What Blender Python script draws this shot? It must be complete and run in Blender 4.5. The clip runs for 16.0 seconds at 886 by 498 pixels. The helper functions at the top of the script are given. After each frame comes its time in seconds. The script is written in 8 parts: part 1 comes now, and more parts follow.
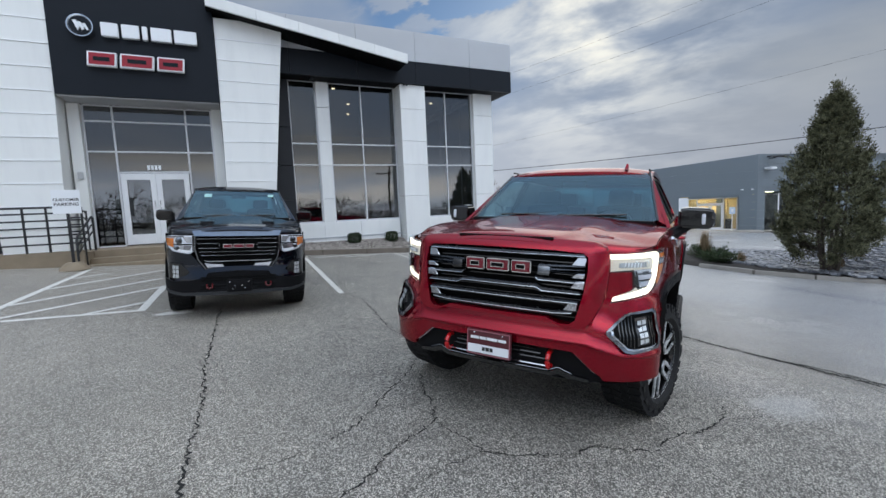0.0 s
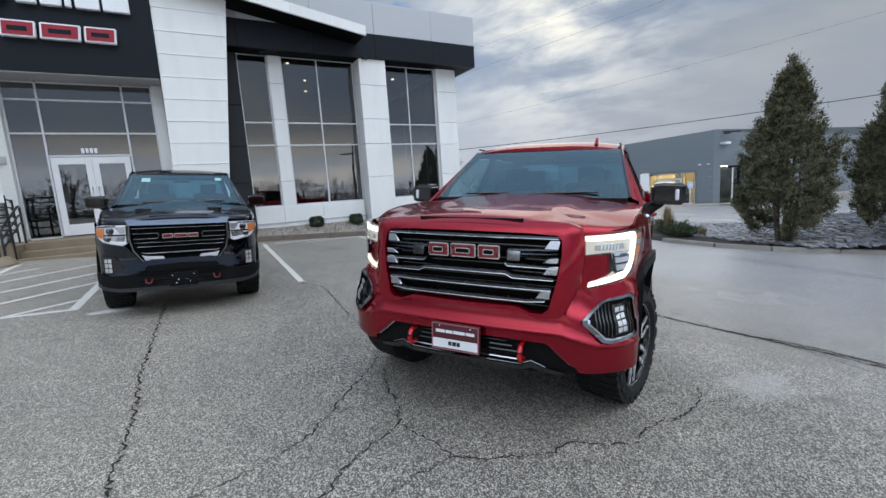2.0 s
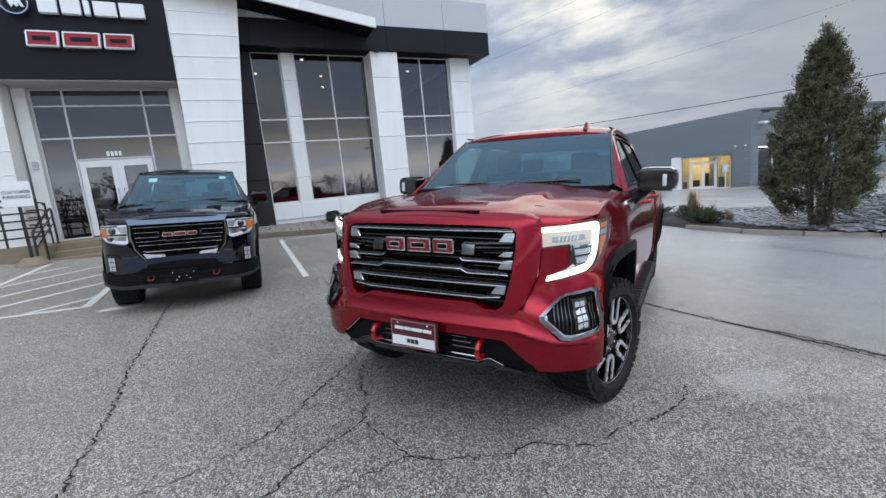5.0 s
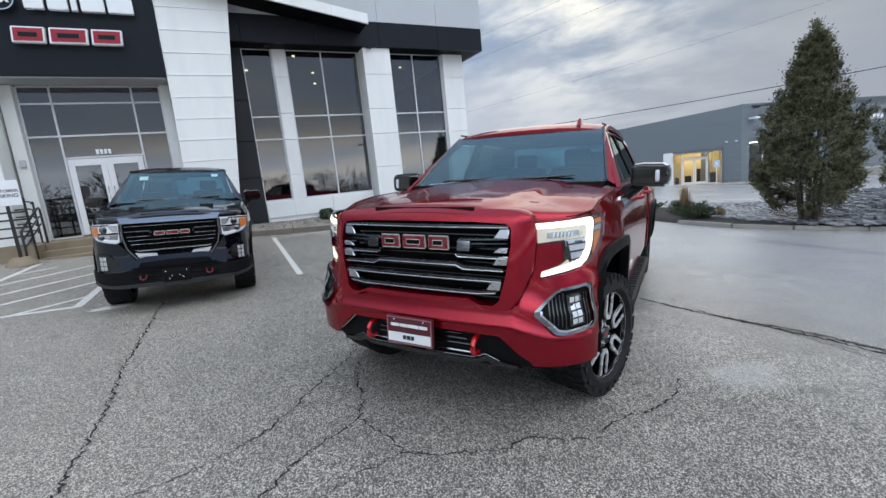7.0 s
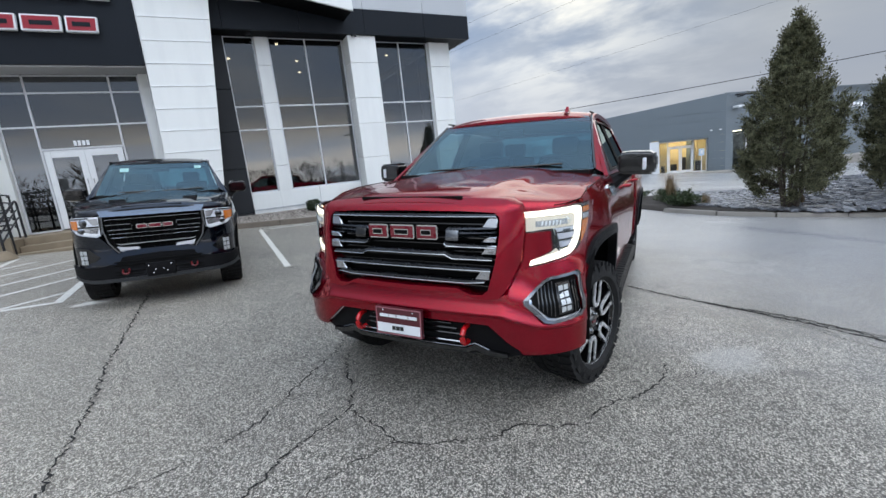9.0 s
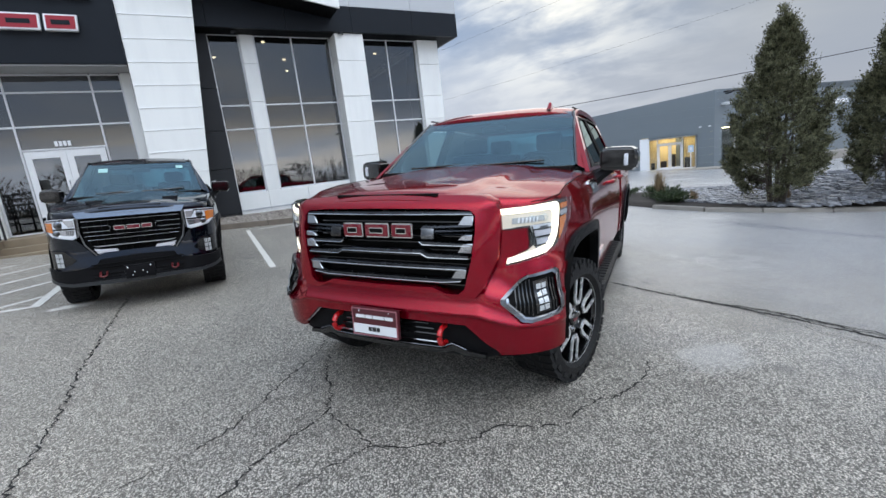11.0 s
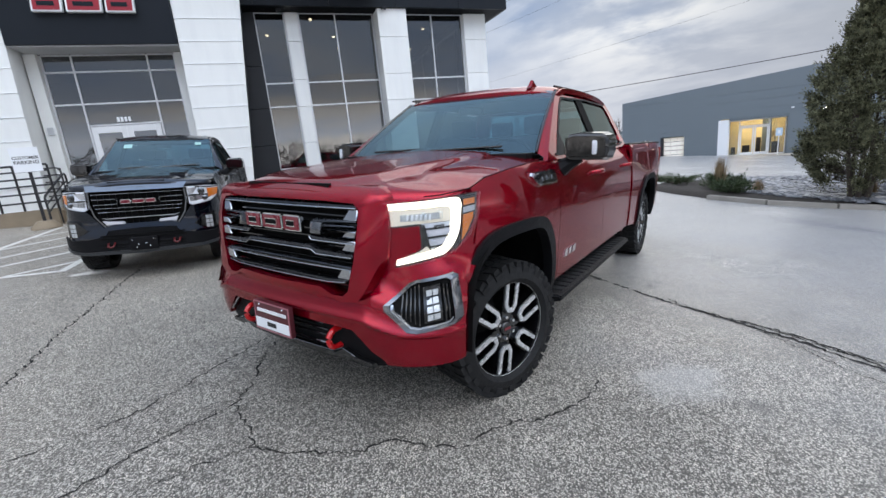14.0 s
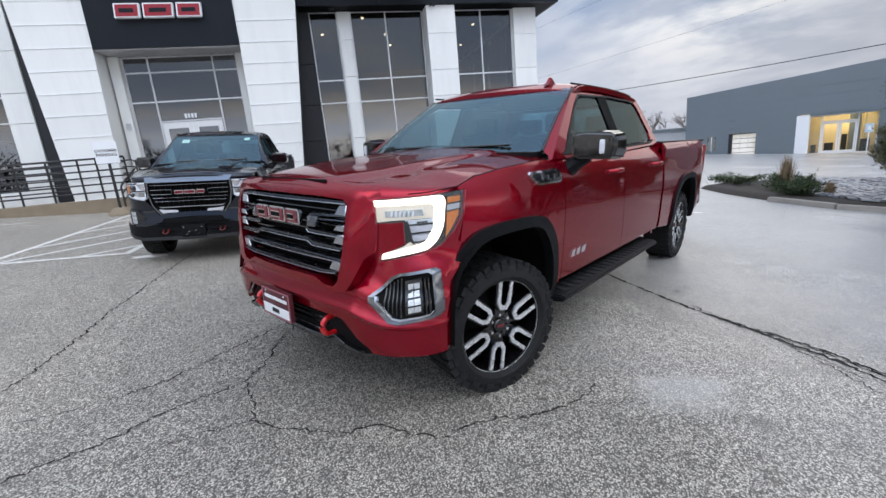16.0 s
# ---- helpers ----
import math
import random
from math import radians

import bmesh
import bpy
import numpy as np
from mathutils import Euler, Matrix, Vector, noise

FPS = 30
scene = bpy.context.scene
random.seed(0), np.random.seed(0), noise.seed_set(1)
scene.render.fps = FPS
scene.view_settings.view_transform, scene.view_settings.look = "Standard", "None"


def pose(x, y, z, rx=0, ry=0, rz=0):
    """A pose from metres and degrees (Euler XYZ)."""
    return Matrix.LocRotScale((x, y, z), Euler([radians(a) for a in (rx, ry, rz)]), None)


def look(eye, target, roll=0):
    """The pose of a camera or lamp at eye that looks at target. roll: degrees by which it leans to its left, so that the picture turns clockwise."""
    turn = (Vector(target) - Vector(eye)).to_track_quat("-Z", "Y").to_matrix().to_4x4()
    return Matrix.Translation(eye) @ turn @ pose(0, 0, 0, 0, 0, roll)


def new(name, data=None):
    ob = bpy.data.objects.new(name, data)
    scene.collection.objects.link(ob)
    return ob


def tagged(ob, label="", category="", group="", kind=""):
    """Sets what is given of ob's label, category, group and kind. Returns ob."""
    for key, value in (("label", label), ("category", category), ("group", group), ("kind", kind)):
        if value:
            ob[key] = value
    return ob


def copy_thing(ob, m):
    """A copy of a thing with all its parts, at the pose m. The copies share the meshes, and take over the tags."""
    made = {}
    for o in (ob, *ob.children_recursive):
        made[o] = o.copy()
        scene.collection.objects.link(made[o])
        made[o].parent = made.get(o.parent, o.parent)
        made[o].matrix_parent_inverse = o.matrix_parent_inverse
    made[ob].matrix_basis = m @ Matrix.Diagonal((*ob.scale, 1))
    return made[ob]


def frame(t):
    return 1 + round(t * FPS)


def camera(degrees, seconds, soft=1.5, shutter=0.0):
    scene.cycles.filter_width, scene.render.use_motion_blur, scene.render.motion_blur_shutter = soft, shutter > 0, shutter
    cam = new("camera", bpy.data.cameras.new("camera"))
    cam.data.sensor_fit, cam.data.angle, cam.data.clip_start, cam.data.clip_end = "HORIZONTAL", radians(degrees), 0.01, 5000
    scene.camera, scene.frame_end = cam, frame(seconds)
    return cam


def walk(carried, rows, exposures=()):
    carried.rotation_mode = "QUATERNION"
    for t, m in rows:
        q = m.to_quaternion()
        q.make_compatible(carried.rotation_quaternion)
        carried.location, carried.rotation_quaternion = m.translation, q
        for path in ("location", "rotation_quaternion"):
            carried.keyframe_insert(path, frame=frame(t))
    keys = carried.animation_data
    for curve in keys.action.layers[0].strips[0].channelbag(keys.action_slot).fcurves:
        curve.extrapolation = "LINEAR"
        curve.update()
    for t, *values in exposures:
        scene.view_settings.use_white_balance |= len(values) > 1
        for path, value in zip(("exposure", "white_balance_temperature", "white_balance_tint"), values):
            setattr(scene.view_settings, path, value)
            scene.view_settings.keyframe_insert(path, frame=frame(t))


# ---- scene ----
cam = camera(92.0, 16.0)
PATH = [
    (0, (0.3256, 0.1353, 1.4751), (1.2408, 2.1252, 1.2672), -2.5),
    (0.5, (0.3982, 0.1243, 1.4674), (1.3332, 2.1043, 1.2584), -3.1),
    (1, (0.4345, 0.1551, 1.4674), (1.4190, 2.1076, 1.2320), -3.5),
    (1.5, (0.4708, 0.2882, 1.4652), (1.4982, 2.2143, 1.1891), -3.6),
    (2, (0.5016, 0.3795, 1.4729), (1.5499, 2.2880, 1.1561), -3.7),
    (2.5, (0.6765, 0.3344, 1.4454), (1.6863, 2.2572, 1.0901), -3.9),
    (3, (0.8580, 0.2783, 1.4432), (1.7666, 2.2495, 1.0835), -4.1),
    (3.5, (0.9031, 0.2706, 1.4399), (1.7809, 2.2561, 1.0846), -4.7),
    (4, (0.9196, 0.2662, 1.4443), (1.8073, 2.2484, 1.0956), -4.9),
    (6.5, (0.9097, 0.2585, 1.4432), (1.8392, 2.2209, 1.0868), -5.8),
    (7, (0.9075, 0.2585, 1.4443), (1.8425, 2.2154, 1.0769), -5.7),
    (7.5, (0.9009, 0.2607, 1.4410), (1.8436, 2.2121, 1.0582), -5.7),
    (8, (0.8921, 0.2585, 1.4443), (1.8458, 2.2000, 1.0450), -5.6),
    (8.5, (0.9042, 0.2629, 1.4366), (1.8678, 2.1978, 1.0241), -5.8),
    (9, (0.9152, 0.2706, 1.4377), (1.8920, 2.1956, 1.0164), -6.1),
    (9.5, (0.9185, 0.2750, 1.4388), (1.9074, 2.1934, 1.0164), -6.3),
    (10, (0.9174, 0.2728, 1.4377), (1.9206, 2.1846, 1.0142), -6.6),
    (10.2, (0.9207, 0.2684, 1.4333), (1.9316, 2.1758, 1.0109), -6.6),
    (12.3, (1.4080, 0.2761, 1.4091), (2.3254, 2.2209, 0.9438), -6.2),
    (12.5, (1.4784, 0.2112, 1.4124), (2.3441, 2.1791, 0.9438), -6.3),
    (13, (1.5829, 0.1298, 1.4014), (2.3584, 2.1285, 0.9097), -7.1),
    (13.5, (1.6874, 0.1111, 1.3838), (2.4475, 2.1131, 0.8789), -6.6),
    (14, (1.8898, 0.1485, 1.3739), (2.5971, 2.1703, 0.8734), -5.5),
    (14.5, (2.0724, 0.0583, 1.3662), (2.6972, 2.1098, 0.8767), -4.6),
    (15, (2.2242, -0.0572, 1.3640), (2.7390, 2.0295, 0.8910), -5.4),
    (15.5, (2.2264, -0.0352, 1.3651), (2.7027, 2.0581, 0.8822), -5.4),
    (16, (2.1758, -0.0044, 1.3629), (2.6323, 2.0889, 0.8635), -5.1),
]
walk(cam, [(t, look(eye, target, roll)) for t, eye, target, roll in PATH], exposures=[(0, -0.11, 6370, 6), (2.5, 0.02, 6480, 6), (6.5, 0.07, 6480, 6), (10, 0.18, 6490, 6), (12.5, 0.22, 6510, 7), (16, 0.22, 6570, 9)])

# ---- world and light ----
SUN_DIR = Vector((0.655, 0.668, 0.355)).normalized()
world = bpy.data.worlds.new("overcast_sky")
scene.world = world
world.use_nodes = True
wn, wl = world.node_tree.nodes, world.node_tree.links
wn.clear()


def wnode(kind, **inputs):
    n = wn.new(kind)
    for key, value in inputs.items():
        n.inputs[key.replace("_", " ")].default_value = value
    return n


def wmath(op, a, b=None, clamp=False):
    n = wn.new("ShaderNodeMath")
    n.operation, n.use_clamp = op, clamp
    for k, v in enumerate((a, b)):
        if v is None:
            continue
        if isinstance(v, (int, float)):
            n.inputs[k].default_value = v
        else:
            wl.new(v, n.inputs[k])
    return n.outputs[0]


sky = wn.new("ShaderNodeTexSky")
sky.sky_type, sky.sun_disc = "NISHITA", False
sky.sun_elevation, sky.sun_rotation = math.asin(SUN_DIR.z), math.atan2(SUN_DIR.x, SUN_DIR.y)
sky.air_density, sky.dust_density = 1.0, 0.3
geo = wn.new("ShaderNodeTexCoord")
sep = wn.new("ShaderNodeSeparateXYZ")
wl.new(geo.outputs["Generated"], sep.inputs[0])
# cloud layer: directions spread on a flat ceiling of cloud, drawn out into streaks
height = wmath("MAXIMUM", sep.outputs["Z"], 0.0)
flat = wmath("ADD", height, 0.30)
comb = wn.new("ShaderNodeCombineXYZ")
east, north = wmath("DIVIDE", sep.outputs["X"], flat), wmath("DIVIDE", sep.outputs["Y"], flat)
wl.new(wmath("ADD", wmath("MULTIPLY", east, 0.82), wmath("MULTIPLY", north, 0.57)), comb.inputs[0])
wl.new(wmath("MULTIPLY", wmath("SUBTRACT", wmath("MULTIPLY", north, 0.82), wmath("MULTIPLY", east, 0.57)), 0.62), comb.inputs[1])
cloud = wnode("ShaderNodeTexNoise", Scale=0.95, Detail=7.0, Roughness=0.52, Distortion=0.25)
wl.new(comb.outputs[0], cloud.inputs["Vector"])
fine = wnode("ShaderNodeTexNoise", Scale=1.5, Detail=6.0, Roughness=0.50, Distortion=0.35)
wl.new(comb.outputs[0], fine.inputs["Vector"])
puffs = wnode("ShaderNodeTexNoise", Scale=4.2, Detail=7.0, Roughness=0.55, Distortion=0.2)
wl.new(comb.outputs[0], puffs.inputs["Vector"])


def near(direction, power):
    """How close the sight is to a direction of the sky."""
    n = wn.new("ShaderNodeVectorMath")
    n.operation = "DOT_PRODUCT"
    wl.new(geo.outputs["Generated"], n.inputs[0])
    n.inputs[1].default_value = Vector(direction).normalized()
    return wmath("POWER", wmath("MAXIMUM", n.outputs["Value"], 0.0), power)


def ease(value, a, b):
    n = wn.new("ShaderNodeMapRange")
    n.interpolation_type = "SMOOTHSTEP"
    n.inputs["From Min"].default_value, n.inputs["From Max"].default_value = a, b
    wl.new(value, n.inputs["Value"])
    return n.outputs["Result"]


def tint(fac, a, b, blend="MIX"):
    n = wn.new("ShaderNodeMix")
    n.data_type, n.blend_type = "RGBA", blend
    for k, v in ((0, fac), (6, a), (7, b)):
        if isinstance(v, tuple):
            n.inputs[k].default_value = v
        else:
            wl.new(v, n.inputs[k])
    return n.outputs[2]


# a break of blue over the roof line, with torn edges
rift = wmath("MULTIPLY", near((0.40, 0.82, 0.42), 45.0), ease(puffs.outputs["Fac"], 0.58, 0.42))
cover = ease(wmath("SUBTRACT", wmath("ADD", cloud.outputs["Fac"], 0.12), wmath("MULTIPLY", rift, 0.55)), 0.22, 0.40)
shade = wn.new("ShaderNodeValToRGB")
shade.color_ramp.elements[0].position, shade.color_ramp.elements[0].color = 0.34, (0.285, 0.375, 0.560, 1)
shade.color_ramp.elements[1].position, shade.color_ramp.elements[1].color = 0.68, (0.570, 0.605, 0.680, 1)
wl.new(fine.outputs["Fac"], shade.inputs["Fac"])
# lilac haze towards the horizon
haze = tint(ease(height, 0.26, 0.04), shade.outputs["Color"], (0.545, 0.580, 0.680, 1))
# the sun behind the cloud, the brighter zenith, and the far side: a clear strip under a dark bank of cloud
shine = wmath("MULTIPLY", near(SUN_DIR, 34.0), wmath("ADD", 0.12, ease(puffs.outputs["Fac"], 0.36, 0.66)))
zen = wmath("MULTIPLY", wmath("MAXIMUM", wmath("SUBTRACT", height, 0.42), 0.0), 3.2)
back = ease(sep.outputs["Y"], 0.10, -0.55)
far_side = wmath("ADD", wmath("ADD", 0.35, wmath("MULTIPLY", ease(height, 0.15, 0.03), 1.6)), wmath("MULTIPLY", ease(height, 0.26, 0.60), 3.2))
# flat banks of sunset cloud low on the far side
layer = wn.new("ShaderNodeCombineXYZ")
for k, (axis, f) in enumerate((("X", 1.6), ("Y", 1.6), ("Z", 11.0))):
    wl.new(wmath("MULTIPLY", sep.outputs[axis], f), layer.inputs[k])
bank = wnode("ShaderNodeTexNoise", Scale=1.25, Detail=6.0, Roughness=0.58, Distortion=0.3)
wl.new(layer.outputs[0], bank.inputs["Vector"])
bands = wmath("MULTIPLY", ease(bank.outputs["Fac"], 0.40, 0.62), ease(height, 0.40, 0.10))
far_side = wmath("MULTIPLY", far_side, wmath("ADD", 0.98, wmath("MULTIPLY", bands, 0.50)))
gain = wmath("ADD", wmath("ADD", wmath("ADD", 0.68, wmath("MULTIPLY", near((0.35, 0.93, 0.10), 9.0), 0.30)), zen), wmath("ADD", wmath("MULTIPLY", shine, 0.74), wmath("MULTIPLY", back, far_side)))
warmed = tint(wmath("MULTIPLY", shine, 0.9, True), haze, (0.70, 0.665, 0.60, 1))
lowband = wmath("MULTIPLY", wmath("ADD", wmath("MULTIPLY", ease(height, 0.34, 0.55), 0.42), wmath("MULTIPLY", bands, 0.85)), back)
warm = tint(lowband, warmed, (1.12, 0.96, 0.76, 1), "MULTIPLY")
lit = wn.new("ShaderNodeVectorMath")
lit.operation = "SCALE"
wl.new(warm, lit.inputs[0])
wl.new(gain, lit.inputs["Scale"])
bg_sky, bg_cloud = wnode("ShaderNodeBackground", Strength=0.07), wnode("ShaderNodeBackground", Strength=1.0)
deepen = wn.new("ShaderNodeVectorMath")
deepen.operation = "MULTIPLY"
deepen.inputs[1].default_value = (0.74, 0.93, 1.18)
wl.new(sky.outputs["Color"], deepen.inputs[0])
wl.new(deepen.outputs[0], bg_sky.inputs["Color"])
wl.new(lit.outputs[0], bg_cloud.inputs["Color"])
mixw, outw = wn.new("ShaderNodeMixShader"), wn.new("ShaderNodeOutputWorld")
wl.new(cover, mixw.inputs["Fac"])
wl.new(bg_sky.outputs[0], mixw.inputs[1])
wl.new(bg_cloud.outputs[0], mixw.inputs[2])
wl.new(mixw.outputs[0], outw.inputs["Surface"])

sun = new("sun", bpy.data.lights.new("sun", "SUN"))
sun.data.energy, sun.data.angle, sun.data.color = 0.6, radians(55), (1.0, 0.96, 0.90)
sun.matrix_world = look(SUN_DIR * 50, (0, 0, 0))
scene.view_settings.exposure = 0.0


# ---- materials ----
class Nodes:
    """A small wrapper to build one node material."""

    def __init__(self, name):
        self.m = bpy.data.materials.new(name)
        self.m.use_nodes = True
        self.t = self.m.node_tree
        self.b = self.t.nodes["Principled BSDF"]
        self.xyz = self.t.nodes.new("ShaderNodeTexCoord").outputs["Object"]

    def put(self, value, socket):
        if hasattr(value, "is_linked"):
            self.t.links.new(value, socket)
        else:
            socket.default_value = value

    def node(self, kind, outlet, **inputs):
        n = self.t.nodes.new(kind)
        for k, v in inputs.items():
            self.put(v, n.inputs[k.replace("_", " ")])
        return n.outputs[outlet]

    def noise(self, scale, detail=3.0, rough=0.5, vec=None, outlet="Fac"):
        return self.node("ShaderNodeTexNoise", outlet, Vector=vec or self.xyz, Scale=scale, Detail=detail, Roughness=rough)

    def cells(self, scale, outlet="Distance", vec=None):
        return self.node("ShaderNodeTexVoronoi", outlet, Vector=vec or self.xyz, Scale=scale)

    def span(self, value, a, b, lo=0.0, hi=1.0):
        n = self.t.nodes.new("ShaderNodeMapRange")
        n.interpolation_type = "SMOOTHSTEP"
        for k, v in (("Value", value), ("From Min", a), ("From Max", b), ("To Min", lo), ("To Max", hi)):
            self.put(v, n.inputs[k])
        return n.outputs["Result"]

    def mix(self, fac, a, b):
        n = self.t.nodes.new("ShaderNodeMix")
        n.data_type = "RGBA"
        for k, v in ((0, fac), (6, a), (7, b)):
            self.put(v, n.inputs[k])
        return n.outputs[2]

    def math(self, op, a, b=0.0):
        n = self.t.nodes.new("ShaderNodeMath")
        n.operation = op
        self.put(a, n.inputs[0])
        self.put(b, n.inputs[1])
        return n.outputs[0]

    def stretch(self, x, y, z):
        n = self.t.nodes.new("ShaderNodeMapping")
        n.inputs["Scale"].default_value = (x, y, z)
        self.t.links.new(self.xyz, n.inputs["Vector"])
        return n.outputs[0]

    def bump(self, h, strength, distance):
        self.put(self.node("ShaderNodeBump", "Normal", Height=h, Strength=strength, Distance=distance), self.b.inputs["Normal"])

    def done(self, **inputs):
        for k, v in inputs.items():
            self.put(v, self.b.inputs[k.replace("_", " ")])
        return self.m


def rgb(r, g, b):
    return (r, g, b, 1.0)


def plain(name, color, rough=0.5, metal=0.0, vary=0.12, scale=6.0, coat=0.0, bump=0.0, bump_scale=60.0, **more):
    n = Nodes(name)
    dark = rgb(*[c * (1 - vary) for c in color])
    light = rgb(*[min(1, c * (1 + vary)) for c in color])
    col = n.mix(n.noise(scale, 4.0), dark, light)
    r = n.span(n.noise(scale * 2.3, 3.0), 0.3, 0.7, max(0.0, rough - 0.06), min(1.0, rough + 0.06))
    if bump:
        n.bump(n.noise(bump_scale, 3.0), bump, 0.01)
    return n.done(Base_Color=col, Roughness=r, Metallic=metal, Coat_Weight=coat, **more)


def car_paint(name, deep, flake, metal=0.55, coat=1.5, edge=(1.0, 1.0, 1.0)):
    n = Nodes(name)
    speck = n.cells(900.0, "Color")
    val = n.node("ShaderNodeRGBToBW", "Val", Color=speck)
    col = n.mix(n.math("MULTIPLY", val, 0.45), rgb(*deep), rgb(*flake))
    spots = n.span(n.cells(42.0, "Distance"), 0.42, 0.12)
    dust = n.math("ADD", n.span(n.noise(7.0, 5.0, 0.65), 0.45, 0.75), n.math("MULTIPLY", spots, n.span(n.noise(3.0, 4.0, 0.6), 0.48, 0.62)))
    return n.done(Base_Color=col, Metallic=metal, Roughness=0.26, Specular_IOR_Level=0.1, Specular_Tint=rgb(*edge), Coat_Weight=0.8, Coat_IOR=coat, Coat_Roughness=n.span(dust, 0, 1.6, 0.006, 0.10))


def asphalt():
    n = Nodes("wet_asphalt")
    stones = n.cells(150.0, "Color")
    val = n.node("ShaderNodeRGBToBW", "Val", Color=stones)
    dist = n.cells(150.0, "Distance")
    coarse = n.cells(92.0, "Color")
    cval = n.node("ShaderNodeRGBToBW", "Val", Color=coarse)
    grit = n.noise(260.0, 2.0, 0.6)
    mixv = n.math("ADD", n.math("ADD", n.math("MULTIPLY", val, 0.60), n.math("MULTIPLY", cval, 0.22)), n.math("MULTIPLY", grit, 0.24))
    pebble = n.span(mixv, 0.38, 0.78)
    gap = n.span(dist, 0.34, 0.72)
    col = n.mix(pebble, rgb(0.100, 0.089, 0.074), rgb(0.96, 0.89, 0.77))
    col = n.mix(n.math("MULTIPLY", gap, 0.68), col, rgb(0.048, 0.044, 0.038))
    big = n.noise(0.55, 5.0, 0.6)
    mid = n.noise(3.2, 5.0, 0.65)
    stain = n.span(n.math("ADD", n.math("MULTIPLY", big, 0.6), n.math("MULTIPLY", mid, 0.4)), 0.36, 0.64)
    col = n.mix(n.math("MULTIPLY", n.math("SUBTRACT", 1.0, stain), 0.34), col, rgb(0.070, 0.066, 0.060))
    sep = n.t.nodes.new("ShaderNodeSeparateXYZ")
    n.t.links.new(n.xyz, sep.inputs[0])
    # drier, paler ground on the high side of the lot
    dry = n.span(n.math("ADD", n.math("MULTIPLY", sep.outputs[0], -0.16), n.math("MULTIPLY", n.noise(0.5, 4.0, 0.6), 0.6)), 0.06, 0.58, 0.0, 0.24)
    col = n.mix(dry, col, rgb(0.52, 0.455, 0.365))
    # dried pale blotches
    for x, y, sx, sy, amount in ((3.98, 1.90, 0.52, 0.32, 0.40), (-0.60, 6.80, 0.28, 0.16, 1.0), (-0.78, 6.76, 0.13, 0.13, 1.0)):
        dx = n.math("DIVIDE", n.math("SUBTRACT", sep.outputs[0], x), sx)
        dy = n.math("DIVIDE", n.math("SUBTRACT", sep.outputs[1], y), sy)
        rr = n.math("SQRT", n.math("ADD", n.math("MULTIPLY", dx, dx), n.math("MULTIPLY", dy, dy)))
        m = n.span(n.math("ADD", rr, n.math("MULTIPLY", n.noise(5.0, 5.0, 0.7), 1.3)), 0.9, 1.5, amount, 0.0)
        col = n.mix(m, col, rgb(0.56, 0.55, 0.52) if x > 0 else rgb(0.80, 0.77, 0.70))
    # wet run along the island kerb
    for x, y, sx, sy, amount in ((9.95, 4.2, 0.30, 1.25, 0.75), (9.9, 2.9, 0.25, 0.9, 0.6)):
        dx = n.math("DIVIDE", n.math("SUBTRACT", sep.outputs[0], x), sx)
        dy = n.math("DIVIDE", n.math("SUBTRACT", sep.outputs[1], y), sy)
        rr = n.math("SQRT", n.math("ADD", n.math("MULTIPLY", dx, dx), n.math("MULTIPLY", dy, dy)))
        m = n.span(n.math("ADD", rr, n.math("MULTIPLY", n.noise(2.2, 5.0, 0.65), 1.2)), 0.7, 1.8, amount, 0.0)
        col = n.mix(m, col, rgb(0.055, 0.053, 0.050))
    # oil drips in the bays
    drip = n.span(n.noise(1.7, 2.0, 0.4), 0.70, 0.76)
    col = n.mix(n.math("MULTIPLY", drip, 0.6), col, rgb(0.035, 0.033, 0.031))
    # wet sky sheen towards the open side, painted as a paler, bluer base
    sky_sheen = n.span(n.math("ADD", n.math("MULTIPLY", sep.outputs[0], 0.10), n.math("MULTIPLY", n.noise(0.6, 4.0, 0.6), 0.5)), 0.58, 1.15, 0.0, 0.40)
    col = n.mix(sky_sheen, col, rgb(0.41, 0.43, 0.475))
    # damp runs: wetter towards the low side of the lot
    low = n.span(n.math("SUBTRACT", sep.outputs[0], n.math("MULTIPLY", sep.outputs[1], 0.12)), 1.5, 5.5)
    wet = n.span(n.math("ADD", n.math("MULTIPLY", low, 0.42), n.math("MULTIPLY", n.noise(0.42, 5.0, 0.6), 0.9)), 0.52, 0.86)
    rough = n.math("SUBTRACT", n.span(pebble, 0, 1, 0.60, 0.50), n.math("MULTIPLY", wet, 0.27))
    h = n.math("ADD", n.math("MULTIPLY", gap, -0.7), n.math("MULTIPLY", pebble, 0.35))
    n.bump(h, n.span(wet, 0, 1, 0.85, 0.30), 0.005)
    return n.done(Base_Color=col, Roughness=rough, Specular_IOR_Level=n.span(wet, 0, 1, 0.45, 0.62))


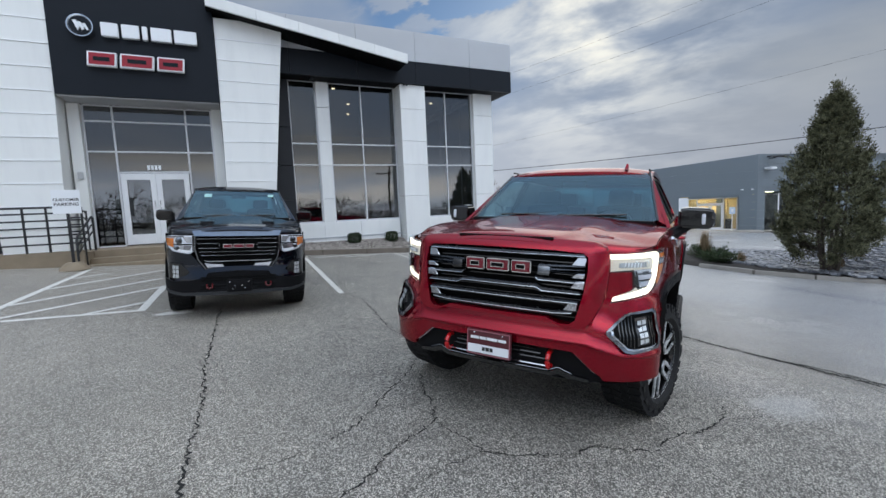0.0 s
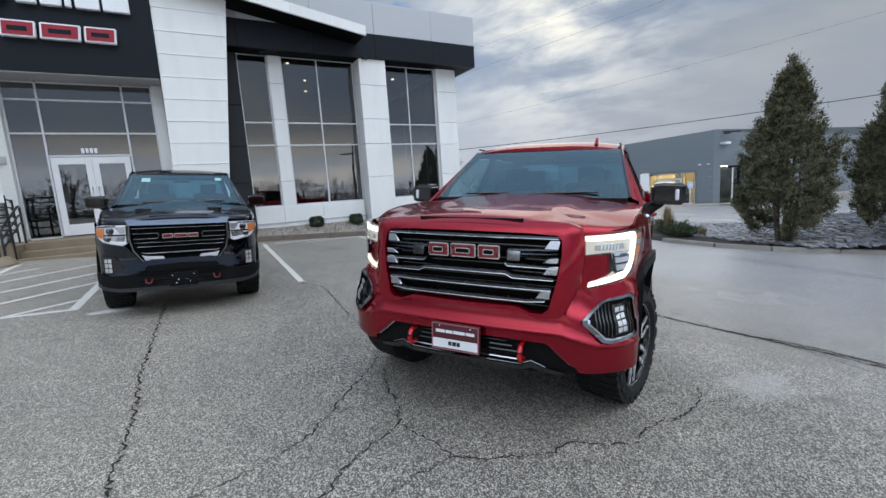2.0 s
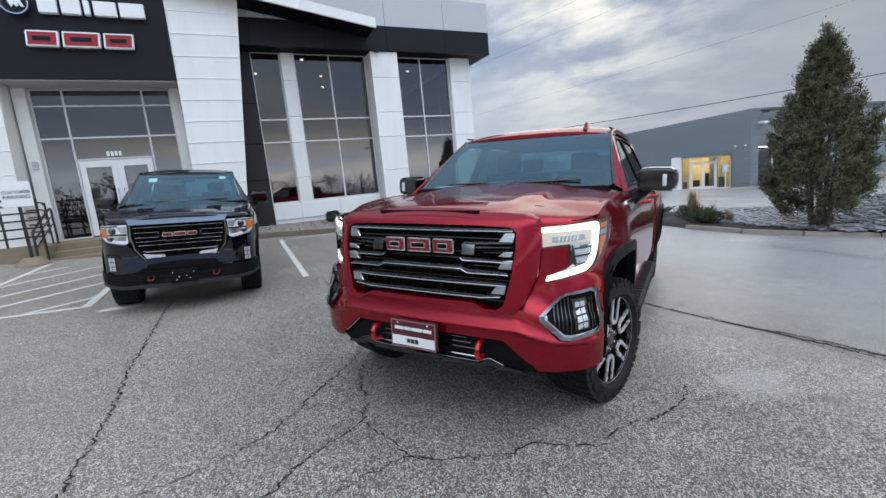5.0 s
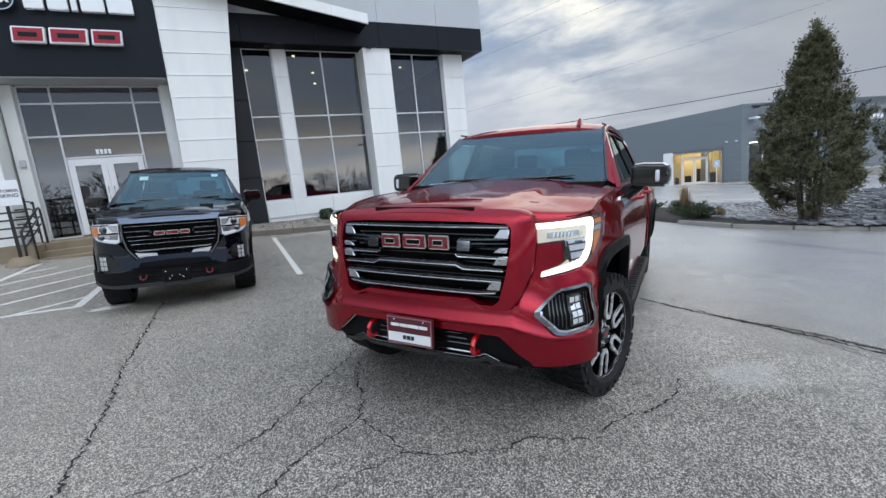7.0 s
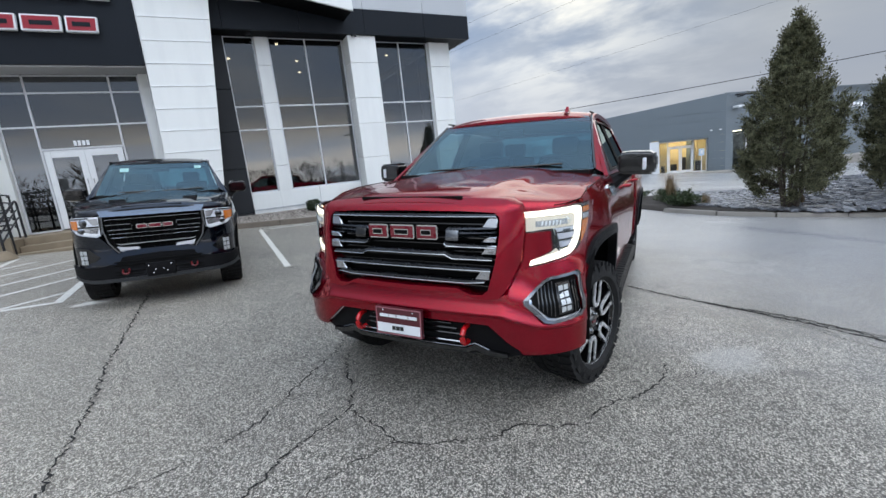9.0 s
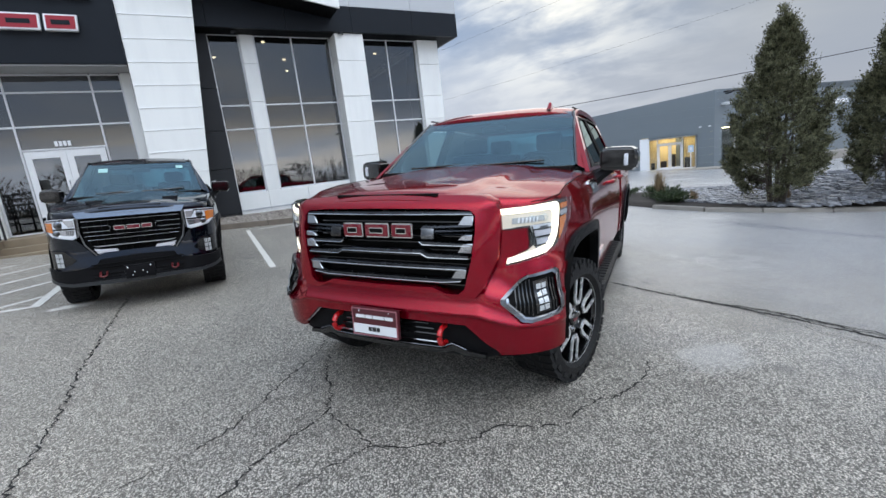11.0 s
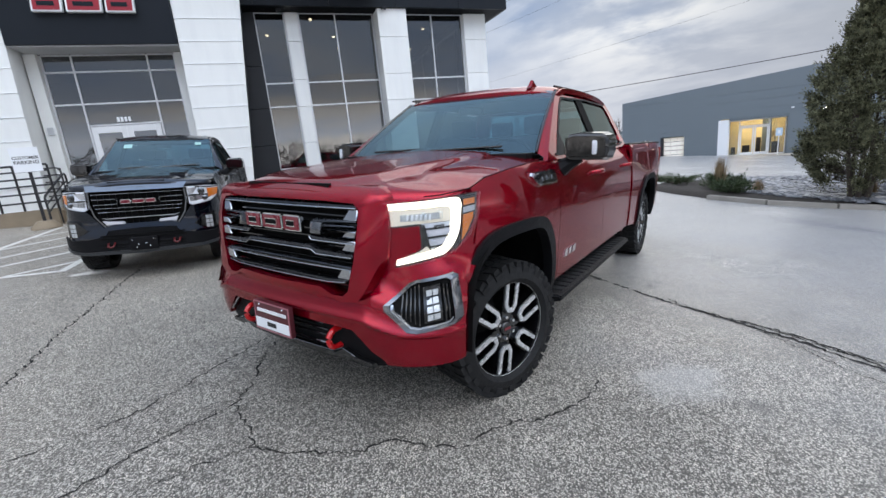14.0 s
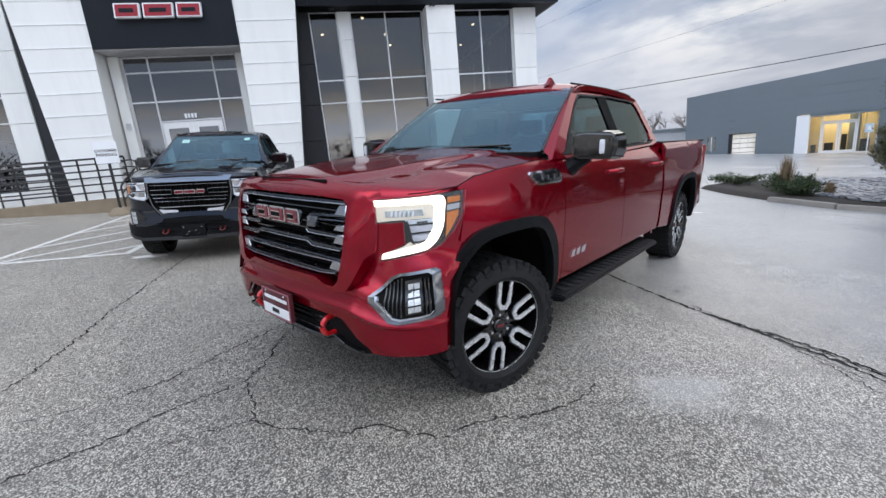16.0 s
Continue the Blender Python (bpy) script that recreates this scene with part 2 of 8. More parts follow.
def glass_dark(name, tint=(0.60, 0.66, 0.68), base=0.05, wave=0.0, sheen=(0.88, 0.97, 1.0)):
    """A thin pane: tinted see-through body, gloss that rises towards grazing sight."""
    n = Nodes(name)
    clear = n.t.nodes.new("ShaderNodeBsdfTransparent")
    clear.inputs["Color"].default_value = rgb(*tint)
    gloss = n.t.nodes.new("ShaderNodeBsdfGlossy")
    gloss.inputs["Roughness"].default_value = 0.004
    gloss.inputs["Color"].default_value = rgb(*sheen)
    if wave:
        b = n.node("ShaderNodeBump", "Normal", Height=n.noise(1.1, 2.0, 0.4), Strength=wave, Distance=0.05)
        n.t.links.new(b, gloss.inputs["Normal"])
    lw = n.t.nodes.new("ShaderNodeLayerWeight")
    lw.inputs["Blend"].default_value = 0.5
    fac = n.math("ADD", n.math("MULTIPLY", n.math("POWER", lw.outputs["Facing"], 4.5), 1.0 - base), base)
    mx = n.t.nodes.new("ShaderNodeMixShader")
    n.put(fac, mx.inputs[0])
    n.t.links.new(clear.outputs[0], mx.inputs[1])
    n.t.links.new(gloss.outputs[0], mx.inputs[2])
    out = n.t.nodes["Material Output"]
    n.t.links.new(mx.outputs[0], out.inputs["Surface"])
    return n.m


def glow(name, color, strength, base=0.8):
    n = Nodes(name)
    return n.done(Base_Color=rgb(base, base, base), Emission_Color=rgb(*color), Emission_Strength=strength, Roughness=0.3)


def foliage(name, dark, light, scale=3.0):
    n = Nodes(name)
    rnd = n.t.nodes.new("ShaderNodeNewGeometry").outputs["Random Per Island"]
    f = n.math("ADD", n.math("MULTIPLY", rnd, 0.45), n.span(n.noise(scale, 3.0), 0.38, 0.64, 0.0, 0.55))
    return n.done(Base_Color=n.mix(f, rgb(*dark), rgb(*light)), Roughness=0.75, Specular_IOR_Level=0.25)


def slab_stone():
    n = Nodes("slate_chips")
    rnd = n.t.nodes.new("ShaderNodeNewGeometry").outputs["Random Per Island"]
    col = n.mix(rnd, rgb(0.045, 0.048, 0.056), rgb(0.24, 0.25, 0.275))
    col = n.mix(n.span(n.noise(9.0, 5.0), 0.45, 0.75, 0, 0.5), col, rgb(0.30, 0.31, 0.34))
    n.bump(n.noise(40.0, 4.0), 0.5, 0.01)
    return n.done(Base_Color=col, Roughness=n.span(n.noise(5.0), 0.3, 0.7, 0.3, 0.6))


def panel_white():
    n = Nodes("white_panel")
    rnd = n.t.nodes.new("ShaderNodeObjectInfo").outputs["Random"]
    streak = n.span(n.noise(1.2, 5.0, 0.6, n.stretch(3.0, 3.0, 0.5)), 0.40, 0.75)
    base = n.mix(rnd, rgb(0.765, 0.775, 0.755), rgb(0.815, 0.825, 0.805))
    col = n.mix(n.math("MULTIPLY", streak, 0.16), base, rgb(0.52, 0.53, 0.54))
    return n.done(Base_Color=col, Roughness=0.42)


M_ASPHALT = asphalt()
M_LINE = plain("road_marking_paint", (0.66, 0.64, 0.585), 0.6, vary=0.3, scale=22.0, bump=0.3)
M_CRACK = plain("crack_shadow", (0.016, 0.015, 0.013), 0.9, vary=0.5, scale=30.0)
M_CONC = plain("tan_concrete", (0.235, 0.185, 0.125), 0.75, vary=0.22, scale=4.0, bump=0.3, bump_scale=45.0)
M_KERB = plain("kerb_concrete", (0.15, 0.125, 0.10), 0.8, vary=0.3, scale=5.0, bump=0.3)
M_GRAVEL = plain("pea_gravel", (0.27, 0.24, 0.21), 0.85, vary=0.5, scale=45.0, bump=0.8, bump_scale=45.0)
M_WHITE = panel_white()
M_JOINT = plain("bright_white_joint", (0.88, 0.89, 0.90), 0.35, vary=0.03)
M_GREYP = plain("silver_grey_panel", (0.47, 0.485, 0.505), 0.38, vary=0.05, scale=1.0)
M_DARKP = plain("charcoal_panel", (0.011, 0.014, 0.019), 0.40, vary=0.1, scale=1.5, Specular_IOR_Level=0.16)
M_DARKW = plain("dark_grey_wall_panel", (0.026, 0.028, 0.032), 0.5, vary=0.1, scale=1.5, Specular_IOR_Level=0.25)
M_SOFFIT = plain("black_soffit", (0.0045, 0.0045, 0.005), 0.5, vary=0.1, Specular_IOR_Level=0.06)
M_ALU = plain("white_aluminium_frame", (0.74, 0.75, 0.76), 0.4, vary=0.04)
M_ALUS = plain("grey_aluminium_bar", (0.62, 0.63, 0.65), 0.35, metal=0.2, vary=0.05)
M_GLASS = glass_dark("window_glass", (0.36, 0.38, 0.39), 0.130, 0.04, (0.96, 0.98, 1.0))
M_RAIL = plain("black_painted_steel", (0.012, 0.012, 0.014), 0.4, vary=0.2)
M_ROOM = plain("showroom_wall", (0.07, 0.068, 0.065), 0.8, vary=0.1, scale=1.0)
M_ROOMF = plain("showroom_floor", (0.16, 0.15, 0.14), 0.35, vary=0.15, scale=2.0)
M_LAMP = glow("warm_downlight", (1.0, 0.78, 0.5), 9.0)
M_SIGNW = plain("white_sign_face", (0.80, 0.82, 0.84), 0.35, vary=0.03)
M_SIGNR = plain("red_sign_face", (0.30, 0.012, 0.025), 0.35, vary=0.08)
M_CHROME = plain("chrome", (0.78, 0.79, 0.80), 0.10, metal=1.0, vary=0.04)
M_BLACKTXT = plain("black_ink", (0.02, 0.02, 0.02), 0.6, vary=0.1)


# ---- building helpers ----
def finish(name, bm, material, smooth=None):
    bmesh.ops.remove_doubles(bm, verts=bm.verts[:], dist=1e-6)
    bmesh.ops.recalc_face_normals(bm, faces=bm.faces[:])
    me = bpy.data.meshes.new(name)
    bm.to_mesh(me)
    bm.free()
    for m in material if isinstance(material, (list, tuple)) else [material]:
        me.materials.append(m)
    if smooth:
        for p in me.polygons:
            p.use_smooth = True
        me.set_sharp_from_angle(angle=radians(smooth))
    return me


def part(name, bm, material, parent=None, label="", smooth=None):
    ob = new(name, finish(name, bm, material, smooth))
    if parent is not None:
        ob.parent = parent
    return tagged(ob, label=label)


def thing(name, label, category, group="", kind="", m=None):
    ob = new(name)
    ob.empty_display_size = 0.1
    if m is not None:
        ob.matrix_basis = m
    return tagged(ob, label, category, group, kind)


def solid(name, bm, material, label, category, group="", kind="", smooth=None):
    return tagged(part(name, bm, material, None, "", smooth), label, category, group, kind)


def box(bm, x0, x1, y0, y1, z0, z1, bevel=0.0, m=None):
    vs = [bm.verts.new((x, y, z)) for z in (z0, z1) for y in (y0, y1) for x in (x0, x1)]
    fs = [bm.faces.new([vs[i] for i in q]) for q in ((0, 2, 3, 1), (4, 5, 7, 6), (0, 1, 5, 4), (2, 6, 7, 3), (0, 4, 6, 2), (1, 3, 7, 5))]
    if bevel:
        es = list({e for f in fs for e in f.edges})
        r = bmesh.ops.bevel(bm, geom=es, offset=bevel, segments=2, affect="EDGES", profile=0.6)
        vs = list({v for f in r["faces"] for v in f.verts} | {v for v in vs if v.is_valid})
    if m is not None:
        bmesh.ops.transform(bm, matrix=m, verts=vs)
    return bm


def boxed(x0, x1, y0, y1, z0, z1, bevel=0.0):
    return box(bmesh.new(), x0, x1, y0, y1, z0, z1, bevel)


def prism(bm, pts, a, b, axis="y"):
    """A polygon given in the two other axes, pushed from a to b along axis."""
    def at(u, v, w):
        return {"x": (w, u, v), "y": (u, w, v), "z": (u, v, w)}[axis]
    lo = [bm.verts.new(at(u, v, a)) for u, v in pts]
    hi = [bm.verts.new(at(u, v, b)) for u, v in pts]
    n = len(pts)
    fs = [bm.faces.new(lo), bm.faces.new(hi[::-1])]
    fs += [bm.faces.new((lo[i], hi[i], hi[(i + 1) % n], lo[(i + 1) % n])) for i in range(n)]
    return fs


def tube(bm, points, r, sides=8, closed=False, ends=True):
    """A round bar along a line of points."""
    pts = [Vector(p) for p in points]
    rings = []
    for k, p in enumerate(pts):
        a, b = pts[max(k - 1, 0)], pts[min(k + 1, len(pts) - 1)]
        if closed:
            a, b = pts[k - 1], pts[(k + 1) % len(pts)]
        d = (b - a).normalized()
        u = d.cross(Vector((0, 0, 1)))
        u = u.normalized() if u.length > 1e-3 else Vector((1, 0, 0))
        v = d.cross(u)
        rk = r[k] if isinstance(r, (list, tuple)) else r
        rings.append([bm.verts.new(p + (u * math.cos(t) + v * math.sin(t)) * rk) for t in (2 * math.pi * i / sides for i in range(sides))])
    for k in range(len(rings) - (0 if closed else 1)):
        a, b = rings[k], rings[(k + 1) % len(rings)]
        for i in range(sides):
            bm.faces.new((a[i], a[(i + 1) % sides], b[(i + 1) % sides], b[i]))
    if ends and not closed:
        bm.faces.new(rings[0][::-1])
        bm.faces.new(rings[-1])
    return bm


def lathe(bm, profile, sides=32, axis="x", closed=False):
    """Turns a profile of (along, radius) about an axis through the origin."""
    rings = []
    for a, r in profile:
        ring = []
        for i in range(sides):
            t = 2 * math.pi * i / sides
            c, s = r * math.cos(t), r * math.sin(t)
            ring.append(bm.verts.new({"x": (a, c, s), "y": (c, a, s), "z": (c, s, a)}[axis]))
        rings.append(ring)
    pairs = list(zip(rings, rings[1:])) + ([(rings[-1], rings[0])] if closed else [])
    for a, b in pairs:
        for i in range(sides):
            bm.faces.new((a[i], a[(i + 1) % sides], b[(i + 1) % sides], b[i]))
    return bm


def ground_z(x, y):
    """The lot falls towards the east and rises towards the showroom; it levels out far away."""
    cx, cy = (x, y) if -14 < x < 46 and -14 < y < 40 else (min(max(x, -14), 46), min(max(y, -14), 40))
    return 0.02515 - 0.054915 * cx + 0.026027 * cy


# ---- ground ----
def axis_steps(lo, hi, fine_lo, fine_hi, fine, coarse):
    out, v = [], lo
    while v < hi:
        out.append(v)
        v += fine if fine_lo <= v < fine_hi else coarse
    return out + [hi]


def build_ground():
    bm = bmesh.new()
    xs = [-2500, -600, -160, -60, -30] + axis_steps(-14, 46, -6, 16, 0.75, 4.0) + [60, 90, 160, 600, 2500]
    ys = [-2500, -600, -160, -60, -30] + axis_steps(-14, 40, -4, 14, 0.75, 4.0) + [60, 90, 160, 600, 2500]
    rows = [[bm.verts.new((x, y, ground_z(x, y))) for x in xs] for y in ys]
    for a, b in zip(rows, rows[1:]):
        for i in range(len(xs) - 1):
            bm.faces.new((a[i], a[i + 1], b[i + 1], b[i]))
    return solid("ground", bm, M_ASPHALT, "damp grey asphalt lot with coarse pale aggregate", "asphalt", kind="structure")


GROUND = build_ground()


def ribbon(points, width, lift, material, name, ragged=0.0, parent=None, thick=0.0):
    """A flat strip laid on the ground along points of the plan."""
    bm = bmesh.new()
    pts = [Vector((x, y)) for x, y in points]
    left, right = [], []
    for k, p in enumerate(pts):
        d = (pts[min(k + 1, len(pts) - 1)] - pts[max(k - 1, 0)]).normalized()
        n = Vector((-d.y, d.x))
        w = width * (0.5 + random.uniform(-ragged, ragged)) if ragged else width * 0.5
        w2 = width * (0.5 + random.uniform(-ragged, ragged)) if ragged else width * 0.5
        if ragged > 0.1 and k in (0, len(pts) - 1):
            w = w2 = width * 0.06
        a, b = p + n * w, p - n * w2
        left.append(bm.verts.new((a.x, a.y, ground_z(a.x, a.y) + lift)))
        right.append(bm.verts.new((b.x, b.y, ground_z(b.x, b.y) + lift)))
    for k in range(len(pts) - 1):
        bm.faces.new((left[k], right[k], right[k + 1], left[k + 1]))
    return part(name, bm, material, parent)


def crack(points, width, seed, stray=0.017):
    """A wandering crack along a rough line."""
    rnd = random.Random(seed)
    line = []
    for (x0, y0), (x1, y1) in zip(points, points[1:]):
        n = max(2, int(math.hypot(x1 - x0, y1 - y0) / 0.026))
        for k in range(n):
            t = k / n
            line.append((x0 + (x1 - x0) * t + rnd.uniform(-1, 1) * stray, y0 + (y1 - y0) * t + rnd.uniform(-1, 1) * stray))
    line.append(points[-1])
    random.seed(seed)
    return ribbon(line, width * 0.60, 0.004, M_CRACK, "crack", 0.50, GROUND)

# ---- markings and cracks of the lot ----
for k, (line, width) in enumerate([
    ([(-0.07, 6.85), (-0.09, 5.35), (-0.10, 4.45), (-0.06, 3.7), (-0.07, 3.25), (-0.08, 2.92), (-0.08, 2.3), (-0.15, 1.6)], 0.023),
    ([(1.82, 4.10), (1.60, 3.70), (1.37, 3.44), (1.21, 3.27), (1.07, 3.08), (0.95, 2.95), (0.83, 2.85), (0.70, 2.77)], 0.015),
    ([(1.63, 3.59), (1.52, 3.25), (1.49, 2.94), (1.41, 2.75), (1.25, 2.65), (1.10, 2.57), (1.00, 2.50), (0.89, 2.38), (0.77, 2.28), (0.62, 2.20), (0.3, 2.0)], 0.016),
    ([(1.41, 2.75), (1.45, 2.57), (1.51, 2.43), (1.52, 2.28), (1.65, 2.19), (1.83, 2.11), (2.03, 2.04), (2.20, 2.06), (2.34, 1.95), (2.49, 1.87)], 0.014),
    ([(2.49, 1.87), (2.68, 1.94), (2.84, 1.95), (2.95, 1.91), (3.13, 1.93), (3.27, 1.96), (3.40, 2.02), (3.55, 2.13)], 0.018),
    ([(3.27, 1.96), (3.52, 1.89), (3.7, 1.84)], 0.009),
    ([(1.52, 2.28), (1.32, 2.25), (1.12, 2.19), (0.95, 2.10)], 0.009),
    ([(4.78, 4.9), (4.88, 3.9), (4.92, 3.38), (4.97, 2.92), (5.04, 2.56), (5.11, 2.2), (5.15, 1.95), (5.17, 1.6), (5.2, 0.9), (5.3, -0.6)], 0.045),
    ([(5.02, 3.0), (5.05, 2.6), (5.17, 2.2), (5.21, 1.8), (5.25, 1.3)], 0.018),
    ([(1.71, 7.32), (1.93, 6.77), (1.87, 5.81), (1.82, 5.07), (1.88, 4.56), (1.95, 4.35)], 0.020),
    ([(0.70, 2.77), (0.45, 2.66), (0.2, 2.63)], 0.008),
    ([(5.0, 2.75), (5.10, 2.42), (5.20, 2.14), (5.24, 1.85), (5.22, 1.5)], 0.020),
    ([(5.03, 2.62), (5.15, 2.30), (5.25, 1.95)], 0.012),
    ([(5.07, 2.2), (5.04, 1.88), (5.0, 1.66), (4.99, 1.3)], 0.012),
    ([(5.13, 2.25), (5.10, 1.98), (5.07, 1.70)], 0.009),
    ([(5.22, 1.9), (5.29, 1.5), (5.30, 1.1), (5.36, 0.6)], 0.022),
    ([(1.05, 4.2), (0.8, 4.6), (0.95, 5.3), (0.75, 6.0)], 0.006),
]):
    crack(line, width, 40 + k, 0.009 if width > 0.04 else 0.017)

MARKS = [
    ([(-2.78, 11.75), (-2.78, 6.3)], 0.11), ([(-2.72, 6.99), (-1.04, 7.08)], 0.11), ([(-1.04, 7.03), (-1.04, 9.05)], 0.12),
    ([(-2.75, 10.43), (-2.30, 11.0)], 0.09), ([(-2.75, 9.27), (-1.35, 11.15)], 0.10), ([(-2.75, 8.00), (-1.19, 9.98)], 0.10),
    ([(-2.72, 6.95), (-1.04, 8.98)], 0.10), ([(-1.66, 7.08), (-1.06, 7.66)], 0.09), ([(1.80, 12.6), (1.72, 7.32)], 0.11),
    ([(2.06, 12.55), (3.6, 13.2)], 0.10), ([(2.9, 12.5), (4.5, 13.2)], 0.10), ([(4.62, 13.2), (4.49, 8.2)], 0.11),
    ([(4.72, 12.4), (6.4, 13.15)], 0.10), ([(-5.7, 10.9), (-4.6, 11.2)], 0.10), ([(8.2, 7.2), (8.9, 6.9)], 0.09),
]
for line, width in MARKS:
    (x0, y0), (x1, y1) = line
    pts = [(x0 + (x1 - x0) * k / 12, y0 + (y1 - y0) * k / 12) for k in range(13)]
    tagged(ribbon(pts, width * 0.88, 0.006, M_LINE, "parking_line", 0.03), "worn white painted parking line on asphalt", "road marking", "parking lines", "structure")

# ---- showroom ----
YW, YE, YF, YB = 14.54, 14.19, 13.40, 26.0     # glass line, entrance glass, front of the wings, back of the hall
SOFFIT = 5.66


def stack(name, parent, x0, x1, y0, y1, joints, material, gap=0.012, taper=None):
    """A wall of stacked panels with open joints; taper gives the side edges at a height."""
    for a, b in zip(joints, joints[1:]):
        bm = bmesh.new()
        if taper:
            (l0, r0), (l1, r1) = taper(a), taper(b - gap)
            prism(bm, [(l0, a), (r0, a), (r1, b - gap), (l1, b - gap)], y0, y1, "y")
        else:
            box(bm, x0, x1, y0, y1, a, b - gap)
        bmesh.ops.bevel(bm, geom=bm.edges[:], offset=0.006, segments=1, affect="EDGES")
        part(name, bm, material, parent)


def wall(name, x0, x1, y0, y1, z0, z1, material, label):
    return solid(name, boxed(x0, x1, y0, y1, z0, z1), material, label, "wall", kind="structure")


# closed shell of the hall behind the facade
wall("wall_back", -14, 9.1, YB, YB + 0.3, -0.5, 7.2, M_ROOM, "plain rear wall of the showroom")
wall("wall_east", 8.9, 9.14, YW + 0.16, YB, -0.6, 1.19, M_WHITE, "white base wall on the showroom side")
wall("wall_east_top", 8.9, 9.14, YW + 0.16, YB, 5.70, 7.2, M_WHITE, "white side wall over the windows")
wall("wall_east_rear", 8.9, 9.14, 23.0, YB, 1.194, 5.696, M_WHITE, "white side wall of the showroom")
side_win = tagged(new("window_8"), "tall glass window in the showroom side wall", "window", kind="structure")
for k in range(4):
    y0 = YW + 0.2 + k * 2.06
    p = part("pane", boxed(9.02, 9.028, y0, y0 + 2.0, 1.2, 5.69), M_GLASS, side_win)
    p.visible_shadow = False
    part("mullion", boxed(8.98, 9.08, y0 + 2.002, y0 + 2.058, 1.2, 5.69), M_ALUS, side_win)
    for z in (3.05, 3.72):
        part("transom", boxed(9.032, 9.08, y0, y0 + 2.0, z - 0.025, z + 0.025), M_ALUS, side_win)
wall("wall_west", -14.3, -14, YW, YB, -0.5, 7.2, M_WHITE, "white side wall of the showroom")
solid("floor", boxed(-14, 8.9, YW + 0.1, YB, 0.55, 0.83), M_ROOMF, "polished dark showroom floor", "floor", kind="structure")
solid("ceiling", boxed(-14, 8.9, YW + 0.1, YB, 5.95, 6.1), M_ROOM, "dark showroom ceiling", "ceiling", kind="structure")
solid("roof", boxed(-14.3, 9.5, 14.2, YB + 0.3, 7.0, 7.15), M_DARKW, "flat dark roof of the showroom", "roof", kind="structure")

base = tagged(new("wall_south"), "white panel base wall under the showroom windows", "wall", kind="structure")
for x0, x1 in ((1.88, 2.70), (2.708, 3.9), (3.908, 5.30), (6.27, 7.6), (7.608, 9.14)):
    part("panel", boxed(x0, x1, YW - 0.10, YW + 0.14, -0.4, 1.19, 0.006), M_WHITE, base)
part("ledge", boxed(1.88, 9.14, YW - 0.12, YW - 0.101, 0.66, 0.70), M_GREYP, base)

for name, x0, x1, y0, z in (("column", 2.70, 3.07, YW - 0.09, SOFFIT), ("column", 5.36, 6.26, 13.98, SOFFIT), ("column", 8.36, 9.15, YW - 0.16, SOFFIT)):
    col = tagged(new(name), "white panel-clad column between showroom windows", "column", "showroom columns", "structure")
    zs = [-0.3] + ([1.19] if x1 - x0 < 0.5 else [0.62]) + [1.95, 3.02, 3.80, 4.86, z]
    stack("panel", col, x0, x1, y0, YW + 0.14, zs, M_WHITE, 0.010)


def window_wall(name, x0, x1, z0, z1, y, bars_x, bars_z, label, bar=0.041, ends=True):
    w = tagged(new(name), label, "window", kind="structure")
    xs, zs = [x0] + list(bars_x) + [x1], [z0] + list(bars_z) + [z1]
    for xa, xb in zip(xs, xs[1:]):
        for za, zb in zip(zs, zs[1:]):
            p = part("pane", boxed(xa + bar / 2 - 0.004, xb - bar / 2 + 0.004, y + 0.03, y + 0.038, za + bar / 2 - 0.004, zb - bar / 2 + 0.004), M_GLASS, w)
            p.visible_shadow = False
    for x in xs if ends else xs[1:-1]:
        part("mullion", boxed(x - bar / 2, x + bar / 2, y - 0.005, y + 0.09, z0, z1, 0.004), M_ALUS, w)
    for z in zs:
        for xa, xb in zip(xs, xs[1:]):
            part("transom", boxed(xa + bar / 2, xb - bar / 2, y, y + 0.08, z - bar / 2, z + bar / 2, 0.003), M_ALUS, w)
    return w


window_wall("window_1", 1.88, 2.68, 1.21, SOFFIT, YW, (), (3.05, 3.72), "tall narrow dark glass showroom window")
window_wall("window_2", 3.10, 5.32, 1.21, SOFFIT, YW, (4.16,), (3.05, 3.72), "tall dark glass showroom window with four upper panes")
window_wall("window_3", 6.30, 8.34, 1.21, SOFFIT, YW, (7.27,), (3.05, 3.72), "tall glass showroom window reflecting the sky")
window_wall("window_4", -9.5, -6.35, 1.21, SOFFIT, YW, (-7.9,), (3.05, 3.72), "tall dark glass showroom window beside the ramp")

# eaves: silver band over a charcoal band, and the slanting canopy before them
fascia = tagged(new("fascia"), "silver and charcoal panel fascia along the roof edge", "fascia", kind="structure")
for xs_, za, zb, mat_ in (((0.0, 1.9, 3.95, 5.93, 8.0, 9.73), 6.40, 7.36, M_GREYP), ((0.0, 1.9, 3.95, 5.93, 8.0, 9.73), SOFFIT, 6.395, M_DARKP)):
    for a, b in zip(xs_, xs_[1:]):
        part("panel", boxed(a + 0.004, b - 0.004, 13.90, 14.0, za, zb, 0.005), mat_, fascia)
for za, zb, mat_ in ((6.40, 7.36, M_GREYP), (SOFFIT, 6.395, M_DARKP)):
    for a, b in ((14.004, 17.0), (17.0, 20.0), (20.0, 23.0), (23.0, 26.2)):
        part("panel", boxed(9.63, 9.73, a, b - 0.008, za, zb, 0.005), mat_, fascia)
solid("soffit", boxed(0.0, 9.62, 14.0, YW + 0.2, SOFFIT, SOFFIT + 0.05), M_SOFFIT, "black soffit under the roof edge", "soffit", kind="structure")
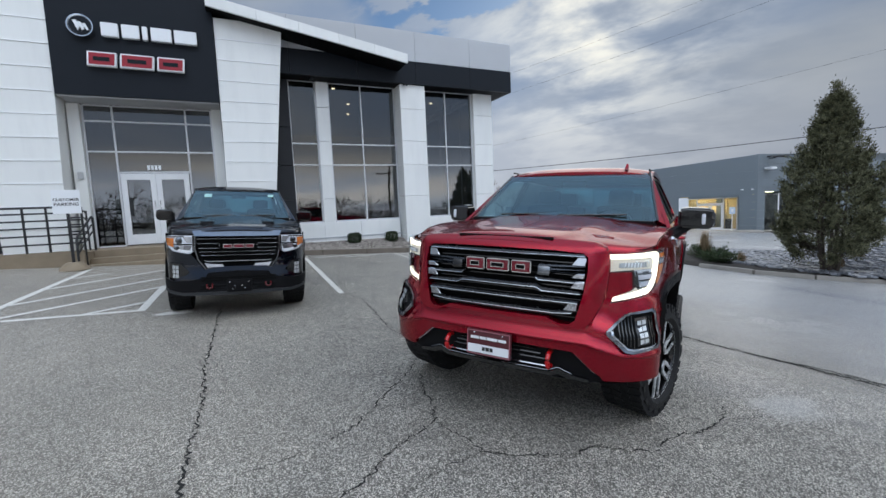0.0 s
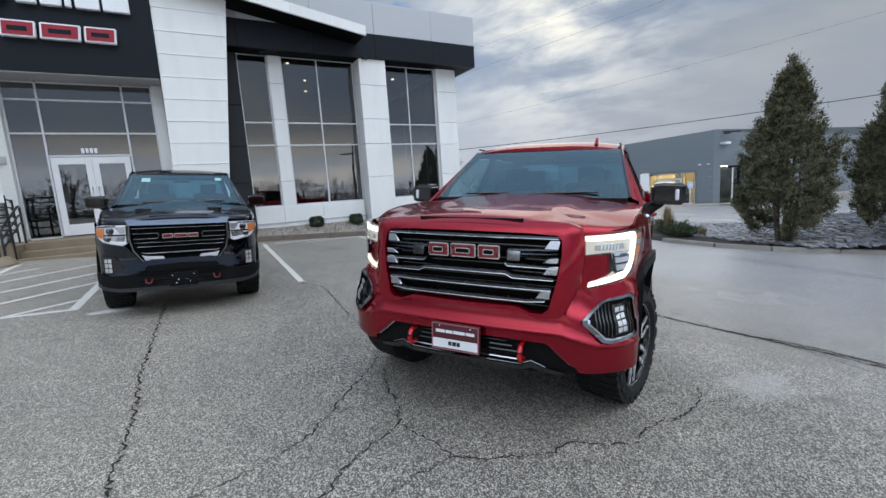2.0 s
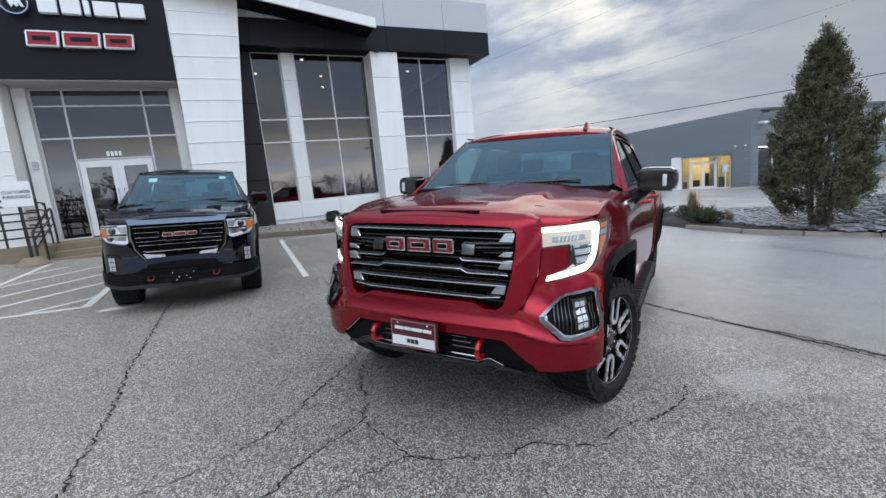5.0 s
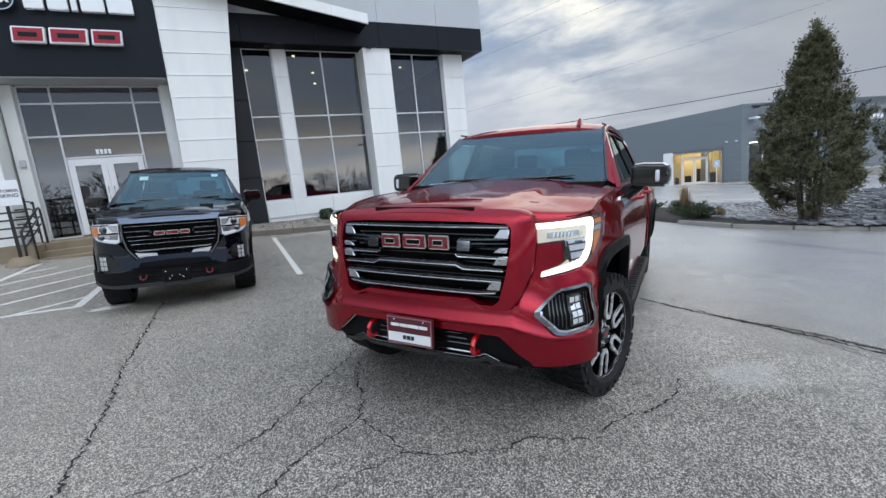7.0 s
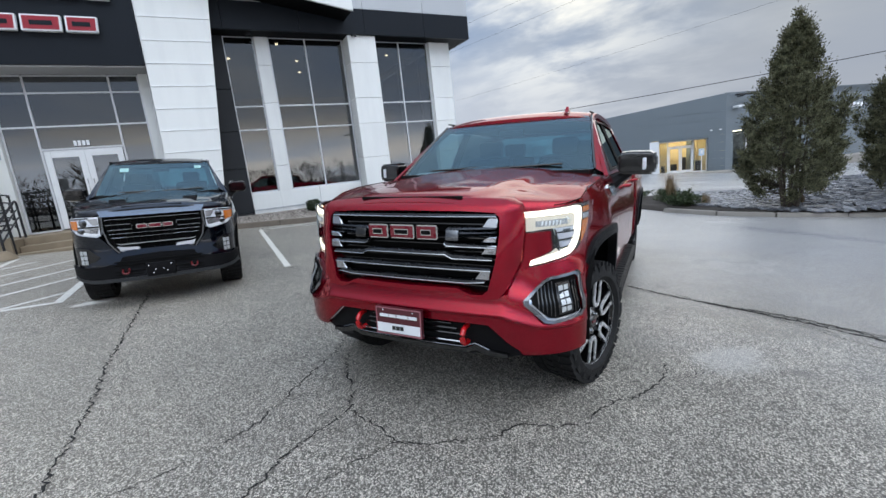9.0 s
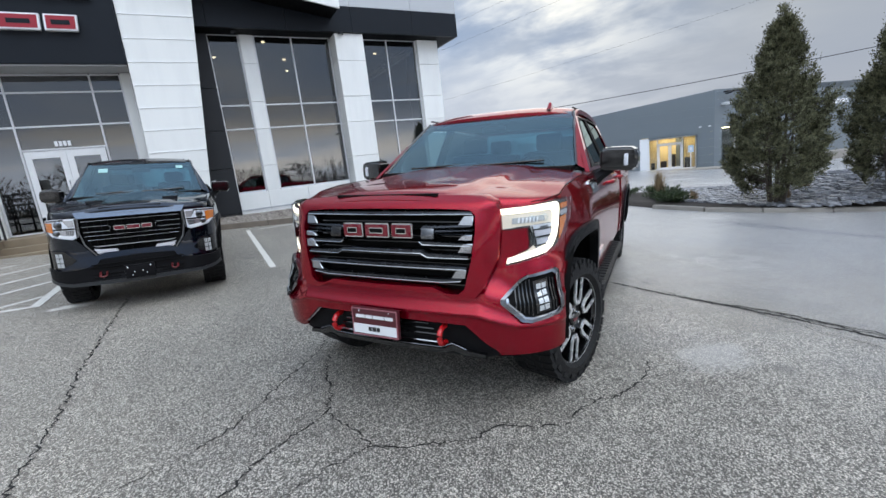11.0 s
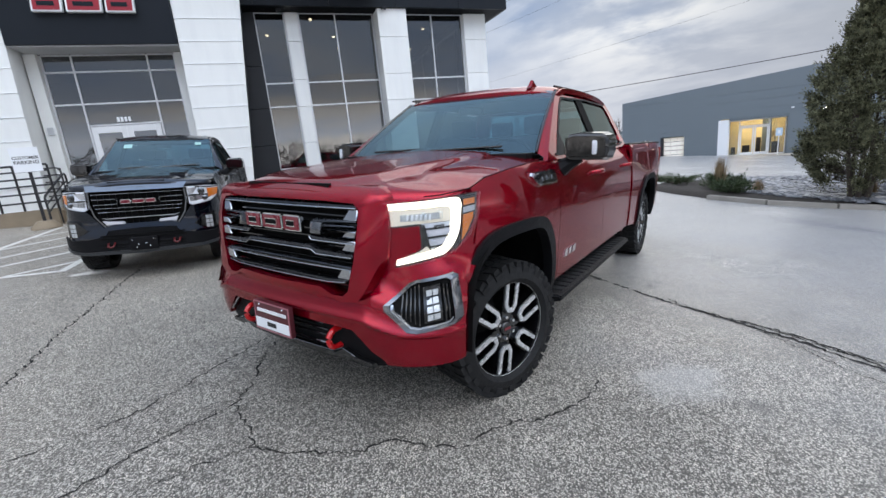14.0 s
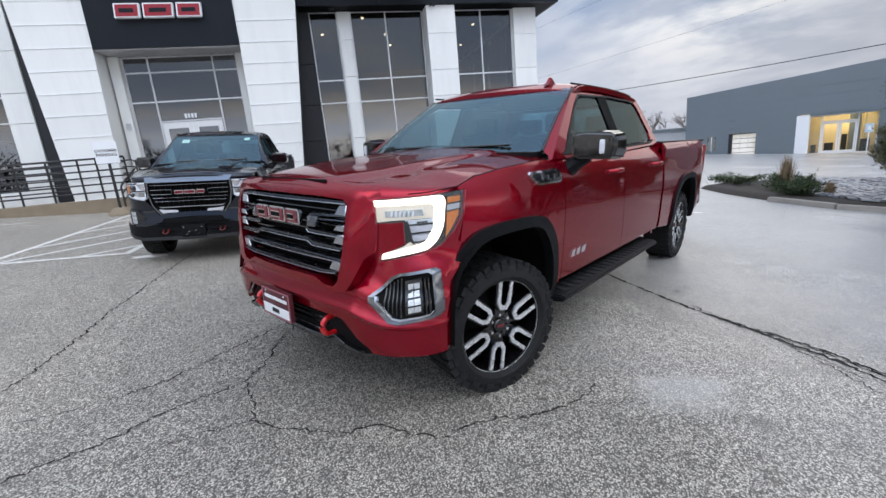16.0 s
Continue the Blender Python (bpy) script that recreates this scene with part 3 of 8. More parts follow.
solid("soffit", boxed(9.16, 9.62, YW + 0.2, 26.0, SOFFIT, SOFFIT + 0.05), M_SOFFIT, "black soffit under the roof edge", "soffit", kind="structure")

canopy = tagged(new("canopy"), "slanting silver canopy with a black underside", "canopy", kind="structure")


def canopy_z(x):
    return 6.14 + (5.30 - x) * 0.163


for a, b in ((-0.15, 1.05), (1.05, 2.12), (2.12, 3.22), (3.22, 4.28), (4.28, 5.32)):
    bm = bmesh.new()
    prism(bm, [(a + 0.003, canopy_z(a) - 0.13), (b - 0.003, canopy_z(b) - 0.13), (b - 0.003, canopy_z(b) + 0.14), (a + 0.003, canopy_z(a) + 0.14)], 12.98, 13.05, "y")
    part("panel", bm, M_WHITE, canopy)
bm = bmesh.new()
prism(bm, [(-0.15, canopy_z(-0.15) - 0.12), (5.30, canopy_z(5.3) - 0.12), (5.30, canopy_z(5.3) + 0.1), (-0.15, canopy_z(-0.15) + 0.1)], 13.052, 13.898, "y")
part("underside", bm, M_SOFFIT, canopy, "black canopy underside")

# slanted white wings on both sides of the entrance
ZJ = [0.30, 0.86, 1.40, 1.94, 2.48, 3.02, 3.56, 4.10, 4.64, 5.18, 5.72, 6.26, 6.80, 7.34, 7.88]


def joint_strips(parent, joints, taper):
    """Bright ledges between the panels of a wing."""
    for z in joints:
        l, r = taper(z)
        part("joint_strip", boxed(l + 0.004, r - 0.004, YF - 0.014, YF + 0.012, z - 0.016, z + 0.004, 0.003), M_JOINT, parent, "bright white joint strip")


wing_e = tagged(new("wing_east"), "white horizontal panel wing wall beside the entrance", "wall", "wing walls", "structure")
stack("panel", wing_e, 0, 0, YF, YF + 0.12, ZJ[:13], M_WHITE, 0.016, lambda z: (-0.06 + 0.012 * z, 1.03 + 0.1 * z))
bm = bmesh.new()
prism(bm, [(-0.05, -0.3), (1.0, -0.3), (1.68, 6.7), (-0.02, 6.7)], YF + 0.125, YE + 0.5, "y")
part("core", bm, M_DARKW, wing_e, "dark grey return wall")
joint_strips(wing_e, ZJ[1:12], lambda z: (-0.06 + 0.012 * z, 1.03 + 0.1 * z))
bm = bmesh.new()
prism(bm, [(-0.03, 0.32), (1.04, 0.32), (1.66, 6.78), (0.0, 6.78)], YF + 0.014, YF + 0.1245, "y")
part("backing", bm, M_SIGNW, wing_e, "white joint backing")
wing_w = tagged(new("wing_west"), "white horizontal panel wing wall beside the ramp", "wall", "wing walls", "structure")
stack("panel", wing_w, 0, 0, YF, YF + 0.12, ZJ, M_WHITE, 0.016, lambda z: (-4.74 - 0.07 * z, -3.60 + 0.022 * z))
bm = bmesh.new()
prism(bm, [(-4.72, -0.3), (-3.62, -0.3), (-3.46, 7.86), (-5.24, 7.86)], YF + 0.125, YE + 0.5, "y")
part("core", bm, M_WHITE, wing_w, "white return wall")
joint_strips(wing_w, ZJ[1:14], lambda z: (-4.74 - 0.07 * z, -3.60 + 0.022 * z))
bm = bmesh.new()
prism(bm, [(-4.74, 0.32), (-3.61, 0.32), (-3.45, 7.86), (-5.27, 7.86)], YF + 0.014, YF + 0.1245, "y")
part("backing", bm, M_SIGNW, wing_w, "white joint backing")
recess = tagged(new("wall_recess_east"), "dark grey recessed wall of stacked panels", "wall", kind="structure")
stack("panel", recess, 0.6, 1.87, YW - 0.10, YW + 0.2, [-0.3, 0.62, 1.95, 3.02, 4.20, SOFFIT], M_DARKW, 0.012)
wall("wall_recess_west", -5.72, -4.4, YW - 0.10, YW + 0.2, -0.3, 7.3, M_DARKW, "dark grey recessed wall panel")
col = tagged(new("column"), "white panel-clad column between showroom windows", "column", "showroom columns", "structure")
stack("panel", col, -6.33, -5.73, YW - 0.14, YW + 0.2, [-0.3, 0.62, 1.95, 3.02, 3.80, 4.86, 5.9, 7.3], M_WHITE, 0.01)
wall("wall_west_base", -14, -6.34, YW - 0.08, YW + 0.14, -0.3, 1.19, M_WHITE, "white panel base wall")
wall("wall_west_top", -14, -6.34, YW - 0.08, YW + 0.14, SOFFIT + 0.03, 7.3, M_DARKW, "dark band over the windows")
wall("wall_west_end", -14, -9.53, YW - 0.08, YW + 0.14, 1.2, SOFFIT, M_WHITE, "white panel wall")

# sign box over the entrance
sign = tagged(new("entrance_sign"), "charcoal sign box with raised emblem, white and red lettering blocks", "sign")
part("box", boxed(-3.49, -0.02, YF - 0.03, YE + 0.2, 4.57, 8.6, 0.01), M_DARKP, sign)
part("soffit", boxed(-3.47, -0.04, YF + 0.02, YE - 0.02, 4.54, 4.569), M_GREYP, sign, "grey underside of the sign box")


def letter_block(parent, x0, x1, z0, z1, y, face, rim, slant=0.03):
    """A raised letter as a plain block with a rim."""
    bm = bmesh.new()
    prism(bm, [(x0, z0), (x1, z0), (x1 + slant, z1), (x0 + slant, z1)], y, y + 0.12, "y")
    bmesh.ops.bevel(bm, geom=bm.edges[:], offset=0.012, segments=2, affect="EDGES")
    blk = part("letter_block", bm, rim, parent)
    if face is not None:
        d = 0.035
        bm = bmesh.new()
        prism(bm, [(x0 + d + 0.01, z0 + d), (x1 - d, z0 + d), (x1 + slant - d, z1 - d), (x0 + slant + d, z1 - d)], y - 0.008, y + 0.02, "y")
        part("face", bm, face, blk)
        w, zc = x1 - x0, (z0 + z1) / 2
        part("slot", boxed(x0 + w * 0.24, x1 - w * 0.20, y - 0.016, y + 0.02, zc - 0.05, zc + 0.045), M_DARKP, blk)


for a, b in ((-2.43, -2.09), (-2.02, -1.66), (-1.60, -1.49), (-1.42, -0.98), (-0.92, -0.42)):
    letter_block(sign, a, b, 5.96, 6.28, 13.22, None, M_SIGNW, 0.0)
for a, b in ((-2.78, -2.20), (-2.13, -1.43), (-1.36, -0.77)):
    letter_block(sign, a, b, 5.24, 5.58, 13.22, M_SIGNR, M_SIGNW)
bm = bmesh.new()
lathe(bm, [(0.0, 0.0005), (0.0, 0.215), (-0.03, 0.235), (-0.03, 0.255), (0.03, 0.262), (0.12, 0.255)], 40, "y")
em = part("round_emblem", bm, M_CHROME, sign, "chrome-rimmed round emblem", 40)
em.location = (-2.82, 13.22, 6.14)
for k in range(3):
    bm = bmesh.new()
    prism(bm, [(-0.13 + 0.085 * k, 0.10 - 0.03 * k), (-0.06 + 0.085 * k, 0.11 - 0.03 * k), (0.0 + 0.085 * k, -0.05 - 0.02 * k), (-0.05 + 0.085 * k, -0.12 + 0.01 * k)], -0.035, 0.0, "y")
    part("shield", bm, M_SIGNW, em)
bm = bmesh.new()
lathe(bm, [(-0.006, 0.0005), (-0.006, 0.21), (0.002, 0.214)], 32, "y")
part("disc", bm, M_DARKP, em)

# entrance
window_wall("window_5", -3.22, -2.60, 0.84, 4.52, YE, (), (3.34, 4.12), "narrow dark glass side panel of the entrance")
window_wall("window_6", -2.60, -0.94, 2.80, 4.52, YE, (), (3.34, 4.12), "dark glass transom over the entrance doors", ends=False)
window_wall("window_7", -0.94, -0.31, 0.84, 4.52, YE, (), (3.34, 4.12), "narrow dark glass side panel of the entrance")
for x0, x1 in ((-3.50, -3.25), (-0.285, -0.04)):
    wall("trim", x0, x1, YE - 0.14, YE + 0.2, 0.6, 4.53, M_WHITE, "white entrance jamb panel")
wall("wall_entry_over", -3.25, -0.285, YE, YE + 0.2, 4.545, 4.9, M_DARKW, "wall over the entrance glass")
for k, x0 in enumerate((-2.57, -1.775)):
    d = tagged(new(f"door_{k + 1}"), "white-framed glass entrance door, closed", "door", "entrance doors", "structure")
    x1, y = x0 + 0.79, YE + 0.01
    for a, b, c, e in ((x0, x0 + 0.13, 0.86, 2.77), (x1 - 0.13, x1, 0.86, 2.77), (x0 + 0.131, x1 - 0.131, 0.86, 1.13), (x0 + 0.131, x1 - 0.131, 2.60, 2.77)):
        part("frame", boxed(a, b, y, y + 0.055, c, e, 0.005), M_ALU, d)
    p = part("pane", boxed(x0 + 0.125, x1 - 0.125, y + 0.02, y + 0.028, 1.12, 2.61), M_GLASS, d)
    p.visible_shadow = False
    part("push_bar", boxed(x0 + 0.09, x1 - 0.09, y + 0.054, y + 0.085, 1.735, 1.76), M_DARKP, d)
    hx = x1 - 0.06 if k == 0 else x0 + 0.06
    bm = bmesh.new()
    tube(bm, [(hx, y - 0.002, 1.68), (hx, y - 0.06, 1.70), (hx, y - 0.06, 2.02), (hx, y - 0.002, 2.04)], 0.012)
    part("pull_handle", bm, M_CHROME, d, "steel pull handle", 40)
for k in range(4):
    tagged(part("number_plate_bar", boxed(-1.94 + 0.085 * k, -1.88 + 0.085 * k, YE - 0.03, YE - 0.008, 2.86, 2.98), M_SIGNW, None), "small white door number bar on the transom", "sign", "number bars")
tagged(part("wall_sensor", boxed(-3.42, -3.30, YE - 0.19, YE - 0.142, 2.62, 2.80, 0.012), M_GREYP, None), "small grey wall sensor box on the entrance jamb", "sensor")

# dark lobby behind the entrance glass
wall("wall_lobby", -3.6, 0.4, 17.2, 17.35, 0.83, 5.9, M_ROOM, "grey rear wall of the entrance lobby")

# downlights in the hall
bm = bmesh.new()
lathe(bm, [(0.0, 0.001), (0.0, 0.04), (-0.015, 0.05), (0.03, 0.055)], 20, "z")
lamp0 = part("downlight", bm, M_LAMP, None, "", 40)
tagged(lamp0, "small round warm ceiling downlight, lit", "downlight", "ceiling downlights")
LAMPS = [(3.6, 16.1), (4.6, 18.2), (5.0, 20.0), (6.9, 18.6), (7.9, 17.2), (8.3, 20.4), (2.2, 18.0)]
lamp0.location = (*LAMPS[0], 5.92)
for x, y in LAMPS[1:]:
    copy_thing(lamp0, pose(x, y, 5.92))
bm = bmesh.new()
lathe(bm, [(0.0, 0.001), (0.0, 0.06), (-0.03, 0.075), (0.03, 0.08)], 20, "z")
sl0 = tagged(part("soffit_light", bm, M_DARKW, None, "", 40), "small dark soffit light, off", "soffit light", "soffit lights")
sl0.location = (5.55, 13.93, SOFFIT - 0.03)
copy_thing(sl0, pose(2.55, 14.2, SOFFIT - 0.03))

# ---- steps, landing and ramp ----
steps = tagged(new("entrance_steps"), "tan concrete entrance steps and landing", "steps", kind="structure")
part("landing", boxed(-3.0, 0.9, 12.95, YE + 0.3, -0.2, 0.825, 0.012), M_CONC, steps)
part("tread", boxed(-3.0, 0.9, 12.62, 12.948, -0.2, 0.66, 0.012), M_CONC, steps)
part("tread", boxed(-3.0, 0.9, 12.30, 12.618, -0.2, 0.53, 0.012), M_CONC, steps)
ramp = tagged(new("ramp"), "tan concrete access ramp along the showroom", "ramp", kind="structure")
part("ramp_wall", boxed(-14, -3.004, 12.30, 12.50, -0.3, 0.88, 0.012), M_CONC, ramp)
part("ramp_deck", boxed(-14, -3.004, 12.504, YW - 0.16, -0.3, 0.82), M_CONC, ramp)

rail = tagged(new("ramp_railing"), "black steel tube railing along the ramp", "railing")
for x in (-3.0, -3.62, -4.02, -4.68, -5.35, -6.0, -6.7, -7.4, -8.2, -9.0):
    bm = bmesh.new()
    tube(bm, [(x, 12.40, 0.50 if x > -3.01 else 0.86), (x, 12.40, 1.86)], 0.024)
    part("post", bm, M_RAIL, rail, "", 40)
for z in (1.87, 1.74, 1.58, 1.42, 1.25, 1.06):
    bm = bmesh.new()
    tube(bm, [(-9.0, 12.40, z), (-3.0, 12.40, z)], 0.024 if z > 1.8 else 0.019)
    part("rail_bar", bm, M_RAIL, rail, "", 40)
back_rail = tagged(new("ramp_railing"), "thin black steel railing on the wall side of the ramp", "railing")
for x in (-3.22, -4.08, -5.3, -6.5, -7.7, -9.0):
    bm = bmesh.new()
    tube(bm, [(x, 13.55, 0.81), (x, 13.55, 1.80)], 0.020)
    part("post", bm, M_RAIL, back_rail, "", 40)
for z in (1.81, 1.64, 1.47, 1.30, 1.13):
    bm = bmesh.new()
    tube(bm, [(-9.0, 13.55, z), (-3.32, 13.55, z), (-3.24, 13.53, z - 0.02), (-3.22, 13.45, z - 0.06)], 0.017)
    part("rail_bar", bm, M_RAIL, back_rail, "", 40)
stair_rail = tagged(new("stair_handrail"), "black steel tube handrail beside the steps", "handrail")
x = -3.02
bm = bmesh.new()
tube(bm, [(x, 11.95, 0.50), (x, 11.95, 1.12), (x, 11.98, 1.17), (x, 12.05, 1.21), (x, 13.05, 1.62), (x, 13.14, 1.64), (x, 13.20, 1.60), (x, 13.20, 0.82)], 0.024)
part("handrail", bm, M_RAIL, stair_rail, "", 40)
for lift in (0.17, 0.34):
    bm = bmesh.new()
    tube(bm, [(x, 11.95, 1.16 - lift), (x, 13.05, 1.61 - lift), (x, 13.18, 1.62 - lift)], 0.017)
    part("mid_rail", bm, M_RAIL, stair_rail, "", 40)

# sign on a post in a concrete foot
ps = thing("parking_sign", "white customer parking sign on a dark post in a concrete foot", "sign", m=pose(-3.05, 11.75, ground_z(-3.05, 11.75), 0, 0, 8))
bm = bmesh.new()
lathe(bm, [(0.0, 0.27), (0.06, 0.25), (0.15, 0.16), (0.17, 0.14), (0.17, 0.001)], 24, "z")
part("foot", bm, M_CONC, ps, "domed concrete foot", 40)
part("post", boxed(-0.028, 0.028, -0.02, 0.02, 0.15, 1.62, 0.004), M_RAIL, ps)
board = part("board", boxed(-0.235, 0.235, -0.030, -0.021, 1.21, 1.71, 0.004), M_SIGNW, ps, "white sign board")
for text, z, size in (("CUSTOMER", 1.475, 0.083), ("PARKING", 1.375, 0.098)):
    cu = bpy.data.curves.new("lettering", "FONT")
    cu.body, cu.size, cu.align_x, cu.extrude, cu.offset = text, size, "CENTER", 0.001, 0.0015
    cu.materials.append(M_BLACKTXT)
    tx = new("lettering", cu)
    tx.parent, tx.matrix_basis = ps, pose(0, -0.032, z, 90, 0, 0)

# ---- planting bed under the windows ----
kerb = tagged(new("kerb"), "weathered brown concrete kerb of the planting bed", "kerb", kind="structure")


def bed_z(x, y):
    """Top of the gravel, sloping from the kerb up to the wall."""
    low, high = ground_z(x, 13.3) + 0.13, 0.58 - 0.009 * (x - 1.05)
    return low + (high - low) * (y - 13.46) / 0.98


for k in range(10):
    a = 1.05 + k * 1.35
    bm = boxed(a, a + 1.34, 13.30, 13.46, -0.9, 1.0, 0.02)
    for v in bm.verts:
        if v.co.z > 0:
            v.co.z = v.co.z - 1.0 + ground_z(v.co.x, 13.3) + 0.15
    part("kerb_stone", bm, M_KERB, kerb)
bm = bmesh.new()
rows = []
for j in range(8):
    y = 13.46 + j * (YW - 0.102 - 13.46) / 7
    rows.append([bm.verts.new((1.05 + i * 0.2, y, bed_z(1.05 + i * 0.2, y) - 0.01 + random.uniform(-0.012, 0.012))) for i in range(69)])
for a, b in zip(rows, rows[1:]):
    for i in range(68):
        bm.faces.new((a[i], a[i + 1], b[i + 1], b[i]))
solid("gravel_bed", bm, M_GRAVEL, "brown pea gravel in the planting bed", "gravel", kind="structure", smooth=60)
verts, faces = [], []
rnd = random.Random(5)
OCT = [(1, 0, 0), (-1, 0, 0), (0, 1, 0), (0, -1, 0), (0, 0, 1), (0, 0, -1)]
OCF = [(0, 2, 4), (2, 1, 4), (1, 3, 4), (3, 0, 4), (2, 0, 5), (1, 2, 5), (3, 1, 5), (0, 3, 5)]


def pebble(x, y, z, r):
    k = len(verts)
    t = rnd.uniform(0, 6.28)
    for a, b, c in OCT:
        s = r * rnd.uniform(0.7, 1.3)
        verts.append((x + s * (a * math.cos(t) - b * math.sin(t)) * 1.3, y + s * (a * math.sin(t) + b * math.cos(t)), z + s * c * 0.7))
    faces.extend(tuple(k + i for i in f) for f in OCF)


for _ in range(5200):
    x, y = rnd.uniform(1.1, 9.5), rnd.uniform(13.48, 14.4)
    pebble(x, y, bed_z(x, y), rnd.uniform(0.014, 0.032))
me = bpy.data.meshes.new("pebbles")
me.from_pydata(verts, [], faces)


def pebble_mat(name, dark, light):
    n = Nodes(name)
    r = n.t.nodes.new("ShaderNodeNewGeometry").outputs["Random Per Island"]
    return n.done(Base_Color=n.mix(r, rgb(*dark), rgb(*light)), Roughness=0.8)


me.materials.append(pebble_mat("pebble_stone", (0.12, 0.10, 0.085), (0.42, 0.38, 0.34)))
tagged(new("pebbles", me), "loose brown and grey pebbles in the planting bed", "pebbles", kind="stuff")


def leaf_cloud(name, parent, material, points, size, seed, normal_out=None, aspect=1.6):
    """Many small leaf faces scattered at points; each is a folded pair of triangles."""
    r = random.Random(seed)
    vs, fs = [], []
    for p in points:
        d = Vector((r.gauss(0, 1), r.gauss(0, 1), r.gauss(0, 1) + (0.4 if normal_out is None else 0))).normalized()
        if normal_out is not None:
            d = (d * 0.8 + (Vector(p) - normal_out).normalized()).normalized()
        u = d.cross(Vector((r.gauss(0, 1), r.gauss(0, 1), r.gauss(0, 1)))).normalized()
        s = size * r.uniform(0.6, 1.4)
        k = len(vs)
        vs += [Vector(p) - u * s * 0.5, Vector(p) + d * s * aspect * 0.5 + u * 0.02 * s, Vector(p) + u * s * 0.5, Vector(p) + d * s * aspect]
        fs += [(k, k + 2, k + 1), (k, k + 1, k + 3), (k + 1, k + 2, k + 3)]
    m = bpy.data.meshes.new(name)
    m.from_pydata([tuple(v) for v in vs], [], fs)
    m.materials.append(material)
    ob = new(name, m)
    if parent is not None:
        ob.parent = parent
    return ob


M_BOX = foliage("clipped_shrub_leaves", (0.012, 0.022, 0.010), (0.055, 0.075, 0.035), 8.0)
M_BARK = plain("grey_brown_bark", (0.085, 0.068, 0.055), 0.9, vary=0.5, scale=14.0, bump=0.6, bump_scale=30.0)
for k, (x, y, z) in enumerate(((3.57, 14.12, bed_z(3.57, 14.12)), (4.86, 14.12, bed_z(4.86, 14.12)))):
    sh = thing("clipped_shrub", "small dark green clipped shrub in the gravel bed", "shrub", "clipped shrubs", m=pose(x, y, z))
    bm = bmesh.new()
    for j in range(5):
        tube(bm, [(0, 0, -0.03), (0.05 * math.cos(j * 1.3), 0.05 * math.sin(j * 1.3), 0.12)], 0.008, 5)
    part("stem", bm, M_BARK, sh)
    r = random.Random(60 + k)
    pts = []
    while len(pts) < 1500:
        p = Vector((r.uniform(-0.21, 0.21), r.uniform(-0.2, 0.2), r.uniform(0.0, 0.32)))
        q = Vector((p.x / 0.21, p.y / 0.2, (p.z - 0.16) / 0.17))
        if 0.35 < sum(abs(c) ** 3 for c in q) < 1.0 + r.uniform(-0.15, 0.15):
            pts.append(p)
    leaf_cloud("crown", sh, M_BOX, pts, 0.028, 70 + k)

# ---- pickups ----
M_RED = car_paint("dark_red_metallic_paint", (0.225, 0.0004, 0.010), (0.47, 0.0012, 0.028), 0.76, 1.46, (0.42, 0.02, 0.05))
M_NAVY = car_paint("blue_black_metallic_paint", (0.0025, 0.005, 0.011), (0.009, 0.019, 0.039), 0.90, 1.60)
M_GLOSS = plain("gloss_black", (0.004, 0.004, 0.0045), 0.10, vary=0.1, coat=0.6)
M_SATIN = plain("satin_black_plastic", (0.0075, 0.0075, 0.0085), 0.46, vary=0.2, scale=20.0, bump=0.15, bump_scale=300.0, Specular_IOR_Level=0.10)
M_BARCHROME = plain("bar_chrome", (0.48, 0.50, 0.53), 0.14, metal=1.0, vary=0.1)
M_DCHROME = plain("dark_chrome", (0.20, 0.21, 0.225), 0.18, metal=1.0, vary=0.1)
M_BAR = plain("satin_silver_bar", (0.085, 0.092, 0.104), 0.24, metal=0.95, vary=0.1)
M_RUBBER = plain("tyre_rubber", (0.012, 0.012, 0.0125), 0.75, vary=0.3, scale=18.0, bump=0.25, bump_scale=120.0, Specular_IOR_Level=0.3)
M_MACH = plain("machined_aluminium", (0.70, 0.71, 0.72), 0.30, metal=0.6, vary=0.06)
M_CARGLASS = glass_dark("car_glass", (0.36, 0.52, 0.56), 0.115, 0.0, (0.66, 0.92, 1.0))
M_DOORGLASS = glass_dark("door_glass", (0.30, 0.36, 0.36), 0.03, 0.0, (0.34, 0.41, 0.41))
M_TINT = glass_dark("tinted_car_glass", (0.06, 0.075, 0.08), 0.03, 0.0, (0.24, 0.29, 0.29))
M_LENS = glass_dark("clear_lens", (0.95, 0.96, 0.97), 0.08)
M_REFL = plain("lamp_reflector", (0.58, 0.59, 0.61), 0.18, metal=0.7, vary=0.05, scale=12.0)
M_LED = glow("white_led", (1.0, 0.89, 0.68), 2.4)
# reflector with the strip's light on it put in as weak emission
M_REFLGLOW = glow("reflector_led_glow", (1.0, 0.86, 0.60), 0.36, 0.45)
M_LEDDIM = plain("clear_lamp_cell", (0.60, 0.63, 0.67), 0.12, metal=0.45, vary=0.6, scale=110.0, bump=0.4, bump_scale=160.0)
M_LAMPCAP = plain("frosted_lamp_cap", (0.72, 0.75, 0.80), 0.25, vary=0.25, scale=60.0, coat=0.5)
M_BEZEL = plain("brushed_silver_trim", (0.24, 0.255, 0.28), 0.15, metal=1.0, vary=0.08)
M_AMBER = plain("amber_lens", (0.62, 0.17, 0.015), 0.2, vary=0.15, scale=40.0, coat=0.5)
M_TOPBAR = plain("blue_tinted_chrome", (0.19, 0.215, 0.25), 0.16, metal=1.0, vary=0.1)
M_LOWLIP = plain("grey_lower_lip", (0.022, 0.024, 0.027), 0.34, vary=0.15, scale=6.0)
M_HOOK = plain("red_tow_hook", (0.52, 0.008, 0.012), 0.3, vary=0.1, coat=0.5)
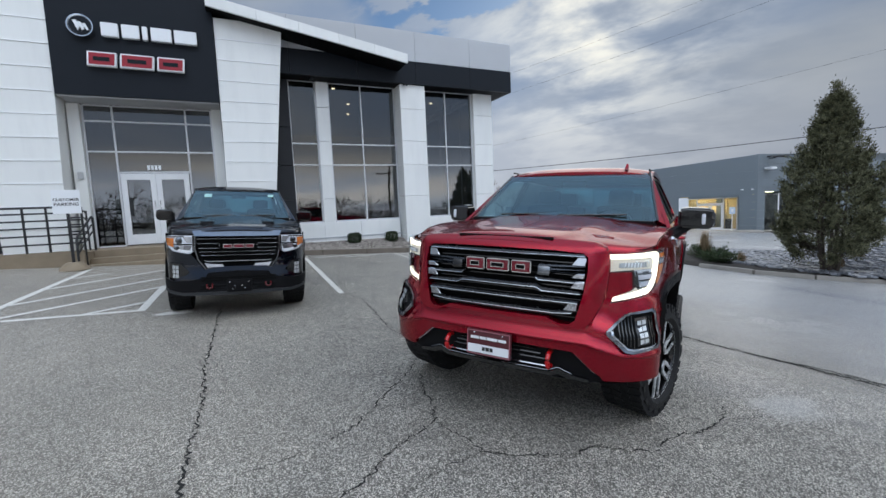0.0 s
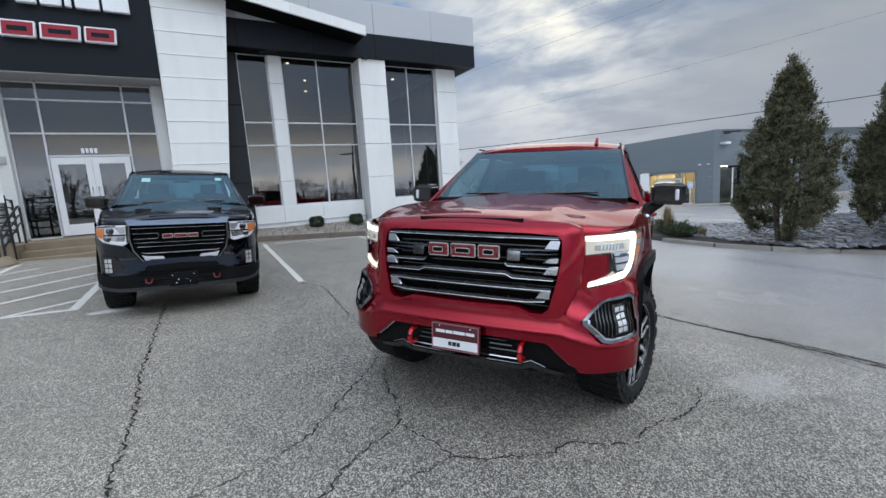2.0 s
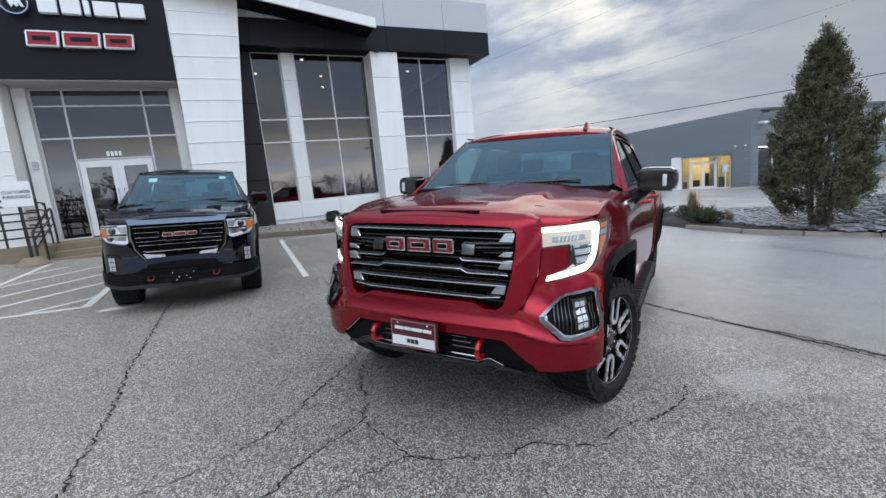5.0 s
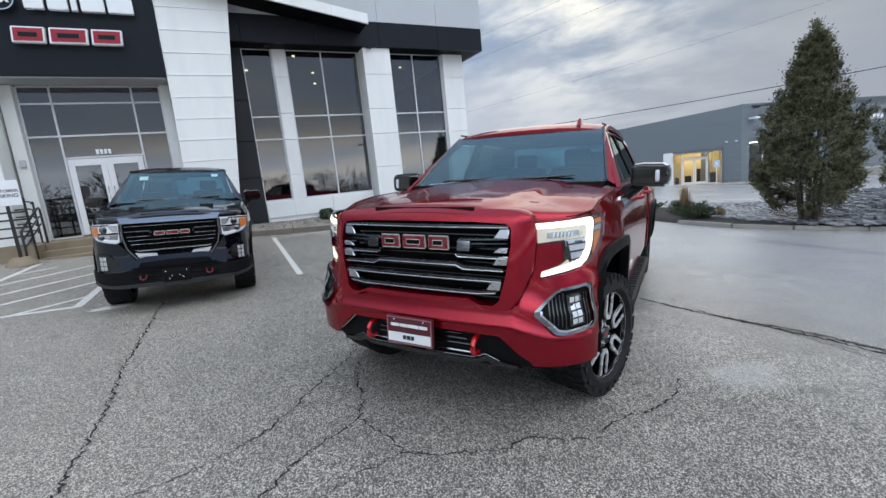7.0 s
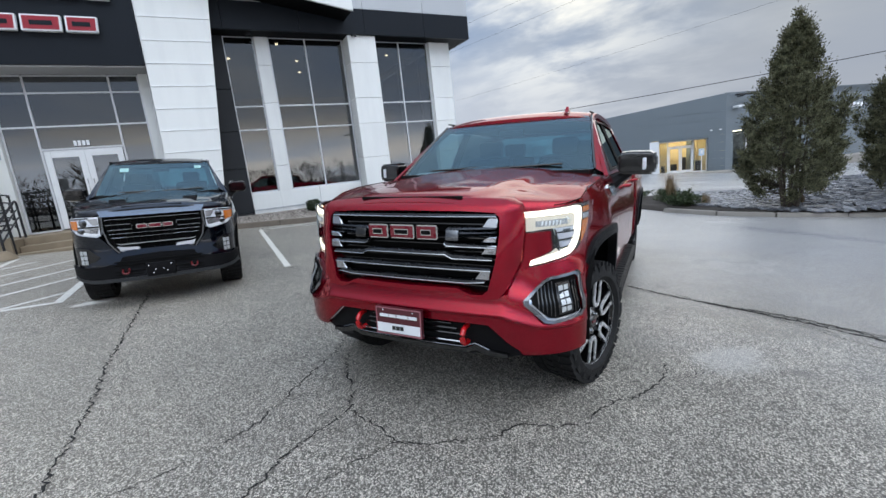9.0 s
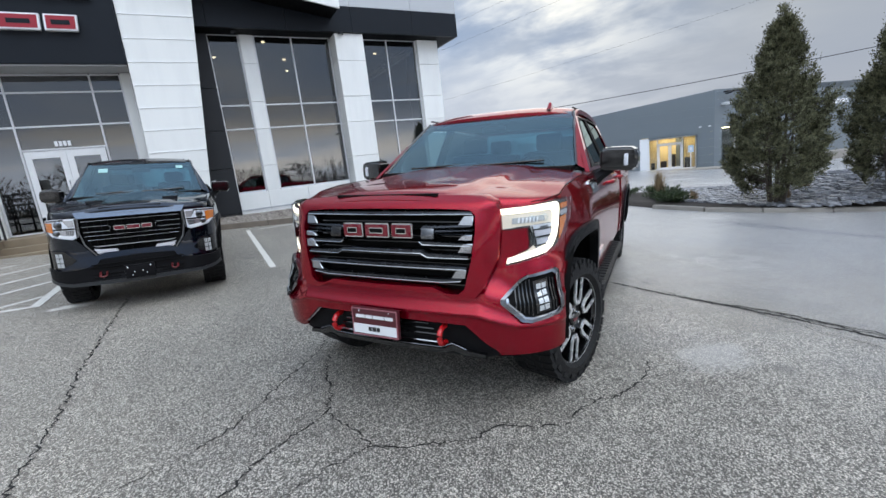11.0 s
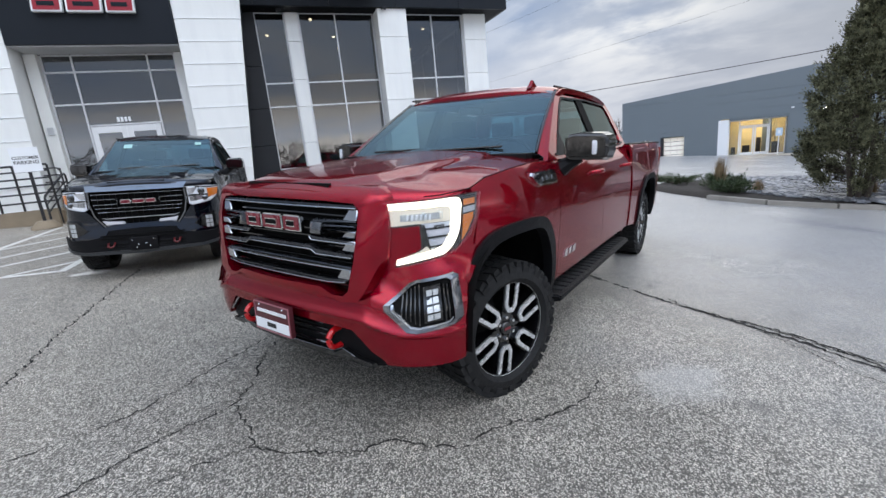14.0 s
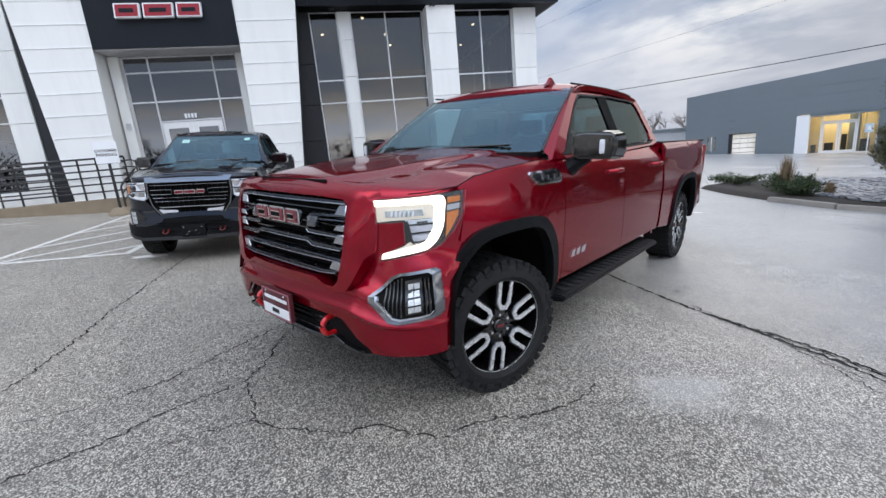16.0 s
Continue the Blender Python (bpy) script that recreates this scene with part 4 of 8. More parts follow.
M_HOOKD = plain("dull_red_tow_hook", (0.10, 0.003, 0.005), 0.35, vary=0.1, coat=0.3)
M_SILVER = plain("bright_lamp_reflector", (0.74, 0.74, 0.80), 0.2, metal=0.4, vary=0.12, scale=14.0)
M_SEAT = plain("dark_seat_cloth", (0.018, 0.018, 0.019), 0.8, vary=0.2, bump=0.3)
M_TRIMIN = plain("grey_cabin_trim", (0.20, 0.205, 0.21), 0.7, vary=0.1)
M_UNDER = plain("black_underbody", (0.004, 0.004, 0.004), 0.8, vary=0.3, Specular_IOR_Level=0.12)
M_EMRED = plain("emblem_red", (0.16, 0.006, 0.016), 0.28, vary=0.08, coat=0.5)
M_PLATE = plain("plate_maroon", (0.08, 0.012, 0.018), 0.4, vary=0.1)
M_PINK = plain("dull_pink_border", (0.32, 0.12, 0.14), 0.45, vary=0.1)
M_TAIL = plain("tail_lamp_red", (0.25, 0.005, 0.008), 0.15, vary=0.1, coat=0.8)
M_STICK = plain("window_sticker", (0.30, 0.50, 0.48), 0.5, vary=0.08)


def sheet(bm, outline, us, vs, fn, lip=None):
    """A panel cut out of a curved surface: outline in two surface coordinates, bent by fn, with a folded edge."""
    t = bmesh.new()
    f = t.faces.new([t.verts.new((u, v, 0)) for u, v in outline])
    f.normal_update()
    bmesh.ops.triangulate(t, faces=[f])
    for val, no in [(u, (1, 0, 0)) for u in us] + [(v, (0, 1, 0)) for v in vs]:
        co = (val, 0, 0) if no[0] else (0, val, 0)
        bmesh.ops.bisect_plane(t, geom=t.verts[:] + t.edges[:] + t.faces[:], dist=1e-5, plane_co=co, plane_no=no)
    bmesh.ops.remove_doubles(t, verts=t.verts[:], dist=1e-5)
    t.verts.index_update()
    uv = {v.index: (v.co.x, v.co.y) for v in t.verts}
    for v in t.verts:
        v.co = Vector(fn(*uv[v.index]))
    if lip is not None:
        edges = [e for e in t.edges if len(e.link_faces) == 1 and not all(abs(v.co.x) < 1e-5 for v in e.verts)]
        new_v = [g for g in bmesh.ops.extrude_edge_only(t, edges=edges)["geom"] if isinstance(g, bmesh.types.BMVert)]
        for v in new_v:
            v.co += Vector(lip(v.co) if callable(lip) else lip)
    copy = [bm.verts.new(v.co) for v in t.verts]
    t.verts.index_update()
    for f in t.faces:
        try:
            bm.faces.new([copy[v.index] for v in f.verts])
        except ValueError:
            pass
    t.free()


def mirrored(bm):
    geom = bm.verts[:] + bm.edges[:] + bm.faces[:]
    d = bmesh.ops.duplicate(bm, geom=geom)["geom"]
    vs = [g for g in d if isinstance(g, bmesh.types.BMVert)]
    for v in vs:
        v.co.x = -v.co.x
    bmesh.ops.reverse_faces(bm, faces=[g for g in d if isinstance(g, bmesh.types.BMFace)])
    return bm


def steps_of(a, b, n):
    return [a + (b - a) * k / n for k in range(1, n)]


def lerp_table(table, z):
    if z <= table[0][0]:
        return table[0][1]
    for (z0, x0), (z1, x1) in zip(table, table[1:]):
        if z <= z1:
            t = (z - z0) / (z1 - z0)
            return x0 + (x1 - x0) * t
    return table[-1][1]


SIDE = [(0.40, 0.955), (0.50, 0.985), (0.62, 0.998), (0.80, 1.004), (0.98, 1.010), (1.08, 1.004), (1.16, 0.998), (1.22, 0.985), (1.30, 0.955), (1.36, 0.915), (1.42, 0.87)]


BED = SIDE[:7] + [(1.30, 0.990), (1.36, 0.978), (1.39, 0.960), (1.42, 0.93)]


def side_x(y, z):
    x = lerp_table(SIDE, z)
    if y < 0.9:
        x -= 0.070 * ((0.9 - y) / 0.5) ** 1.6
    if y > 3.58:
        x = lerp_table(BED, z) + 0.010
    if y > 5.2:
        x -= 0.05 * ((y - 5.2) / 0.4) ** 2
    # gentle swell over the arches
    for c in (0.76, 4.56):
        x += 0.012 * math.exp(-((y - c) / 0.5) ** 2) * math.exp(-((z - 0.98) / 0.16) ** 2)
    return x


def nose(u):
    """Plan line of the front, by distance from the middle: the middle is flat and the corners turn back to the sides."""
    if u <= 0.62:
        return Vector((u, 0.03 + 0.03 * (u / 0.62) ** 2)), Vector((0.06 * u, -1)).normalized()
    if u <= 1.20:
        t = (u - 0.62) / 0.58
        d = Vector((0.325 * 1.7 * (1 - t) ** 0.7, 0.36 * 1.6 * t ** 0.6)).normalized()
        return Vector((0.62 + 0.325 * (1 - (1 - t) ** 1.7), 0.06 + 0.36 * t ** 1.6)), Vector((d.y, -d.x))
    return Vector((0.945 + 0.03 * min(1, (u - 1.20) / 0.2), 0.42 + (u - 1.20))), Vector((1, -0.08)).normalized()


def on_nose(u, z, d):
    s = 1 if u >= 0 else -1
    p, n = nose(abs(u))
    return (s * (p.x + n.x * d), p.y + n.y * d, z)


ARCH_KNOTS = [(-0.52, 0.48), (-0.49, 0.77), (-0.36, 0.95), (-0.18, 1.02), (0.20, 1.02), (0.37, 0.95), (0.50, 0.77), (0.53, 0.48)]


def smooth_line(knots, n=4):
    """Catmull-Rom line through the knots."""
    out = []
    for k in range(len(knots) - 1):
        p0, p1, p2, p3 = (Vector(knots[min(max(i, 0), len(knots) - 1)]) for i in (k - 1, k, k + 1, k + 2))
        for j in range(n):
            t = j / n
            q = 0.5 * ((2 * p1) + (p2 - p0) * t + (2 * p0 - 5 * p1 + 4 * p2 - p3) * t * t + (3 * p1 - p0 - 3 * p2 + p3) * t ** 3)
            out.append(tuple(q))
    return out + [tuple(knots[-1])]


ARCH = smooth_line(ARCH_KNOTS)
YS = [0.14 * k for k in range(2, 42)]
ZS = [0.5, 0.56, 0.62, 0.7, 0.8, 0.9, 0.98, 1.03, 1.08, 1.12, 1.16, 1.19, 1.22, 1.26, 1.30, 1.33]
YF_, YR_ = 0.76, 4.56


class Truck:
    """Builds the parts of a pickup under an Empty; every part is scaled by s."""

    def __init__(self, name, label, m, paint, s, lead=0.045, lift=0.0):
        self.root = thing(name, label, "pickup truck", m=m)
        self.paint, self.s, self.lead, self.lift = paint, s, lead, lift

    def add(self, name, bm, material, label="", parent=None, smooth=35):
        bmesh.ops.scale(bm, vec=self.s, verts=bm.verts[:])
        return part(name, bm, material, parent or self.root, label, smooth)

    def panel(self, name, outline, material=None, label="", both=True, parent=None):
        for s in (1, -1) if both else (1,):
            bm = bmesh.new()
            sheet(bm, outline, YS, ZS, lambda y, z: (s * side_x(y, z), y, z), (-s * 0.03, 0, 0))
            ob = self.add(name, bm, material or self.paint, label, parent)
            yield s, ob


EDGE = [(0.05, 1.225), (0.20, 1.228), (0.40, 1.245), (0.52, 1.285), (0.75, 1.315), (1.10, 1.335), (1.36, 1.335)]


def build_body(t, dark_trim=M_SATIN):
    add = t.add
    top = [(1.36, 1.335), (1.10, 1.335), (0.75, 1.315), (0.52, 1.285), (0.40, 1.245)]
    fa = [(YF_ + a, z) for a, z in ARCH]
    ra = [(YR_ + a, z) for a, z in ARCH]
    list(t.panel("front_fender", [(0.40, 1.245), (0.41, 1.12), (0.375, 0.985)] + [p for p in fa[1:] if p[1] > 0.93 or p[0] > YF_] + [(1.375, 0.53), (1.375, 1.20)] + top[:-1]))
    for s, d in t.panel("front_door", [(1.382, 0.53), (2.50, 0.53), (2.50, 0.80), (2.425, 1.345), (1.365, 1.335), (1.382, 1.20)]):
        t.handle(s, 2.27, d)
    for s, d in t.panel("rear_door", [(2.507, 0.53), (3.33, 0.53), (3.50, 0.66), (3.50, 1.365), (2.432, 1.345), (2.507, 0.80)]):
        t.handle(s, 3.36, d)
    list(t.panel("cab_corner", [(3.34, 0.53), (3.58, 0.53), (3.58, 1.40), (3.507, 1.39), (3.507, 0.655)]))
    list(t.panel("bed_side", [(3.60, 0.53)] + ra + [(5.40, 0.56), (5.53, 0.70), (5.56, 1.0), (5.55, 1.40), (4.6, 1.40), (3.60, 1.395)]))
    # arch trims
    for c in (YF_, YR_):
        for s in (1, -1):
            bm = bmesh.new()
            outer = [(c + a * 1.015, z + 0.012) for a, z in ARCH]
            inner = [(c + a * 0.895, z - 0.050 * min(1.0, (z - 0.48) / 0.3)) for a, z in ARCH]
            outer[0], outer[-1], inner[0], inner[-1] = (c - 0.53, 0.44), (c + 0.54, 0.44), (c - 0.46, 0.44), (c + 0.47, 0.44)
            sheet(bm, outer + inner[::-1], steps_of(c - 0.5, c + 0.5, 6), [0.6, 0.7, 0.85], lambda y, z: (s * (side_x(y, z) + 0.022), y, z), (-s * 0.06, 0, 0))
            add("arch_trim", bm, dark_trim, "black plastic wheel arch trim")
            bm = bmesh.new()
            ring = [(c + a * 0.95, z - 0.02) for a, z in ARCH]
            for (y0, z0), (y1, z1) in zip(ring, ring[1:]):
                vs = [bm.verts.new(p) for p in ((s * 0.98, y0, z0), (s * 0.98, y1, z1), (s * 0.52, y1, z1), (s * 0.52, y0, z0))]
                bm.faces.new(vs)
            vs = [bm.verts.new((s * 0.52, y, z)) for y, z in ring]
            bm.faces.new(vs)
            add("wheel_liner", bm, M_UNDER, "black wheel arch liner")
    # hood
    bm = bmesh.new()
    n, m = 44, 26
    grid = []
    for j in range(m + 1):
        v = j / m
        row = []
        for i in range(n + 1):
            u = -1 + 2 * i / n
            a = abs(u)
            y0 = t.lead + (0.305 - t.lead) * a ** 7
            y = y0 + (1.31 - 0.05 * (1 - a * a) - y0) * v
            zc = 1.275 + t.lift + (0.13 - t.lift) * v ** 0.8
            ze = lerp_table(EDGE, y) - 0.002
            w = lerp_table([(0.05, 0.70), (0.20, 0.835), (0.30, 0.872), (0.40, 0.886)], y) if y < 0.40 else side_x(y, ze) - 0.010
            bulge = 1 / (1 + math.exp((a - 0.52 - 0.06 * v) * 60))
            valley = 0.005 * math.exp(-((a - 0.62) / 0.07) ** 2) * min(1, v * 3)
            scoop = 0.007 * max(0.0, min(1, (v - 0.22) * 9)) * (1 / (1 + math.exp((abs(a - 0.30) - 0.11) * 80))) * (1 - v) ** 0.5
            z = ze + (zc - ze) * (1 - a ** 2.4) + 0.011 * bulge * min(1, v * 4 + 0.3) - valley - scoop - 0.03 * max(0, (0.06 - v) / 0.06) ** 2
            row.append(bm.verts.new((u * w, y, z)))
        grid.append(row)
    for a, b in zip(grid, grid[1:]):
        for i in range(n):
            bm.faces.new((a[i], a[i + 1], b[i + 1], b[i]))
    rim = [e for e in bm.edges if len(e.link_faces) == 1]
    for g in bmesh.ops.extrude_edge_only(bm, edges=rim)["geom"]:
        if isinstance(g, bmesh.types.BMVert):
            g.co.z -= 0.03
    add("hood", bm, t.paint, smooth=50)
    for s in (1, -1):
        bm = bmesh.new()
        line = [0.16 + 0.06 * k for k in range(20)]
        tube(bm, [(s * (lerp_table([(0.05, 0.70), (0.20, 0.835), (0.30, 0.872), (0.40, 0.886)], y) + 0.005 if y < 0.40 else side_x(y, lerp_table(EDGE, y)) - 0.006), y, lerp_table(EDGE, y) + 0.0005) for y in line], 0.0032, 5)
        add("hood_seam", bm, M_UNDER, "dark hood shut line")
    bm = bmesh.new()
    box(bm, -0.335, 0.335, t.lead + 0.030, t.lead + 0.052, 1.250 + t.lift, 1.276 + t.lift, 0.005)
    add("hood_slot", bm, M_UNDER, "black hood slot")
    # cowl and wipers
    bm = bmesh.new()
    box(bm, -0.82, 0.82, 1.24, 1.40, 1.33, 1.385, 0.01)
    add("cowl", bm, M_SATIN)
    for x0, x1 in ((-0.55, 0.05), (0.02, 0.60)):
        bm = bmesh.new()
        tube(bm, [(x0, 1.30, 1.415), (x1, 1.34, 1.432)], 0.009, 6)
        add("wiper", bm, M_GLOSS)
    # cab upper: roof
    bm = bmesh.new()
    grid = []
    for j in range(15):
        v = j / 14
        row = []
        for i in range(25):
            u = -1 + i / 12
            a = abs(u)
            y = 1.955 + 0.06 * (a ** 2 - 0.3) * (1 - v) + (3.40 - 1.97) * v
            z = 1.872 + 0.035 * math.sin(math.pi * (0.25 + 0.6 * v)) + 0.015 - 0.050 * a ** 3.2 - 0.035 * v ** 5 - 0.050 * max(0.0, 1 - v / 0.16) ** 2
            row.append(bm.verts.new((u * 0.735, y, z)))
        grid.append(row)
    for a, b in zip(grid, grid[1:]):
        for i in range(24):
            bm.faces.new((a[i], a[i + 1], b[i + 1], b[i]))
    rim = [e for e in bm.edges if len(e.link_faces) == 1]
    for g in bmesh.ops.extrude_edge_only(bm, edges=rim)["geom"]:
        if isinstance(g, bmesh.types.BMVert):
            g.co.z -= 0.040
    add("roof", bm, t.paint, smooth=50)
    bm = bmesh.new()
    box(bm, -0.68, 0.68, 2.07, 3.33, 1.80, 1.828)
    add("headliner", bm, M_TRIMIN)

    def glass_x(y, z):
        return 0.935 - (z - 1.36) * 0.46

    def green(name, outline, material, off, label="", lip=0.022):
        for s in (1, -1):
            bm = bmesh.new()
            sheet(bm, outline, steps_of(1.3, 3.7, 8), [1.45, 1.55, 1.65, 1.75], lambda y, z: (s * (glass_x(y, z) + off), y, z), (-s * lip, 0, 0))
            add(name, bm, material, label)

    # pillars and window frames about the two side windows
    for s in (1, -1):
        bm = bmesh.new()
        lower = [(1.29, 1.335), (2.43, 1.345), (3.575, 1.39), (3.575, 1.43), (3.42, 1.43), (3.33, 1.41), (2.43, 1.385), (1.52, 1.375)]
        apil = [(1.29, 1.335), (1.52, 1.375), (1.66, 1.49), (1.96, 1.715), (2.08, 1.783), (2.05, 1.845), (1.95, 1.790), (1.60, 1.555)]
        topr = [(2.05, 1.845), (2.08, 1.783), (2.7, 1.803), (3.31, 1.788), (3.40, 1.838), (2.7, 1.862)]
        cpil = [(3.42, 1.43), (3.60, 1.43), (3.54, 1.60), (3.475, 1.775), (3.40, 1.838), (3.31, 1.788), (3.37, 1.74), (3.45, 1.50)]
        for poly in (lower, apil, topr, cpil):
            sheet(bm, poly, [], [1.45, 1.55, 1.65, 1.75], lambda y, z: (s * glass_x(y, z), y, z), (-s * 0.03, 0, 0))
        add("window_surround", bm, t.paint)
    green("front_door_glass", [(1.54, 1.385), (1.67, 1.49), (1.965, 1.705), (2.09, 1.774), (2.49, 1.788), (2.49, 1.395)], M_DOORGLASS, -0.012, lip=0.004)
    green("rear_door_glass", [(2.58, 1.40), (2.58, 1.791), (2.7, 1.794), (3.30, 1.778), (3.355, 1.73), (3.435, 1.50), (3.41, 1.44), (3.32, 1.42)], M_TINT, -0.012, lip=0.004)
    green("pillar_cover", [(2.455, 1.38), (2.625, 1.386), (2.625, 1.798), (2.455, 1.794)], M_UNDER, -0.002, "black centre pillar")
    green("window_trim", [(1.46, 1.362), (2.43, 1.374), (3.35, 1.40), (3.47, 1.425), (3.47, 1.44), (3.35, 1.416), (2.43, 1.39), (1.48, 1.378)], M_SATIN, 0.006, "black window strip", 0.012)
    green("window_seal", [(1.515, 1.385), (1.655, 1.502), (1.955, 1.727), (2.075, 1.795), (2.7, 1.815), (3.32, 1.800), (3.32, 1.786), (2.7, 1.801), (2.085, 1.781), (1.967, 1.713), (1.667, 1.488), (1.535, 1.378)], M_SATIN, 0.004, "black window seal", 0.012)
    green("sail_panel", [(1.50, 1.372), (1.70, 1.380), (1.70, 1.512), (1.655, 1.482)], M_SATIN, 0.005, "black mirror sail panel", 0.012)
    for s in (1, -1):
        bm = bmesh.new()
        tube(bm, [(s * 0.70, 2.03 + 0.13 * k, 1.872 + 0.008 * math.sin(math.pi * k / 10) - 0.02 * (k / 10) ** 5) for k in range(11)], 0.008, 6)
        add("roof_moulding", bm, M_SATIN, "black roof moulding")
    # windscreen
    def screen(u, v):
        a = abs(u)
        y = 1.26 + 0.09 * a ** 2 + (0.72 - 0.05 * a ** 2) * v - 0.03 * math.sin(math.pi * v)
        z = 1.385 + 0.475 * v - 0.022 * a ** 3 * v
        return (u * (0.83 - 0.13 * v), y, z)

    bm = bmesh.new()
    grid = [[bm.verts.new(screen(-1 + i / 12, j / 8)) for i in range(25)] for j in range(9)]
    for a, b in zip(grid, grid[1:]):
        for i in range(24):
            bm.faces.new((a[i], a[i + 1], b[i + 1], b[i]))
    ws = add("windscreen", bm, M_CARGLASS, "clear windscreen glass", smooth=60)
    ws.visible_shadow = False
    for s in (1, -1):
        bm = bmesh.new()
        tube(bm, [tuple(Vector(screen(s, v)) + Vector((s * 0.012, 0.004, 0.0))) for v in (0, 0.25, 0.5, 0.75, 1.0)], 0.011, 6)
        add("screen_seal", bm, M_GLOSS)
    for s in (1, -1):
        bm = bmesh.new()
        a = [screen(s * 1.02, v) for v in (0, 0.25, 0.5, 0.75, 1.0)]
        b = [(s * glass_x(y, z), y + 0.02, z) for y, z in ((1.29, 1.335), (1.50, 1.482), (1.70, 1.622), (1.88, 1.744), (2.04, 1.838))]
        va, vb = [bm.verts.new(p) for p in a], [bm.verts.new(p) for p in b]
        for k in range(4):
            bm.faces.new((va[k], va[k + 1], vb[k + 1], vb[k]))
        bmesh.ops.solidify(bm, geom=bm.faces[:], thickness=0.02)
        add("front_pillar", bm, t.paint, smooth=50)
    bm = bmesh.new()
    for poly in ([(-0.80, 1.40), (0.80, 1.40), (0.80, 1.44), (-0.80, 1.44)], [(-0.68, 1.765), (0.68, 1.765), (0.66, 1.85), (-0.66, 1.85)]):
        prism(bm, poly, 3.50 if poly[0][1] < 1.5 else 3.38, 3.56 if poly[0][1] < 1.5 else 3.44, "y")
    for s in (1, -1):
        prism(bm, [(s * 0.80, 1.40), (s * 0.70, 1.42), (s * 0.62, 1.80), (s * 0.70, 1.83)], 3.44, 3.52, "y")
    box(bm, -0.95, 0.95, 3.52, 3.57, 0.47, 1.40)
    add("cab_back", bm, t.paint)
    bm = bmesh.new()
    prism(bm, [(-0.72, 1.43), (0.72, 1.43), (0.64, 1.77), (-0.64, 1.77)], 3.475, 3.483, "y")
    g = add("rear_window", bm, M_CARGLASS)
    g.visible_shadow = False
    # cabin
    bm = bmesh.new()
    prism(bm, [(1.38, 1.36), (1.62, 1.38), (1.86, 1.33), (1.90, 1.15), (1.80, 0.95), (1.38, 0.95)], -0.82, 0.82, "x")
    bmesh.ops.bevel(bm, geom=bm.edges[:], offset=0.025, segments=2, affect="EDGES")
    add("dashboard", bm, M_SEAT)
    bm = bmesh.new()
    box(bm, -0.88, 0.88, 1.40, 3.45, 0.60, 0.68)
    add("cabin_floor", bm, M_SEAT)
    for x, y in ((0.40, 2.25), (-0.40, 2.25), (0.40, 3.12), (-0.40, 3.12)):
        bm = bmesh.new()
        box(bm, x - 0.26, x + 0.26, y - 0.30, y + 0.20, 0.78, 0.98, 0.05)
        box(bm, x - 0.25, x + 0.25, y + 0.10, y + 0.26, 0.95, 1.52, 0.06)
        box(bm, x - 0.13, x + 0.13, y + 0.16, y + 0.26, 1.52, 1.69, 0.04)
        add("seat", bm, M_SEAT, "dark cloth seat with headrest")
    bm = bmesh.new()
    ring = [(0.40 + 0.185 * math.cos(k * math.pi / 10), 1.93 - 0.06 * math.sin(k * math.pi / 10), 1.31 + 0.175 * math.sin(k * math.pi / 10)) for k in range(20)]
    tube(bm, ring, 0.016, 6, closed=True)
    box(bm, 0.30, 0.50, 1.91, 1.95, 1.26, 1.36, 0.02)
    add("steering_wheel", bm, M_SATIN, "dark steering wheel", smooth=50)
    bm = bmesh.new()
    box(bm, -0.12, 0.12, 1.93, 1.95, 1.70, 1.76, 0.01)
    add("inner_mirror", bm, M_SATIN)
    # bed
    bm = bmesh.new()
    box(bm, -0.86, 0.86, 3.62, 5.50, 0.78, 0.84)
    for s in (1, -1):
        box(bm, min(s * 0.80, s * 0.86), max(s * 0.80, s * 0.86), 3.62, 5.50, 0.84, 1.385)
    box(bm, -0.86, 0.86, 3.60, 3.64, 0.84, 1.385)
    add("bed_liner", bm, M_UNDER, "black bed liner")
    for s in (1, -1):
        bm = bmesh.new()
        box(bm, min(s * 0.79, s * 0.955), max(s * 0.79, s * 0.955), 3.60, 5.55, 1.388, 1.412, 0.008)
        add("bed_rail_cap", bm, M_SATIN, "black bed rail cap")
        bm = bmesh.new()
        box(bm, min(s * 0.80, s * 0.985), max(s * 0.80, s * 0.985), 5.535, 5.60, 0.98, 1.34, 0.015)
        add("tail_lamp", bm, M_TAIL, "red tail lamp")
    bm = bmesh.new()
    box(bm, -0.80, 0.80, 5.50, 5.58, 0.76, 1.40, 0.015)
    add("tailgate", bm, t.paint)
    bm = bmesh.new()
    box(bm, -0.95, 0.95, 5.55, 5.74, 0.52, 0.72, 0.03)
    add("rear_bumper", bm, M_SATIN)
    # underside
    bm = bmesh.new()
    box(bm, -0.88, 0.88, 1.30, 4.0, 0.46, 0.56)
    for s in (1, -1):
        box(bm, min(s * 0.40, s * 0.50), max(s * 0.40, s * 0.50), 0.25, 5.5, 0.42, 0.56)
    box(bm, -0.50, 0.50, 0.22, 1.32, 0.50, 1.16)
    add("chassis", bm, M_UNDER)
    for y in (YF_, YR_):
        bm = bmesh.new()
        tube(bm, [(-0.80, y, 0.40), (0.80, y, 0.40)], 0.055, 10)
        if y > 2:
            bmesh.ops.create_uvsphere(bm, u_segments=12, v_segments=8, radius=0.16, matrix=Matrix.Translation((0, y, 0.40)))
        add("axle", bm, M_UNDER)


